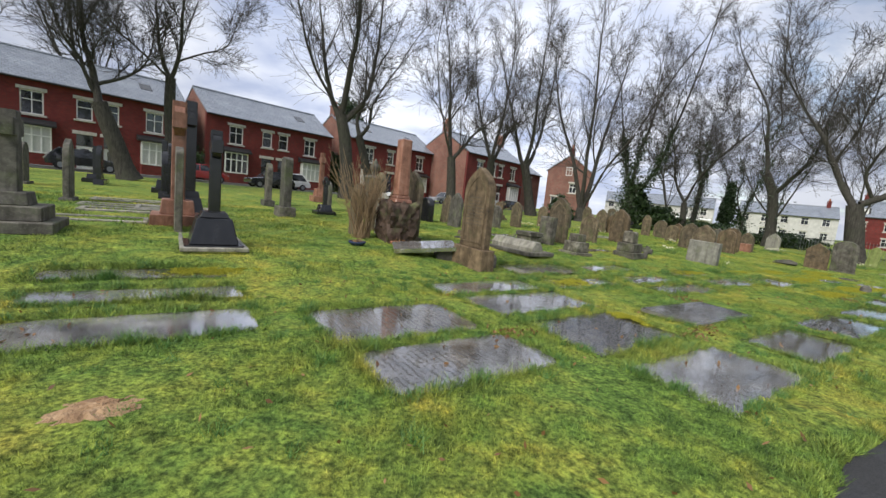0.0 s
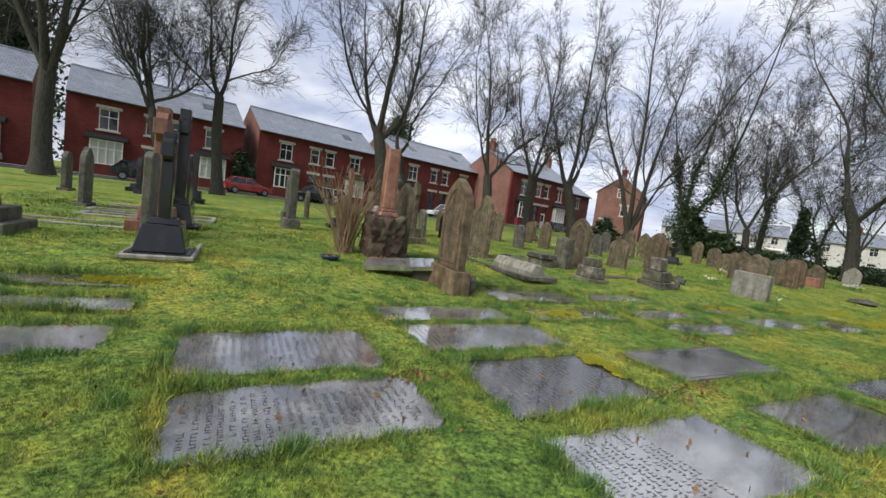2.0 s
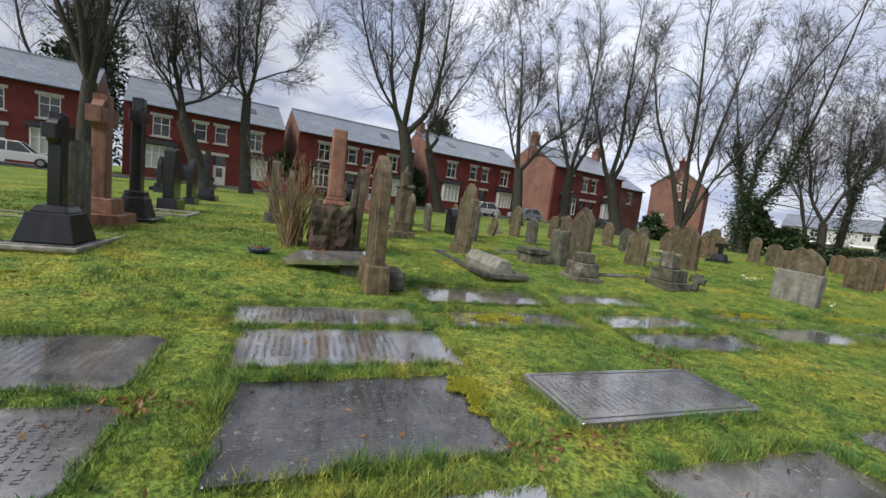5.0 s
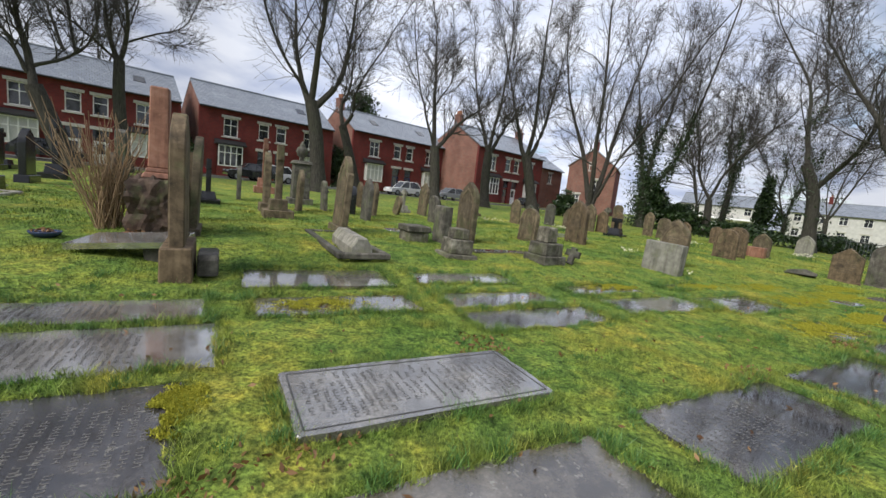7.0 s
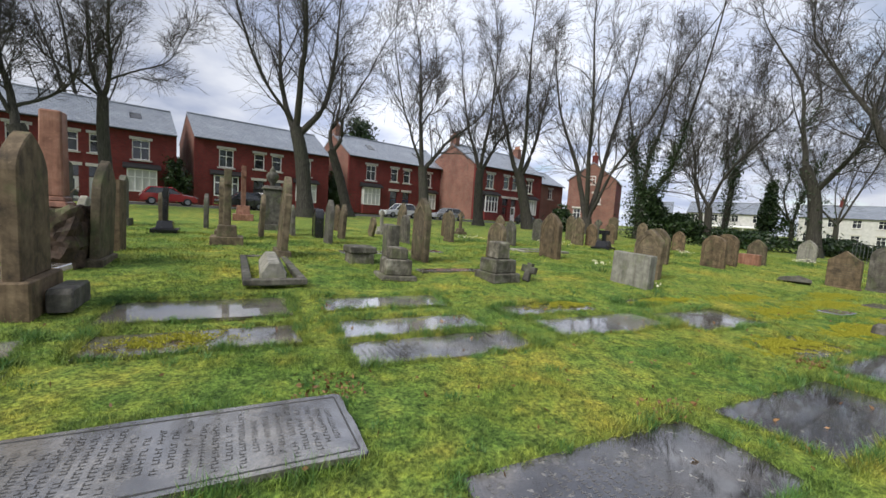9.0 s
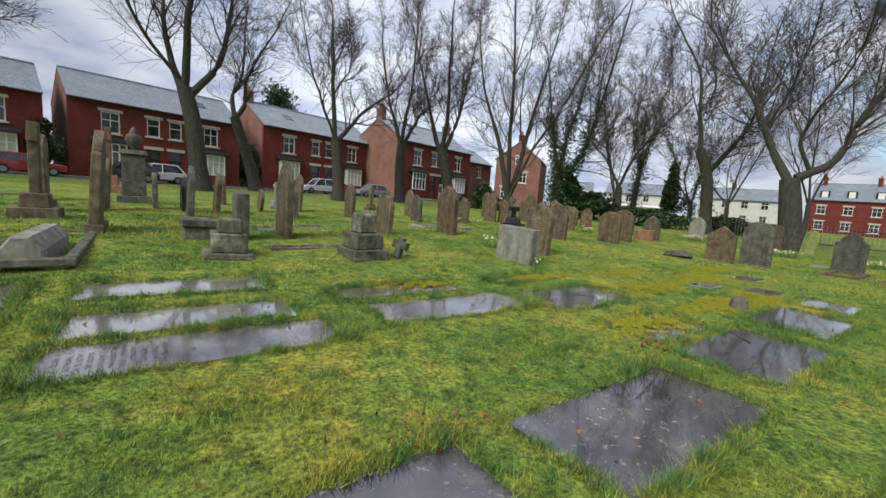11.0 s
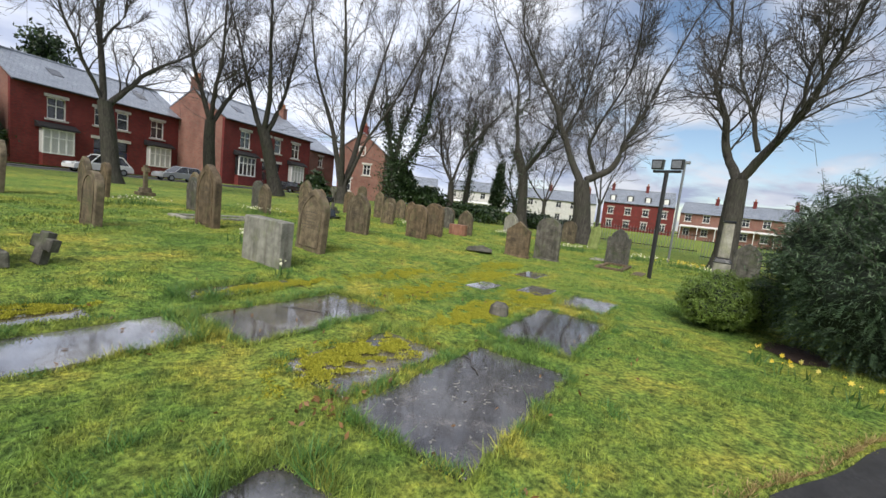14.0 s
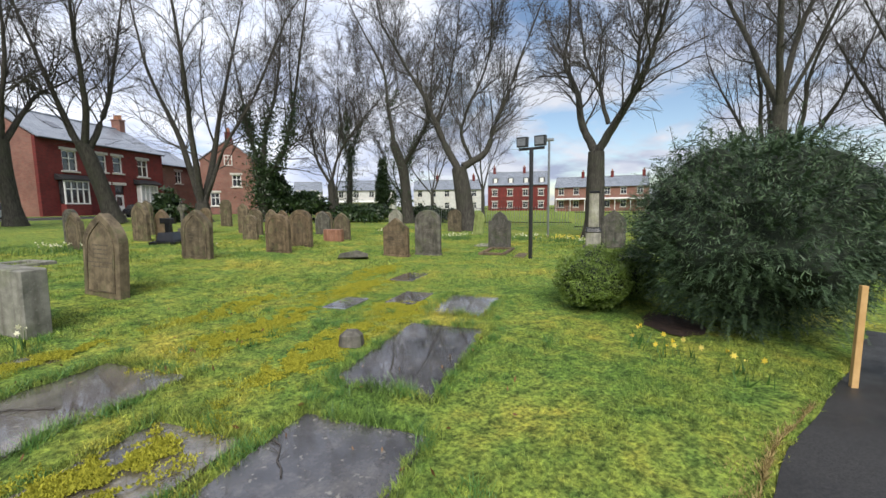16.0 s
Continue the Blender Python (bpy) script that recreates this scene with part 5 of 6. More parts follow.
def car(a, f, paint, label, L=4.1, H=1.45, turn=0.0):
    t = thing("parked_car", street(a, f, 0.66, turn), label, "car", "cars parked along the street")
    h = L / 2
    low = [(-h, 0.30), (h, 0.30), (h + 0.02, 0.62), (h * 0.94, 0.80), (h * 0.48, 0.92), (-h * 0.92, 0.94), (-h - 0.02, 0.66)]
    bm = bmesh.new()
    sides = []
    for y, k in ((-0.84, 1.0), (-0.74, 1.0), (0.74, 1.0), (0.84, 1.0)):
        zf = 0.03 if abs(y) > 0.8 else 0
        sides.append([bm.verts.new((x, y, z + (0.04 if z < 0.4 else -zf))) for x, z in low])
    for p, q in zip(sides, sides[1:]):
        for k in range(len(low)):
            j = (k + 1) % len(low)
            bm.faces.new((p[k], p[j], q[j], q[k]))
    bm.faces.new(sides[0]), bm.faces.new(sides[-1][::-1])
    bmesh.ops.recalc_face_normals(bm, faces=bm.faces[:])
    part("body", bm, paint, t, smooth=False)
    cab = [(-h * 0.90, 0.93), (h * 0.46, 0.915), (h * 0.14, H - 0.06), (-h * 0.08, H), (-h * 0.66, H - 0.04)]
    bm = bmesh.new()
    a_ = [bm.verts.new((x, -0.74 if z < 1 else -0.58, z)) for x, z in cab]
    b_ = [bm.verts.new((x, 0.74 if z < 1 else 0.58, z)) for x, z in cab]
    bm.faces.new(a_), bm.faces.new(b_[::-1])
    for k in range(5):
        bm.faces.new((a_[k], b_[k], b_[(k + 1) % 5], a_[(k + 1) % 5]))
    bmesh.ops.recalc_face_normals(bm, faces=bm.faces[:])
    part("glasshouse", bm, M_GLASS, t, "dark car windows")
    part("roof", prism([(-0.60, H - 0.05), (0.60, H - 0.05), (0.56, H + 0.02), (-0.56, H + 0.02)], -h * 0.64, h * 0.12, 0.01), paint, t)
    for s in (-1, 1):
        for x0, x1, rr in ((0.45, 0.13, 0.035), (-0.15, -0.15, 0.035), (-0.88, -0.65, 0.05)):
            part("pillar", rod(bmesh.new(), (h * x0, s * 0.737, 0.925), (h * x1, s * 0.59, H - 0.03), rr), paint, t)
    for x in (-h * 0.62, h * 0.64):
        for y in (-0.78, 0.78):
            bm = bmesh.new()
            rod(bm, (x, y - 0.1, 0.31), (x, y + 0.1, 0.31), 0.31, 18)
            w = part("wheel", bm, M_TYRE, t)
            bm = bmesh.new()
            rod(bm, (x, y - 0.105, 0.31), (x, y + 0.105, 0.31), 0.19, 12)
            part("rim", bm, M_STEEL, w)
    for y in (-0.6, 0.6):
        part("headlight", solid(h - 0.08, y, 0.62, 0.16, 0.32, 0.14, 1, 0.02), M_STEEL, t)
    return t


P_WHITE, P_BLACK, P_RED, P_SILVER = car_paint("white_car_paint", (0.75, 0.75, 0.75)), car_paint("black_car_paint", (0.012, 0.013, 0.016)), car_paint("red_car_paint", (0.35, 0.015, 0.02)), car_paint("silver_car_paint", (0.30, 0.31, 0.33))
car(-20.5, 11.4, P_WHITE, "white hatchback parked at the kerb", 4.3, 1.6)
car(-10.8, 11.4, P_BLACK, "black saloon parked at the kerb")
car(-3.2, 10.9, P_RED, "red hatchback parked at the kerb", 3.9, 1.45)
car(2.0, 12.6, P_BLACK, "black hatchback parked at the kerb", 4.0, 1.5, 180)
car(4.4, 10.7, P_WHITE, "white estate car parked at the kerb", 4.5, 1.6, 180)
car(19.6, 11.4, P_WHITE, "white van parked at the kerb", 4.6, 1.65, 180)
car(27.0, 11.4, P_SILVER, "grey estate car parked at the kerb", 4.8, 1.55, 180)
car(43.0, 12.0, P_BLACK, "dark car parked by the corner house", 4.2, 1.45)


# ---- trees ----
class Bunch:
    """Tapered tubes gathered into one mesh."""

    def __init__(self):
        self.v, self.f, self.n = [], [], 0

    def tube(self, pts, radii, sides):
        pts = np.asarray(pts)
        m = len(pts)
        d = np.gradient(pts, axis=0)
        d /= np.linalg.norm(d, axis=1, keepdims=True) + 1e-9
        ref = np.where(np.abs(d[:, 2:3]) > 0.9, (1.0, 0, 0), (0, 0, 1.0))
        x = np.cross(d, ref)
        x /= np.linalg.norm(x, axis=1, keepdims=True) + 1e-9
        y = np.cross(d, x)
        ang = np.arange(sides) * 2 * np.pi / sides
        ringv = pts[:, None] + np.asarray(radii)[:, None, None] * (np.cos(ang)[None, :, None] * x[:, None] + np.sin(ang)[None, :, None] * y[:, None])
        self.v.append(ringv.reshape(-1, 3))
        i = np.arange((m - 1) * sides).reshape(m - 1, sides)
        j = np.roll(i, -1, axis=1)
        self.f.append(np.stack([i, j, j + sides, i + sides], -1).reshape(-1, 4) + self.n)
        self.n += m * sides

    def make(self, name, mat, parent, label="", kind=""):
        if self.v:
            tagged(soup(name, np.concatenate(self.v), np.concatenate(self.f), mat, parent, label, True), kind=kind)


def leaf_cloud(centres, size, rng, slim=0.45, aim=None):
    """Small four-cornered leaves, turned at random, one at each centre."""
    n = len(centres)
    a = rng.normal(size=(n, 3))
    if aim is not None:
        a = a * 0.6 + aim
    a /= np.linalg.norm(a, axis=1, keepdims=True)
    b = np.cross(a, rng.normal(size=(n, 3)))
    b /= np.linalg.norm(b, axis=1, keepdims=True) + 1e-9
    s = size * rng.uniform(0.6, 1.4, (n, 1))
    v = np.stack([centres - a * s, centres + b * s * slim, centres + a * s, centres - b * s * slim], 1).reshape(-1, 3)
    f = np.arange(4 * n).reshape(n, 4)
    return v, f


def tree(x, y, r, face, limbs, label, seed, l2=13, l3=7, l4=6, ivy=0.0, twig=0.009, reach=0.5, z=None, flat=0.30, leaders=1):
    """A bare tree. limbs: for the trunk and then each main limb, (across, up) places along it; face: the way 'across' points, in degrees.
    Limbs swing out of that plane by turns, end in free growth, and carry boughs, branches and twigs."""
    rng = np.random.default_rng(seed)
    t = thing("tree", pose(x, y, (rise(x, y) if z is None else z) - 0.02), label, "tree", "bare trees round the graveyard")
    trunk, twigs, boughs = Bunch(), Bunch(), []
    ca, sa = math.cos(radians(face)), math.sin(radians(face))
    known, ivied = [], []

    def grow(p, d, length, rad, level, steps):
        pts, dirs = [p], [d]
        for k in range(steps):
            d = d + rng.normal(size=3) * (0.09, 0.10, 0.17, 0.20, 0.22)[level] + np.array([0, 0, (0.02, 0.05, 0.09, 0.07, 0.03)[level]])
            d = d / np.linalg.norm(d)
            p = p + d * length / steps
            pts.append(p)
            dirs.append(d)
        radii = np.maximum(rad * np.linspace(1, (0.6, 0.2, 0.25, 0.4, 0.6)[level], steps + 1), twig)
        (twigs if level > 2 else boughs[-1]).tube(pts, radii, (10, 7, 5, 3, 3)[level])
        return pts, dirs, radii

    def side(d, angle):
        o = rng.normal(size=3)
        o -= d * (o @ d)
        o /= np.linalg.norm(o)
        return d * math.cos(angle) + o * math.sin(angle)

    def furnish(P, D, R, L, count, start):
        """Boughs, branches and twigs along a limb."""
        n = len(P) - 1
        for k in range(count):
            s = start + (0.98 - start) * (k + rng.uniform(0, 1)) / count
            i = min(n - 1, int(s * n))
            L2 = (0.9 + reach * L * (1 - 0.72 * s)) * rng.uniform(0.55, 1.15)
            P2, D2, R2 = grow(P[i], side(D[i], rng.uniform(0.45, 0.95)), L2, max(min(R[i] * 0.45, 0.05), 0.014), 2, 7)
            for j in range(l3):
                s2 = 0.15 + 0.85 * (j + rng.uniform(0, 1)) / l3
                i2 = min(6, int(s2 * 7))
                L3 = max(0.5, L2 * (0.55 - 0.25 * s2)) * rng.uniform(0.7, 1.2)
                P3, D3, R3 = grow(P2[i2], side(D2[i2], rng.uniform(0.4, 0.9)), L3, max(R2[i2] * 0.45, 0.010), 3, 3)
                for g in range(l4):
                    i3 = min(3, int(4 * (g + rng.uniform(0, 1)) / l4))
                    grow(P3[i3], side(D3[i3], rng.uniform(0.35, 0.9)), L3 * rng.uniform(0.4, 0.85), twig, 4, 1)

    for k, way in enumerate(limbs):
        w = np.array([(a, b) for a, b in way], float)
        # a smooth curve through the places
        e = np.concatenate([[2 * w[0] - w[1]], w, [2 * w[-1] - w[-2]]])
        c = []
        for q in range(1, len(e) - 2):
            for u in np.arange(0, 1, 0.2):
                c.append(0.5 * (2 * e[q] + (e[q + 1] - e[q - 1]) * u + (2 * e[q - 1] - 5 * e[q] + 4 * e[q + 1] - e[q + 2]) * u ** 2 + (3 * e[q] - e[q - 1] - 3 * e[q + 1] + e[q + 2]) * u ** 3))
        c = np.array(c + [w[-1]])
        run = np.concatenate([[0], np.cumsum(np.linalg.norm(np.diff(c, axis=0), axis=1))])
        if k == 0:
            depth = np.zeros(len(c))
            radii = r * np.linspace(1.0, 0.78, len(c))
            radii[0] *= 1.45
            radii[1] *= 1.15
        else:
            near = min(known, key=lambda g: (g[0] - c[0][0]) ** 2 + (g[1] - c[0][1]) ** 2)
            swing = flat * (1 if k % 2 else -1) * rng.uniform(0.4, 1.2)
            depth = near[2] + swing * run + 0.12 * np.sin(run * 0.9 + k) * np.minimum(run, 1)
            rad0 = near[3] * rng.uniform(0.50, 0.60)
            radii = rad0 * np.linspace(1.0, 0.26, len(c))
            c = c + np.cumsum(rng.normal(size=c.shape) * 0.025, axis=0)
        known += [(a, b, d, q) for (a, b), d, q in zip(c, depth, radii)]
        P = np.stack([c[:, 0] * ca - depth * sa, c[:, 0] * sa + depth * ca, c[:, 1]], 1)
        D = np.gradient(P, axis=0)
        D /= np.linalg.norm(D, axis=1, keepdims=True) + 1e-9
        if k == 0:
            trunk.tube(P, radii, 12)
        else:
            boughs.append(Bunch())
            boughs[-1].tube(P, radii, 8)
            furnish(P, D, radii, run[-1], l2, 0.22)
            up = D[-1] + np.array([0, 0, 0.25])
            L = rng.uniform(5.0, 7.5)
            P1, D1, R1 = grow(P[-1], up / np.linalg.norm(up), L, radii[-1], 1, 7)
            furnish(P1, D1, R1, L, 11, 0.05)
            for q in range(leaders):
                i = int(len(P) * rng.uniform(0.3, 0.8))
                d = D[i] + rng.normal(size=3) * 0.34 + np.array([0, 0, 0.35])
                L = run[-1] * rng.uniform(0.5, 0.8)
                P1, D1, R1 = grow(P[i], d / np.linalg.norm(d), L, radii[i] * rng.uniform(0.34, 0.5), 1, 8)
                furnish(P1, D1, R1, L, 7, 0.2)
        ivied.append((P, radii))
    trunk.make("trunk", M_BARK, t)
    for b in boughs:
        b.make("limb", M_BARK, t)
    twigs.make("crown", M_TWIG, t, "crown of fine bare twigs")
    if ivy:
        cs = []
        for P, R in ivied:
            for k in range(int(240 * ivy)):
                i = rng.integers(0, len(P) - 1)
                p = P[i] + (P[i + 1] - P[i]) * rng.uniform()
                if p[2] < 9.5:
                    cs.append(p + rng.normal(size=(8, 3)) * (0.15 + R[i]) * np.array([1, 1, 1.3]))
        v, f = leaf_cloud(np.concatenate(cs), 0.10, rng)
        soup("ivy", v, f, M_IVY, t, "dark ivy leaves clothing the stems")
    return t


def wild(x, y, h, r, fork, label, seed, count=4, lean=0.0, spread=0.4, **kw):
    """A tree whose limbs part at the fork and rise where chance takes them."""
    rng = random.Random(seed)
    limbs = [[(0, 0), (lean * fork * 0.5 + rng.uniform(-.1, .1), fork * 0.55), (lean * fork, fork)]]
    for k in range(count):
        a = lean * fork
        way, drift = [(a, fork * rng.uniform(0.88, 1.0))], spread * (2 * (k + 0.5) / count - 1) * 1.3 + rng.uniform(-.1, .1) + lean * 0.5
        for q in (0.3, 0.6, 0.85):
            a += drift * (h - fork) * 0.27 * rng.uniform(0.5, 1.3)
            drift *= 0.75
            way.append((a + rng.uniform(-.3, .3), fork + (h - fork) * q))
        limbs.append(way)
    return tree(x, y, r, math.degrees(math.atan2(-(x - 5), y - 4)), limbs, label, seed, l2=10, leaders=1, **kw)


BARE = "tall bare winter tree with spreading branches"
tree(-19.5, 22.9, 0.50, 42, [[(0, -0.1), (-0.7, 2.1), (-1.4, 4.1)], [(-1.4, 4.1), (-1.8, 6.2), (-2.2, 7.8), (-2.3, 11)], [(-1.6, 4.7), (-2.0, 6.1), (-2.7, 7.3), (-3.6, 10)], [(-1.4, 5.1), (-0.3, 5.7), (0.9, 7.1), (1.3, 9.5)]],
     "leaning bare tree with a scarred dark trunk", 2)
tree(-18.7, 25.5, 0.36, 38, [[(0, -0.1), (-0.3, 4.1), (-0.3, 6.5)], [(-0.4, 6.5), (-0.8, 8.1), (-1.0, 10), (-1.3, 13)], [(-0.3, 6.5), (0.2, 8.2), (0.3, 10.1), (0.7, 13)], [(-0.1, 7.4), (1.1, 8.3), (2.7, 9.5), (3.6, 12)], [(-0.5, 6.6), (-1.9, 7.6), (-3.1, 8.5), (-3.9, 10.5)]],
     BARE, 3)
tree(-9.1, 31.9, 0.55, 18, [[(0, -0.1), (-0.4, 4.0), (-0.9, 6.3)], [(-1.1, 6.2), (-1.9, 8.4), (-2.4, 11.2), (-3.0, 15)], [(-0.9, 6.3), (-0.5, 9.9), (-0.2, 12.4), (-0.1, 15.7)], [(-0.6, 5.9), (0.9, 8.0), (1.4, 11.1), (1.6, 15.2)], [(-1.2, 6.8), (-3.0, 9.4), (-4.0, 12.4), (-4.5, 14.7)]],
     "tall bare tree dividing into several upright stems", 4)
tree(-8.7, 38.9, 0.46, 26, [[(0, -0.1), (-0.8, 2.9), (-1.7, 5.7)], [(-1.7, 5.7), (-1.9, 7.4), (-1.2, 9.3), (-0.9, 14)], [(-1.6, 5.6), (-0.9, 6.7), (-0.8, 8.4), (0.0, 10.2), (1.3, 12.5)]],
     "bare tree leaning away from its neighbour", 5)
tree(-0.9, 35.2, 0.44, 16, [[(0, -0.1), (-0.2, 2.5), (-0.4, 4.4)], [(-0.4, 4.4), (-0.7, 7.9), (-0.7, 10.1), (-1.0, 14)], [(-0.5, 4.4), (-1.5, 6.7), (-2.3, 8.7), (-3.1, 12.5)], [(-0.3, 4.2), (0.7, 5.3), (1.7, 6.7), (3.8, 8.4)], [(-0.6, 7.6), (0.4, 9.6), (0.1, 13)]],
     BARE, 6)
tree(2.7, 42.6, 0.46, 11, [[(0, -0.1), (-0.2, 3.0), (-0.2, 5.1)], [(-0.2, 5.1), (-0.7, 6.8), (-1.3, 9.2), (-2.0, 14)], [(-0.2, 5.1), (0, 7.3), (0.4, 10), (0.4, 15)], [(-0.1, 4.8), (0.8, 6.7), (1.7, 8.2), (3.3, 9.6)]],
     BARE, 7)
tree(7.4, 43.7, 0.50, 4, [[(0, -0.1), (-1.0, 4.1), (-1.4, 5.2)], [(-1.4, 5.1), (-2.1, 7.0), (-2.7, 9.3), (-4.0, 14.4)], [(-1.3, 5.2), (-1.0, 8.0), (-1.2, 11.2), (-1.4, 15.6)], [(-1.1, 4.9), (-0.1, 7.7), (0.4, 10.3), (1.3, 15.8)]],
     BARE, 8)
tree(12.7, 44.2, 0.62, -5, [[(0, -0.1), (0, 0.7), (0, 1.4)], [(-0.1, 1.3), (-0.9, 5.3), (-1.7, 7.9), (-2.9, 11.3), (-3.8, 16.2)], [(0, 1.4), (-0.4, 5.8), (-0.6, 10.3), (-1.1, 16.7)], [(0.1, 1.4), (0.9, 5.4), (1.7, 9.7), (3.4, 17)], [(0.2, 1.4), (1.8, 5.7), (4.1, 9.5), (6.0, 14), (8.0, 17.5)]],
     "bare tree with many stems from low down", 9)
tree(16.8, 41.9, 0.46, -12, [[(0, -0.1), (-0.1, 2.0), (-0.2, 3.6)], [(-0.2, 3.6), (-0.8, 6.8), (-1.2, 9.8), (-1.9, 14.4)], [(-0.1, 3.1), (1.5, 5.3), (2.5, 9.3), (3.6, 16.5)], [(-0.1, 3.6), (0.4, 7.3), (1.4, 11), (1.9, 15.5)]],
     "bare tree clothed in dark ivy", 10, ivy=2.0)
tree(22.2, 41.9, 0.34, -20, [[(0, -0.1), (0, 1.6), (-0.1, 3.2)], [(-0.1, 3.2), (-1.3, 5.5), (-1.6, 7.8), (-2.2, 10.5)], [(-0.1, 3.2), (0.8, 5.9), (2.4, 8.2), (4.1, 10)], [(-1.3, 5.5), (-2.5, 6.5), (-3.7, 8.2)]],
     "slim bare tree forking into crooked limbs", 11)
wild(25.0, 45.3, 13.0, 0.30, 5.5, "slim bare tree sheathed in ivy", 12, 3, 0.05, 0.4, ivy=0.7)
tree(25.1, 33.8, 0.40, -30, [[(0, -0.1), (-0.3, 3.7), (-1.0, 5.8)], [(-1.0, 5.8), (-1.4, 8.2), (-1.9, 11.4), (-4.0, 15.8)], [(-0.4, 4.2), (0.7, 5.8), (1.4, 7.3), (1.6, 10)], [(-1.4, 8.2), (-0.7, 10.2), (-1.0, 12.6), (-0.4, 16)]],
     "sinuous bare tree with a dark trunk", 13, ivy=0.15)
tree(24.3, 25.6, 0.52, -38, [[(0, -0.1), (-0.3, 2.3), (-0.5, 3.5)], [(-0.5, 3.5), (-1.7, 5.7), (-2.4, 7.5), (-3.4, 9.2), (-5.3, 12.6)], [(-1.8, 6.0), (-1.2, 7.9), (-0.8, 9.7), (-0.5, 12.6)], [(-0.3, 3.5), (1.0, 4.3), (1.6, 6.0), (2.4, 7.8), (3.5, 11)], [(0.2, 3.9), (-0.4, 5.2), (0, 6.7), (1.0, 9.0), (1.1, 12)]],
     "big bare tree forking low into heavy limbs", 14, 15, twig=0.009)
tree(26.2, 18.8, 0.44, -55, [[(0, -0.1), (0, 2.1), (0, 3.8)], [(0, 3.8), (-0.6, 5.1), (-0.9, 6.6), (-1.5, 8.1), (-1.4, 10.3)], [(0, 3.8), (0.7, 5.0), (1.5, 6.2), (1.9, 7.4), (2.4, 9.6)], [(0.5, 4.9), (0.1, 6.5), (-0.5, 8.0), (-0.9, 10.2)], [(1.5, 6.2), (1.4, 7.5), (1.7, 8.5), (1.5, 10.2)]],
     "bare tree with one heavy limb reaching outwards", 15, 15, twig=0.008)
wild(-24.4, 19.0, 17.0, 0.46, 5.5, "large bare tree with dark branches", 1, 5, 0.02, 0.6)
wild(40.0, 16.5, 19.0, 0.50, 7.0, "tall bare tree behind the yew shrub", 16, 4, 0.0, 0.5)
wild(47.0, 19.0, 15.0, 0.40, 3.0, "dense twiggy bare tree behind the yew", 17, 5, 0.0, 0.7)
wild(48.0, 12.0, 14.0, 0.40, 3.0, "dense twiggy bare tree behind the yew", 18, 5, 0.0, 0.7)
wild(39.0, 42.0, 12.0, 0.22, 3.0, "young bare tree beyond the railings", 19, 3, 0.0, 0.5)
wild(34.5, 52.0, 11.0, 0.25, 2.5, "small bare tree beyond the graveyard", 20, 4, 0.0, 0.6, ivy=0.3)
wild(-42.0, 43.6, 24.0, 0.45, 7.0, "bare tree behind the terrace", 21, 5, 0.0, 0.5, z=0.5)
wild(-54.0, 36.0, 26.0, 0.50, 7.0, "bare tree behind the terrace", 22, 5, 0.0, 0.5, z=0.5)
wild(29.0, 60.0, 15.0, 0.3, 3.0, "bare tree by the white inn", 23, 4, 0.0, 0.6)
wild(44.0, 60.0, 14.0, 0.3, 3.0, "bare tree across the field", 24, 4, 0.0, 0.6)


def evergreen(x, y, z, h, r, label, seed, n=9000, name="evergreen_tree", mat=None, size=0.16):
    rng = np.random.default_rng(seed)
    t = thing(name, pose(x, y, z), label, "tree")
    k = Bunch()
    k.tube([(0, 0, -0.1), (0, 0, h * 0.5), (0, 0, h * 0.95)], [0.22, 0.15, 0.03], 7)
    k.make("trunk", M_BARK, t)
    lumps = rng.normal(size=(70, 3)) * np.array([r * 0.42, r * 0.42, h * 0.22]) + np.array([0, 0, h * 0.58])
    lumps[:, :2] *= np.clip(1.25 - lumps[:, 2:3] / h, 0.15, 1.0)
    c = lumps[rng.integers(0, 70, n)] + rng.normal(size=(n, 3)) * np.array([r * 0.16, r * 0.16, h * 0.045])
    v, f = leaf_cloud(c, size, rng)
    soup("crown", v, f, mat or M_IVY, t)
    return t


evergreen(-23.0, 76.0, 0.6, 17.0, 5.0, "dark evergreen rising behind the terrace", 31, size=0.3)
evergreen(-58.0, 39.6, 0.6, 20, 6.0, "dark evergreen behind the terrace roofs", 32, size=0.34)
evergreen(29.5, 47.0, 0.3, 5.6, 1.1, "slim ivy-clad evergreen by the boundary", 33, 5000)
evergreen(17.8, 42.6, 0.5, 3.6, 1.8, "dark evergreen shrub at the foot of the trees", 34, 8000)
evergreen(10.5, 44.5, 0.2, 2.2, 1.6, "rounded evergreen garden shrub", 35, 5000, "shrub")
evergreen(20.5, 43.0, 0.2, 2.6, 3.0, "low dark hedge shrubs along the boundary", 36, 6000, "shrub")
evergreen(29.0, 38.0, 0.1, 1.3, 4.0, "low brambles along the boundary", 37, 5000, "shrub")
evergreen(-18.6, 57.2, 0.6, 5.2, 2.2, "dark garden shrubs between the terraces", 39, 6000, "shrub")
evergreen(-30.0, 42.4, 0.5, 5.2, 1.6, "dark garden shrubs between the terraces", 41, 6000, "shrub")
evergreen(24.0, 40.0, 0.1, 1.5, 4.0, "low brambles along the boundary", 38, 5000, "shrub")

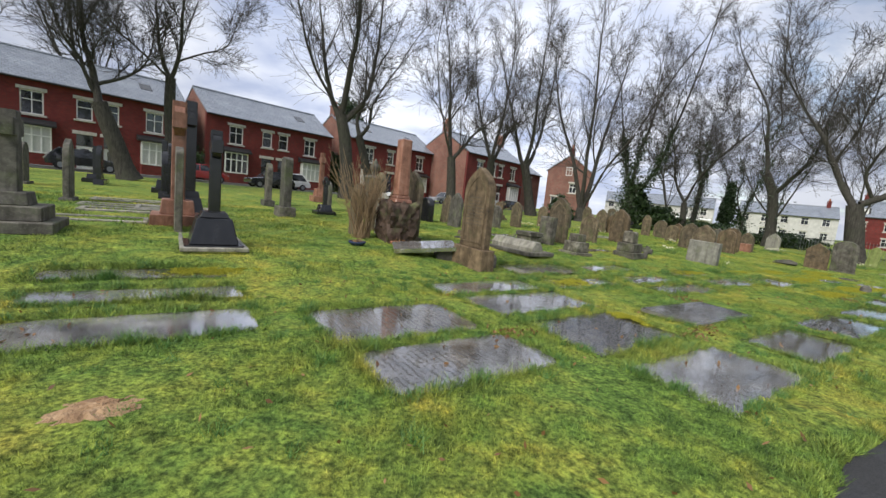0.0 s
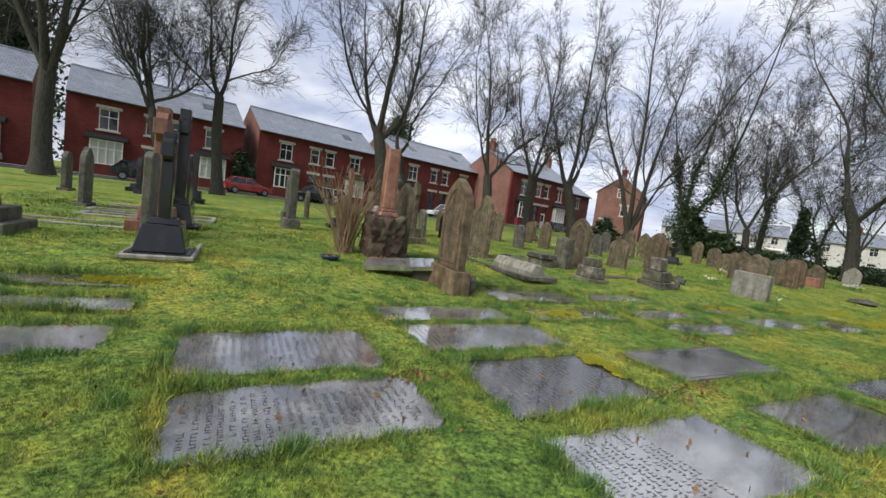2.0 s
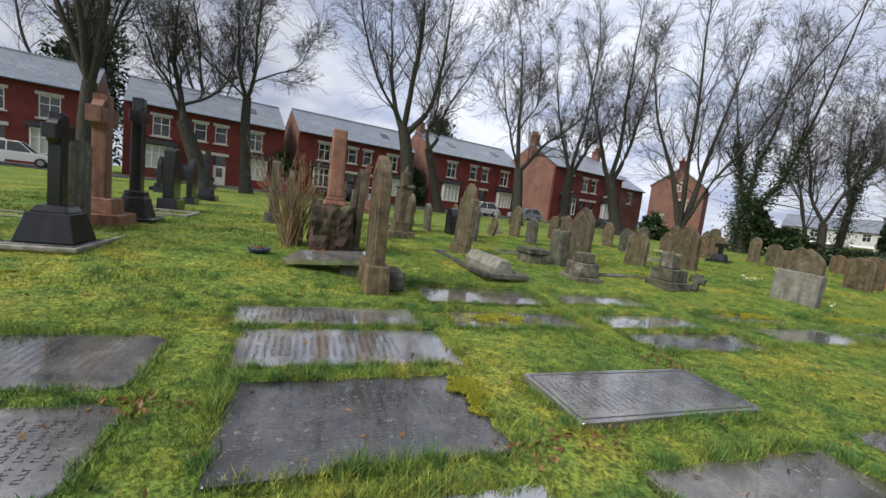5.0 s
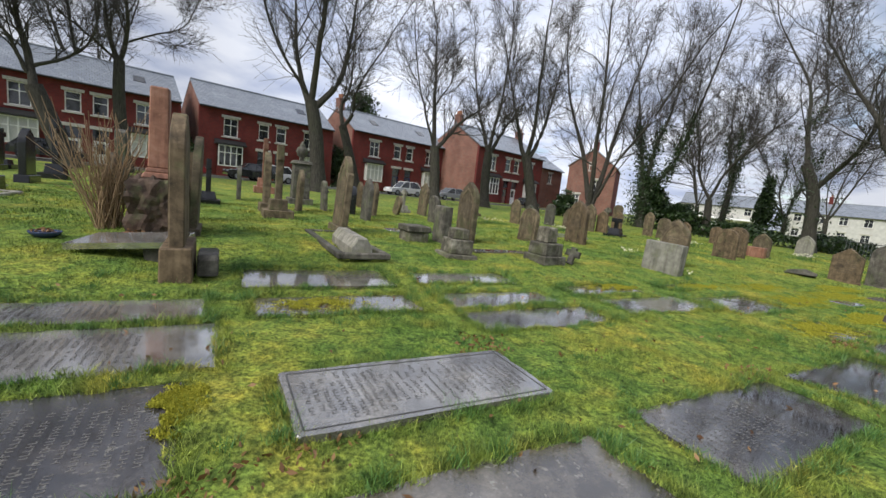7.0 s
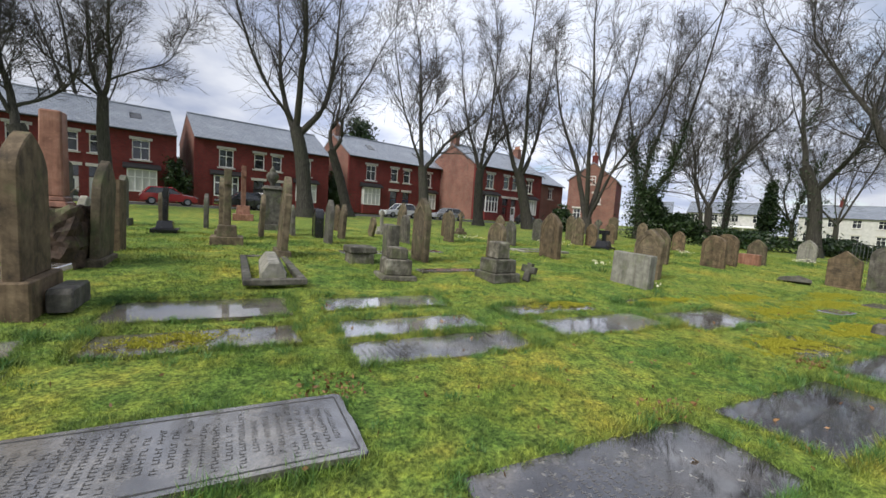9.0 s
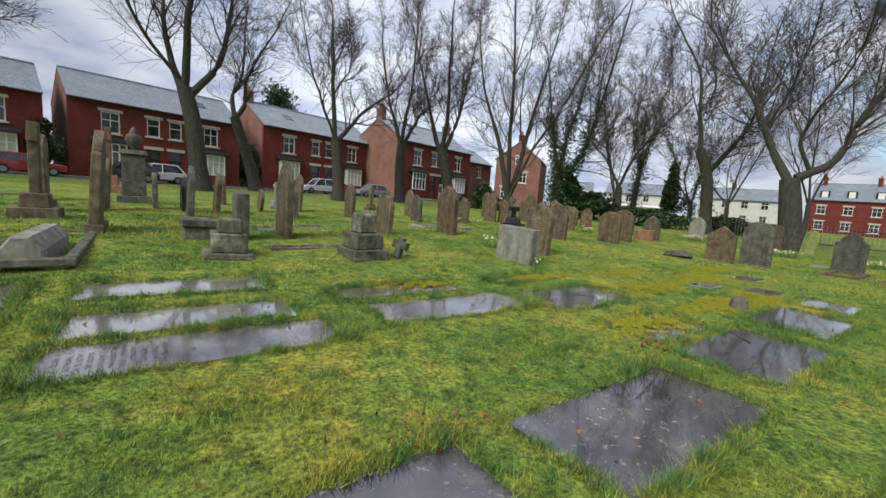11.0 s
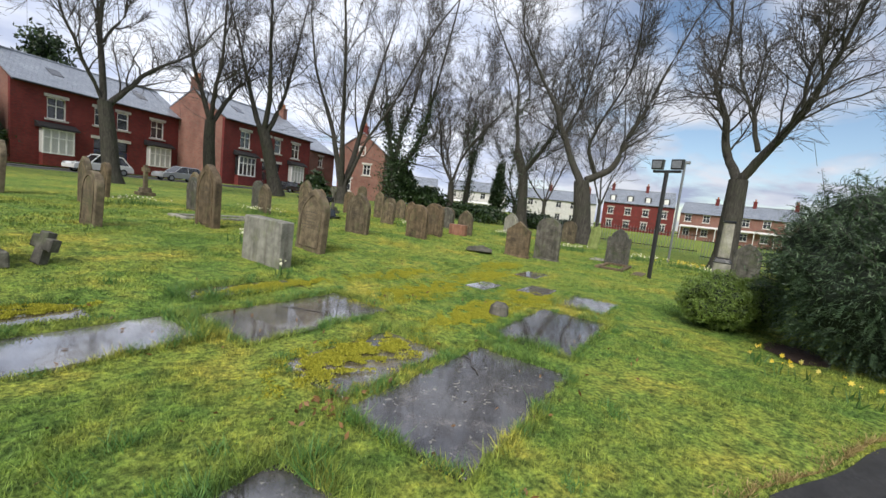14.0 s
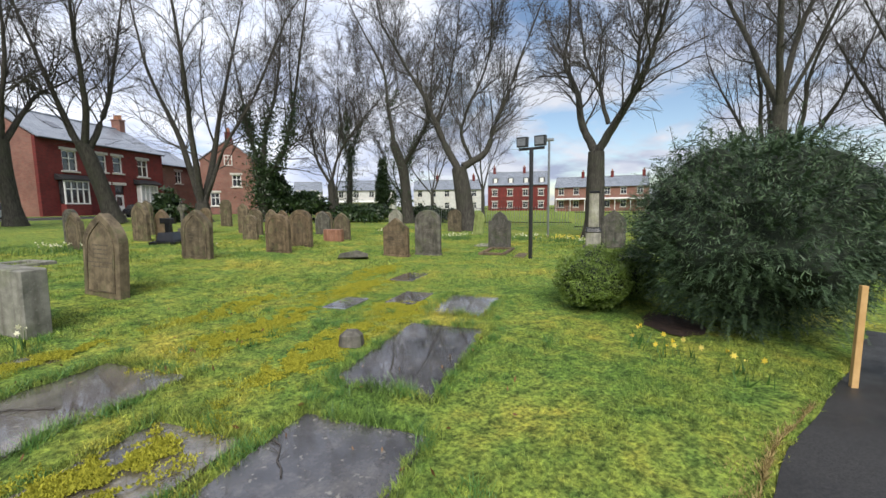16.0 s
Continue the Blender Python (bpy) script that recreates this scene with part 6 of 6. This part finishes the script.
# bare straw-coloured shrub by the column
t = thing("bare_shrub", spot(3.9, 8.5, 0), "leafless shrub of upright straw-coloured stems", "shrub")
rng = np.random.default_rng(40)
for _ in range(75):
    a, rr = rng.uniform(0, 6.28), rng.uniform(0, 0.22)
    p = np.array([rr * math.cos(a), rr * math.sin(a), -0.03])
    d = np.array([rng.normal() * 0.22, rng.normal() * 0.22, 1.0])
    L = rng.uniform(0.9, 2.0)
    k = Bunch()
    k.tube([p, p + d * L * 0.4, p + d * L * 0.75 + rng.normal(size=3) * 0.05, p + d * L + rng.normal(size=3) * 0.1], [0.010, 0.008, 0.006, 0.004], 4)
    for _ in range(3):
        q = p + d * L * rng.uniform(0.4, 0.9)
        k.tube([q, q + (d + rng.normal(size=3) * 0.4) * 0.3], [0.006, 0.004], 3)
    k.make("stem", M_SHRUBTWIG, t)

# planted bowls on the lawn
for u, v, mt, lb in ((3.4, 7.5, M_BLUEPOT, "low blue bowl holding soil and faded flowers"), (4.4, 7.55, M_TERRA, "small terracotta pot fallen by the column")):
    t = thing("plant_bowl", spot(u, v, -0.01), lb, "plant pot")
    part("bowl", lathe([(0.10, 0), (0.17, 0.06), (0.19, 0.10), (0.18, 0.105), (0.15, 0.085), (0.02, 0.083)], 18), mt, t, smooth=True)
    rg = np.random.default_rng(int(u * 10))
    vv, ff = leaf_cloud(rg.normal(size=(60, 3)) * np.array([0.07, 0.07, 0.02]) + np.array([0, 0, 0.10]), 0.03, rg)
    tagged(soup("planting", vv, ff, M_LEAF, t), kind="stuff")


# ---- shrubs by the path's bend ----
def clipped(u, v, rx, ry, h, label, mat, n, seed, name, size, shoots=0, lump=0.12, slim=0.45):
    """A leafy shrub: a solid core coloured dark as inner shade, a coat of many small leaves, with stray shoots."""
    rng = np.random.default_rng(seed)
    t = thing(name, spot(u, v, 0.0), label, "shrub")
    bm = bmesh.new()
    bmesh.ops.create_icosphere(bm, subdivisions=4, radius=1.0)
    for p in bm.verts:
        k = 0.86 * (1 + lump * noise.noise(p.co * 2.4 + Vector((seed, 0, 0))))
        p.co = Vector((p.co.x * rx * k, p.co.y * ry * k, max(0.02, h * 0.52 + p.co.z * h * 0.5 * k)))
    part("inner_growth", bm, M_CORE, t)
    d = rng.normal(size=(n, 3))
    d /= np.linalg.norm(d, axis=1, keepdims=True)
    k = np.array([1 + lump * noise.noise(Vector(q) * 2.4 + Vector((seed, 0, 0))) + 0.5 * lump * noise.noise(Vector(q) * 7) for q in d])
    k *= rng.uniform(0.84, 1.05, n)
    c = np.stack([d[:, 0] * rx * k, d[:, 1] * ry * k, h * 0.52 + d[:, 2] * h * 0.5 * k], 1)
    c = c[c[:, 2] > 0.03]
    v_, f_ = leaf_cloud(c, size, rng, slim, (c * np.array([1, 1, 0]) / max(rx, ry) + np.array([0, 0, -0.35])) if slim < 0.3 else None)
    soup("foliage", v_, f_, mat, t)
    if slim < 0.3:
        vs = []
        m = 46
        for _ in range(1700):
            q = rng.normal(size=3)
            q /= np.linalg.norm(q)
            kk = 1 + lump * noise.noise(Vector(q) * 2.4 + Vector((seed, 0, 0)))
            p = np.array([q[0] * rx, q[1] * ry, q[2] * h * 0.5]) * kk * rng.uniform(0.84, 0.98) + np.array([0, 0, h * 0.52])
            if p[2] < 0.12:
                continue
            out = q * np.array([1, 1, 0.5]) + rng.normal(size=3) * 0.28 + np.array([0, 0, 0.12])
            out /= np.linalg.norm(out)
            L = rng.uniform(0.14, 0.30)
            s = np.linspace(0.0, 1.0, m)[:, None]
            line = p + out * L * s + np.array([0, 0, -0.10]) * (s ** 2) * L * 3
            across = np.cross(out, (0, 0, 1.0))
            across /= np.linalg.norm(across) + 1e-9
            sgn = np.where(np.arange(m) % 2 == 0, 1.0, -1.0)[:, None]
            tip = line + (across * sgn + out * 0.55 + rng.normal(size=(m, 3)) * 0.25) * 0.034 * (1.1 - 0.5 * s)
            w_ = out * 0.0042
            vs.append(np.stack([line - w_, line + w_, tip], 1).reshape(-1, 3))
        vs = np.concatenate(vs)
        soup("sprays", vs, np.arange(len(vs)).reshape(-1, 3), mat, t, "drooping feathery sprays of needles")["kind"] = "stuff"
    if shoots:
        bag, pts = Bunch(), []
        for _ in range(shoots):
            q = rng.normal(size=3) * np.array([1, 1, 0.5]) + np.array([0, 0, 0.55])
            q /= np.linalg.norm(q)
            p = np.array([q[0] * rx, q[1] * ry, h * 0.52 + q[2] * h * 0.5]) * 0.93
            L = rng.uniform(0.12, 0.34)
            e = p + (q * 0.75 + np.array([0, 0, 0.45]) + rng.normal(size=3) * 0.25) * L
            bag.tube([p, e], [0.005, 0.003], 3)
            s = rng.uniform(0, 1, 46)[:, None]
            pts.append(p + (e - p) * s + rng.normal(size=(46, 3)) * 0.018)
        bag.make("shoot_growth", M_TWIG, t, kind="stuff")
        v_, f_ = leaf_cloud(np.concatenate(pts), size * 0.9, rng, slim)
        soup("shoot_foliage", v_, f_, mat, t)
    return t


clipped(18.35, -2.05, 1.22, 1.22, 2.15, "large dark green yew shrub with feathery shoots", M_YEW, 36000, 51, "yew_shrub", 0.034, 260, 0.30, 0.13)
clipped(18.80, -0.32, 0.60, 0.48, 0.82, "small clipped box bush, light green", M_BOX, 26000, 52, "box_shrub", 0.013, 0, 0.26)
clipped(19.5, -0.85, 0.55, 0.45, 0.78, "small clipped box bush behind its neighbour", M_BOX, 18000, 53, "box_shrub", 0.014, 0, 0.26)

# ---- lamp post with two floodlights ----
t = thing("floodlight_post", spot(23.95, 1.15, -0.02, -15), "slim black post carrying two floodlights", "lamp post")
bm = bmesh.new()
rod(bm, (0, 0, 0), (0, 0, 3.0), 0.055, 12)
part("post", bm, M_IRON, t)
part("crossbar", solid(0, 0, 2.95, 0.06, 0.72, 0.07, 1, 0.008), M_IRON, t)
for y in (-0.25, 0.25):
    l = part("floodlight", prism([(-0.14, 3.04), (0.14, 3.04), (0.15, 3.30), (-0.15, 3.30)], -0.09, 0.07, 0.01), M_IRON, t)
    l.location = (0, y, 0)
    g = part("lens", solid(-0.094, 0, 3.07, 0.008, 0.23, 0.19, 1, 0), M_STEEL, l)
t = thing("lamp_post", spot(31.7, 1.3, 0), "slim grey lamp post beyond the lawn", "lamp post")
bm = bmesh.new()
rod(bm, (0, 0, 0), (0, 0, 4.3), 0.05, 10)
part("post", bm, M_STEEL, t)
part("lantern", solid(0, 0, 4.28, 0.16, 0.4, 0.12, 1, 0.02), M_STEEL, t)
t = thing("wooden_stake", spot(16.7, -2.25, -0.05, 0, 2, 3), "fresh square wooden stake beside the path", "stake")
part("stake", solid(0, 0, 0, 0.045, 0.045, 0.86, 0.96, 0.003), M_STAKE, t)
t = thing("litter_bin", spot(16.9, -2.75, -0.004), "black plastic bin beside the stake", "bin")
part("bin_body", lathe([(0.14, 0), (0.17, 0.5), (0.18, 0.5), (0.18, 0.53), (0.15, 0.53), (0.13, 0.06)], 18), M_IRON, t, smooth=True)


# ---- railings ----
def railings(p, q, label, h=1.15):
    p, q = Vector(p), Vector(q)
    L = (q - p).length
    t = thing("railings", pose(p.x, p.y, rise(p.x, p.y), 0, 0, math.degrees(math.atan2(q.y - p.y, q.x - p.x))), label, "fence", "iron railings along the boundary")
    for z in (0.15, h - 0.15):
        part("rail", solid(L / 2, 0, z, L, 0.035, 0.04, 1, 0), M_IRON, t)
    one = None
    for k in range(int(L / 0.16)):
        if one is None:
            bm = bmesh.new()
            rod(bm, (0, 0, 0), (0, 0, h), 0.012, 6)
            one = part("bar", bm, M_STEEL, t)
            one.location = (0.08, 0, 0)
        else:
            b = new("bar", one.data)
            b.parent = t
            b.location = (0.08 + k * 0.16, 0, 0)
    return t


railings((24.8, 30.5), (30.2, 23.2), "pale iron railings between lawn and field")
railings((30.3, 23.1), (31.5, 14.0), "pale iron railings between lawn and field")


# ---- daffodils ----
def daffodils(u, v, r, n, mat, label, seed, h=0.26):
    rng = np.random.default_rng(seed)
    t = thing("daffodil_clump", spot(u, v, 0), label, "flowers", "daffodil clumps in the grass")
    stems, pv, pf = Bunch(), [], []
    m = n * 5
    base = np.stack([rng.normal(size=m) * r * 0.5, rng.normal(size=m) * r * 0.5, np.full(m, -0.02)], 1)
    tip = base + np.stack([rng.normal(size=m) * 0.05, rng.normal(size=m) * 0.05, h * rng.uniform(0.6, 1.05, m)], 1)
    sd = rng.normal(size=(m, 3)) * 0.008
    sv = np.stack([base - sd, base + sd, tip], 1).reshape(-1, 3)
    soup("leaves", sv, np.arange(3 * m).reshape(m, 3), M_STEM, t)
    for k in range(n):
        c = tip[k] + np.array([0, 0, 0.03])
        nrm = rng.normal(size=3) * np.array([1, 1, 0.3])
        nrm /= np.linalg.norm(nrm)
        x = np.cross(nrm, (0, 0, 1.0))
        x /= np.linalg.norm(x) + 1e-9
        y = np.cross(nrm, x)
        i0 = sum(len(q) for q in pv)
        ringp = [c + (x * math.cos(a) + y * math.sin(a)) * (0.034 if j % 2 == 0 else 0.016) for j, a in enumerate(np.arange(12) * math.pi / 6)]
        cup = [c + nrm * 0.02 + (x * math.cos(a) + y * math.sin(a)) * 0.011 for a in np.arange(6) * math.pi / 3]
        pv.append(np.array([c] + ringp + cup))
        pf += [(i0, i0 + 1 + j, i0 + 1 + (j + 1) % 12) for j in range(12)]
        pf += [(i0, i0 + 13 + j, i0 + 13 + (j + 1) % 6) for j in range(6)]
    tagged(soup("bloom", np.concatenate(pv), np.array(pf), mat, t), kind="stuff")
    return t


daffodils(16.9, -1.05, 0.30, 6, M_YELLOW, "yellow daffodils at the foot of the yew", 71, 0.17)
daffodils(17.3, -0.85, 0.22, 4, M_YELLOW, "yellow daffodils at the foot of the yew", 72, 0.17)
daffodils(16.65, -1.5, 0.22, 4, M_YELLOW, "yellow daffodils at the foot of the yew", 73, 0.17)
daffodils(15.9, 7.4, 0.30, 14, M_CREAM, "pale daffodils beside the concrete slab", 74)
daffodils(15.1, 5.2, 0.15, 3, M_CREAM, "pale daffodils beside the concrete slab", 75)
daffodils(20.5, 14.6, 0.9, 40, M_CREAM, "drift of pale daffodils in the grass", 76)
daffodils(17.2, 16.2, 0.8, 30, M_CREAM, "drift of pale daffodils in the grass", 77)
daffodils(25.2, 11.0, 0.4, 22, M_CREAM, "pale daffodils among the headstones", 78)
daffodils(29.5, 8.2, 0.6, 34, M_CREAM, "pale daffodils among the headstones", 79)
daffodils(29.5, 5.0, 0.7, 40, M_CREAM, "pale daffodils under the big tree", 80)
daffodils(29.5, 0.6, 0.8, 60, M_YELLOW, "yellow daffodils along the railings", 81)
daffodils(28.5, -0.6, 0.7, 50, M_CREAM, "pale daffodils along the railings", 82)
daffodils(30.2, 2.2, 0.8, 40, M_CREAM, "pale daffodils along the railings", 83)
daffodils(22.0, 10.4, 0.3, 12, M_CREAM, "pale daffodils on the lawn", 84)

# ---- grass ----
KEEP_OUT = [(-0.30, -0.08, 2.19, 2.32)]


def turf(name, u0, u1, v0, v1, count, h0, h1, w, seed, label, fringe=False, mat=None, clear=0.0, spots_at=None):
    """Blades of grass, one thin triangle each, over a stretch of the lawn."""
    rng = np.random.default_rng(seed)
    if spots_at is None:
        u, v = rng.uniform(u0, u1, count), rng.uniform(v0, v1, count)
    else:
        u, v = spots_at
        count = len(u)
    wob = 0.014 * np.sin(u * 11 + v * 7) + 0.012 * np.sin(u * 23 - v * 19 + 1.0) + 0.008 * np.sin(u * 41 + v * 37)
    ok = v > path_edge(u) - 0.03 + wob
    near = np.zeros(count, bool)
    for a0, a1, b0, b1, _ in RECTS:
        pad = clear + wob
        ok &= ~((u > a0 - pad) & (u < a1 + pad) & (v > b0 - pad) & (v < b1 + pad))
        near |= (u > a0 - 0.13) & (u < a1 + 0.13) & (v > b0 - 0.13) & (v < b1 + 0.13)
    near |= np.abs(v - path_edge(u)) < 0.10
    clump = np.clip(np.sin(u * 6.1 + 2 * np.sin(v * 3.3)) * np.sin(v * 7.7 + 2 * np.sin(u * 2.9)), -1, 1)
    for a0, a1, b0, b1 in KEEP_OUT:
        ok &= ~((u > a0) & (u < a1) & (v > b0) & (v < b1))
    ok &= ~(((u - 18.2) / 0.36) ** 2 + ((v + 1.25) / 0.22) ** 2 < 1)
    if fringe:
        ok &= near
    u, v, near, clump = u[ok], v[ok], near[ok], clump[ok]
    n = len(u)
    x, y = CU * u - SU * v, SU * u + CU * v
    p = np.stack([x, y, rise_np(x, y) + swell(u, v) * np.exp(-((u - 8) / 26) ** 2 - ((v - 6) / 22) ** 2) - 0.008], 1)
    patch = 0.72 + 0.42 * np.sin(u * 2.3 + 1.3 * np.sin(v * 1.7)) * np.sin(v * 2.9 + 0.7)
    h = rng.uniform(h0, h1, n) * patch * (1 + 0.35 * clump) * np.where(near, 1.25, 1.0)
    ang = rng.uniform(0, 2 * np.pi, n)
    sidev = np.stack([np.cos(ang), np.sin(ang), np.zeros(n)], 1) * (w * rng.uniform(0.6, 1.3, n))[:, None]
    lean = rng.normal(size=(n, 2)) * (h * 0.5)[:, None]
    tip = p + np.stack([lean[:, 0], lean[:, 1], h], 1)
    verts = np.stack([p - sidev, p + sidev, tip], 1).reshape(-1, 3)
    return tagged(soup(name, verts, np.arange(3 * n).reshape(n, 3), mat or M_BLADE), label, "grass", kind="stuff")


turf("grass", -2.0, 6.0, -0.3, 4.5, 300000, 0.018, 0.05, 0.0028, 91, "short bright green turf with yellow moss")
turf("grass", 6.0, 13.0, -0.3, 4.5, 280000, 0.018, 0.05, 0.0028, 92, "short bright green turf with yellow moss")
turf("grass", 13.0, 20.0, -2.6, 4.5, 230000, 0.018, 0.05, 0.0032, 93, "short bright green turf with yellow moss")
turf("grass", -4.0, 20.0, 4.5, 9.0, 230000, 0.02, 0.06, 0.005, 94, "short bright green turf with yellow moss")
turf("grass", -8.0, 34.0, 9.0, 20.0, 200000, 0.03, 0.09, 0.011, 95, "green turf between the headstones")
turf("grass", 20.0, 34.0, -6.0, 9.0, 90000, 0.03, 0.08, 0.009, 96, "green turf towards the railings")
turf("grass_fringe", -1.5, 20.0, -0.4, 6.2, 520000, 0.04, 0.095, 0.0034, 97, "longer grass along slab edges and path", True)

# lusher tufts along the slabs' edges and here and there on the lawn
rng = np.random.default_rng(98)
cu_, cv_ = [], []
for a0, a1, b0, b1, _ in RECTS:
    for k in range(int((a1 - a0 + b1 - b0) * 2 * 3)):
        s = rng.uniform(0, a1 - a0 + b1 - b0)
        lowside = rng.random() < 0.6
        if s < a1 - a0:
            cu_.append(a0 + s), cv_.append(b0 - 0.05 if lowside else b1 + 0.05)
        else:
            cu_.append(a0 - 0.05 if lowside else a1 + 0.05), cv_.append(b0 + s - (a1 - a0))
cu_ += list(rng.uniform(-1, 19, 260))
cv_ += list(rng.uniform(0.0, 6.0, 260))
cu_, cv_ = np.repeat(cu_, 70), np.repeat(cv_, 70)
cu_, cv_ = cu_ + rng.normal(size=len(cu_)) * 0.04, cv_ + rng.normal(size=len(cv_)) * 0.04
turf("grass_tufts", 0, 0, 0, 0, 0, 0.05, 0.12, 0.0034, 99, "lush dark green tufts of longer grass", clear=-0.015, spots_at=(cu_, cv_), mat=island("lush_grass", (0.042, 0.12, 0.032), (0.15, 0.29, 0.07), 0.45, 0.35))

rng = np.random.default_rng(97)
cu_ = np.repeat(rng.uniform(13.6, 16.2, 46), 60)
cv_ = np.repeat(path_edge(cu_[::60]) + rng.normal(size=46) * 0.07, 60)
cu_, cv_ = cu_ + rng.normal(size=len(cu_)) * 0.05, cv_ + rng.normal(size=len(cv_)) * 0.05
turf("dead_grass", 0, 0, 0, 0, 0, 0.03, 0.08, 0.0035, 96, "straw-coloured dead grass at the path's edge", spots_at=(cu_, np.maximum(cv_, path_edge(cu_) + 0.03)), mat=island("straw_grass", (0.16, 0.11, 0.04), (0.46, 0.36, 0.16), 0.6, 0.2))

# cushions of yellow moss
M_MOSS = island("yellow_moss", (0.19, 0.20, 0.022), (0.45, 0.43, 0.055), 0.8, 0.1)


def moss(u, v, ru, rv, n, seed):
    n = int(n * 1.8)
    rng = np.random.default_rng(seed)
    a, r = rng.uniform(0, 2 * np.pi, n), np.sqrt(rng.uniform(0, 1, n)) * (0.8 + 0.3 * np.sin(np.arange(n) * 0.37))
    uu, vv = u + 1.35 * ru * r * np.cos(a), v + 1.35 * rv * r * np.sin(a)
    ragged = np.sin(uu * 9 + 2 * np.sin(vv * 6)) * np.sin(vv * 13 + 2 * np.sin(uu * 5)) + 0.6 * np.sin(uu * 31 + vv * 17) * np.sin(vv * 29) - 1.1 * r + 0.75 + rng.normal(size=n) * 0.2
    keep = ragged > 0
    uu, vv, r = uu[keep], vv[keep], r[keep]
    n = len(uu)
    x, y = CU * uu - SU * vv, SU * uu + CU * vv
    p = np.stack([x, y, rise_np(x, y) + 0.002 + 0.012 * np.clip(1 - r * r, 0, 1)], 1)
    ang = rng.uniform(0, 2 * np.pi, n)
    s = 0.008
    sidev = np.stack([np.cos(ang), np.sin(ang), np.zeros(n)], 1) * s
    tip = p + np.stack([rng.normal(size=n) * 0.008, rng.normal(size=n) * 0.008, rng.uniform(0.006, 0.02, n)], 1)
    verts = np.stack([p - sidev, p + sidev, tip], 1).reshape(-1, 3)
    tagged(soup("moss_cushion", verts, np.arange(3 * n).reshape(n, 3), M_MOSS), "cushion of yellow moss", "moss", kind="stuff")


moss(5.40, 2.48, 0.13, 0.24, 7000, 101)
moss(12.2, 4.85, 0.5, 0.16, 7000, 102)
moss(14.9, 4.72, 0.9, 0.16, 9000, 103)
moss(13.9, 2.3, 0.75, 0.32, 13000, 104)
moss(16.2, 2.35, 1.0, 0.30, 15000, 105)
moss(17.9, 2.3, 0.7, 0.4, 12000, 106)
moss(16.6, 3.55, 1.1, 0.35, 16000, 107)
moss(18.9, 3.7, 1.1, 0.4, 14000, 108)
moss(17.0, 4.6, 1.2, 0.25, 9000, 109)
moss(0.6, 5.6, 0.5, 0.15, 6000, 110)
moss(6.6, 4.4, 0.5, 0.25, 2600, 111)
moss(20.9, 4.2, 1.0, 0.35, 8000, 113)

# fallen leaves and twigs
rng = np.random.default_rng(120)
n = 900
uu, vv = rng.uniform(-1, 18, n), rng.uniform(0, 5.5, n)
for k, (a, b) in enumerate(((7.85, 2.75), (5.5, 1.7), (6.0, 1.75), (13.1, 1.8), (3.25, 2.5), (10.3, 1.65), (7.9, 3.0))):
    uu[k * 50:k * 50 + 50], vv[k * 50:k * 50 + 50] = a + rng.normal(size=50) * 0.14, b + rng.normal(size=50) * 0.09
x, y = CU * uu - SU * vv, SU * uu + CU * vv
on = np.zeros(n, bool)
for a0, a1, b0, b1, _ in RECTS:
    on |= (uu > a0) & (uu < a1) & (vv > b0) & (vv < b1)
v_, f_ = leaf_cloud(np.stack([x, y, rise_np(x, y) + np.where(on, 0.004, 0.03)], 1), 0.024, rng)
tagged(soup("fallen_leaves", v_, f_, M_LEAF), "scattered brown dead leaves", "leaves", kind="stuff")
for u, v, key in ((14.4, 1.35, 1), (10.0, 3.75, 2), (14.5, 3.5, 3)):
    rg = np.random.default_rng(130 + key)
    t = thing("fallen_twig", spot(u, v, 0.0, 40 * key), "dark fallen twig lying on a slab", "twig")
    k = Bunch()
    p = [np.array([0, 0, 0.0])]
    for _ in range(6):
        p.append(p[-1] + np.array([0.08, rg.normal() * 0.02, 0]))
    k.tube(p, np.linspace(0.007, 0.003, 7), 5)
    for j in (2, 3, 4):
        k.tube([p[j], p[j] + np.array([0.08, rg.choice((-1, 1)) * 0.06, 0.01])], [0.004, 0.002], 4)
    k.make("twig", M_TWIG, t)
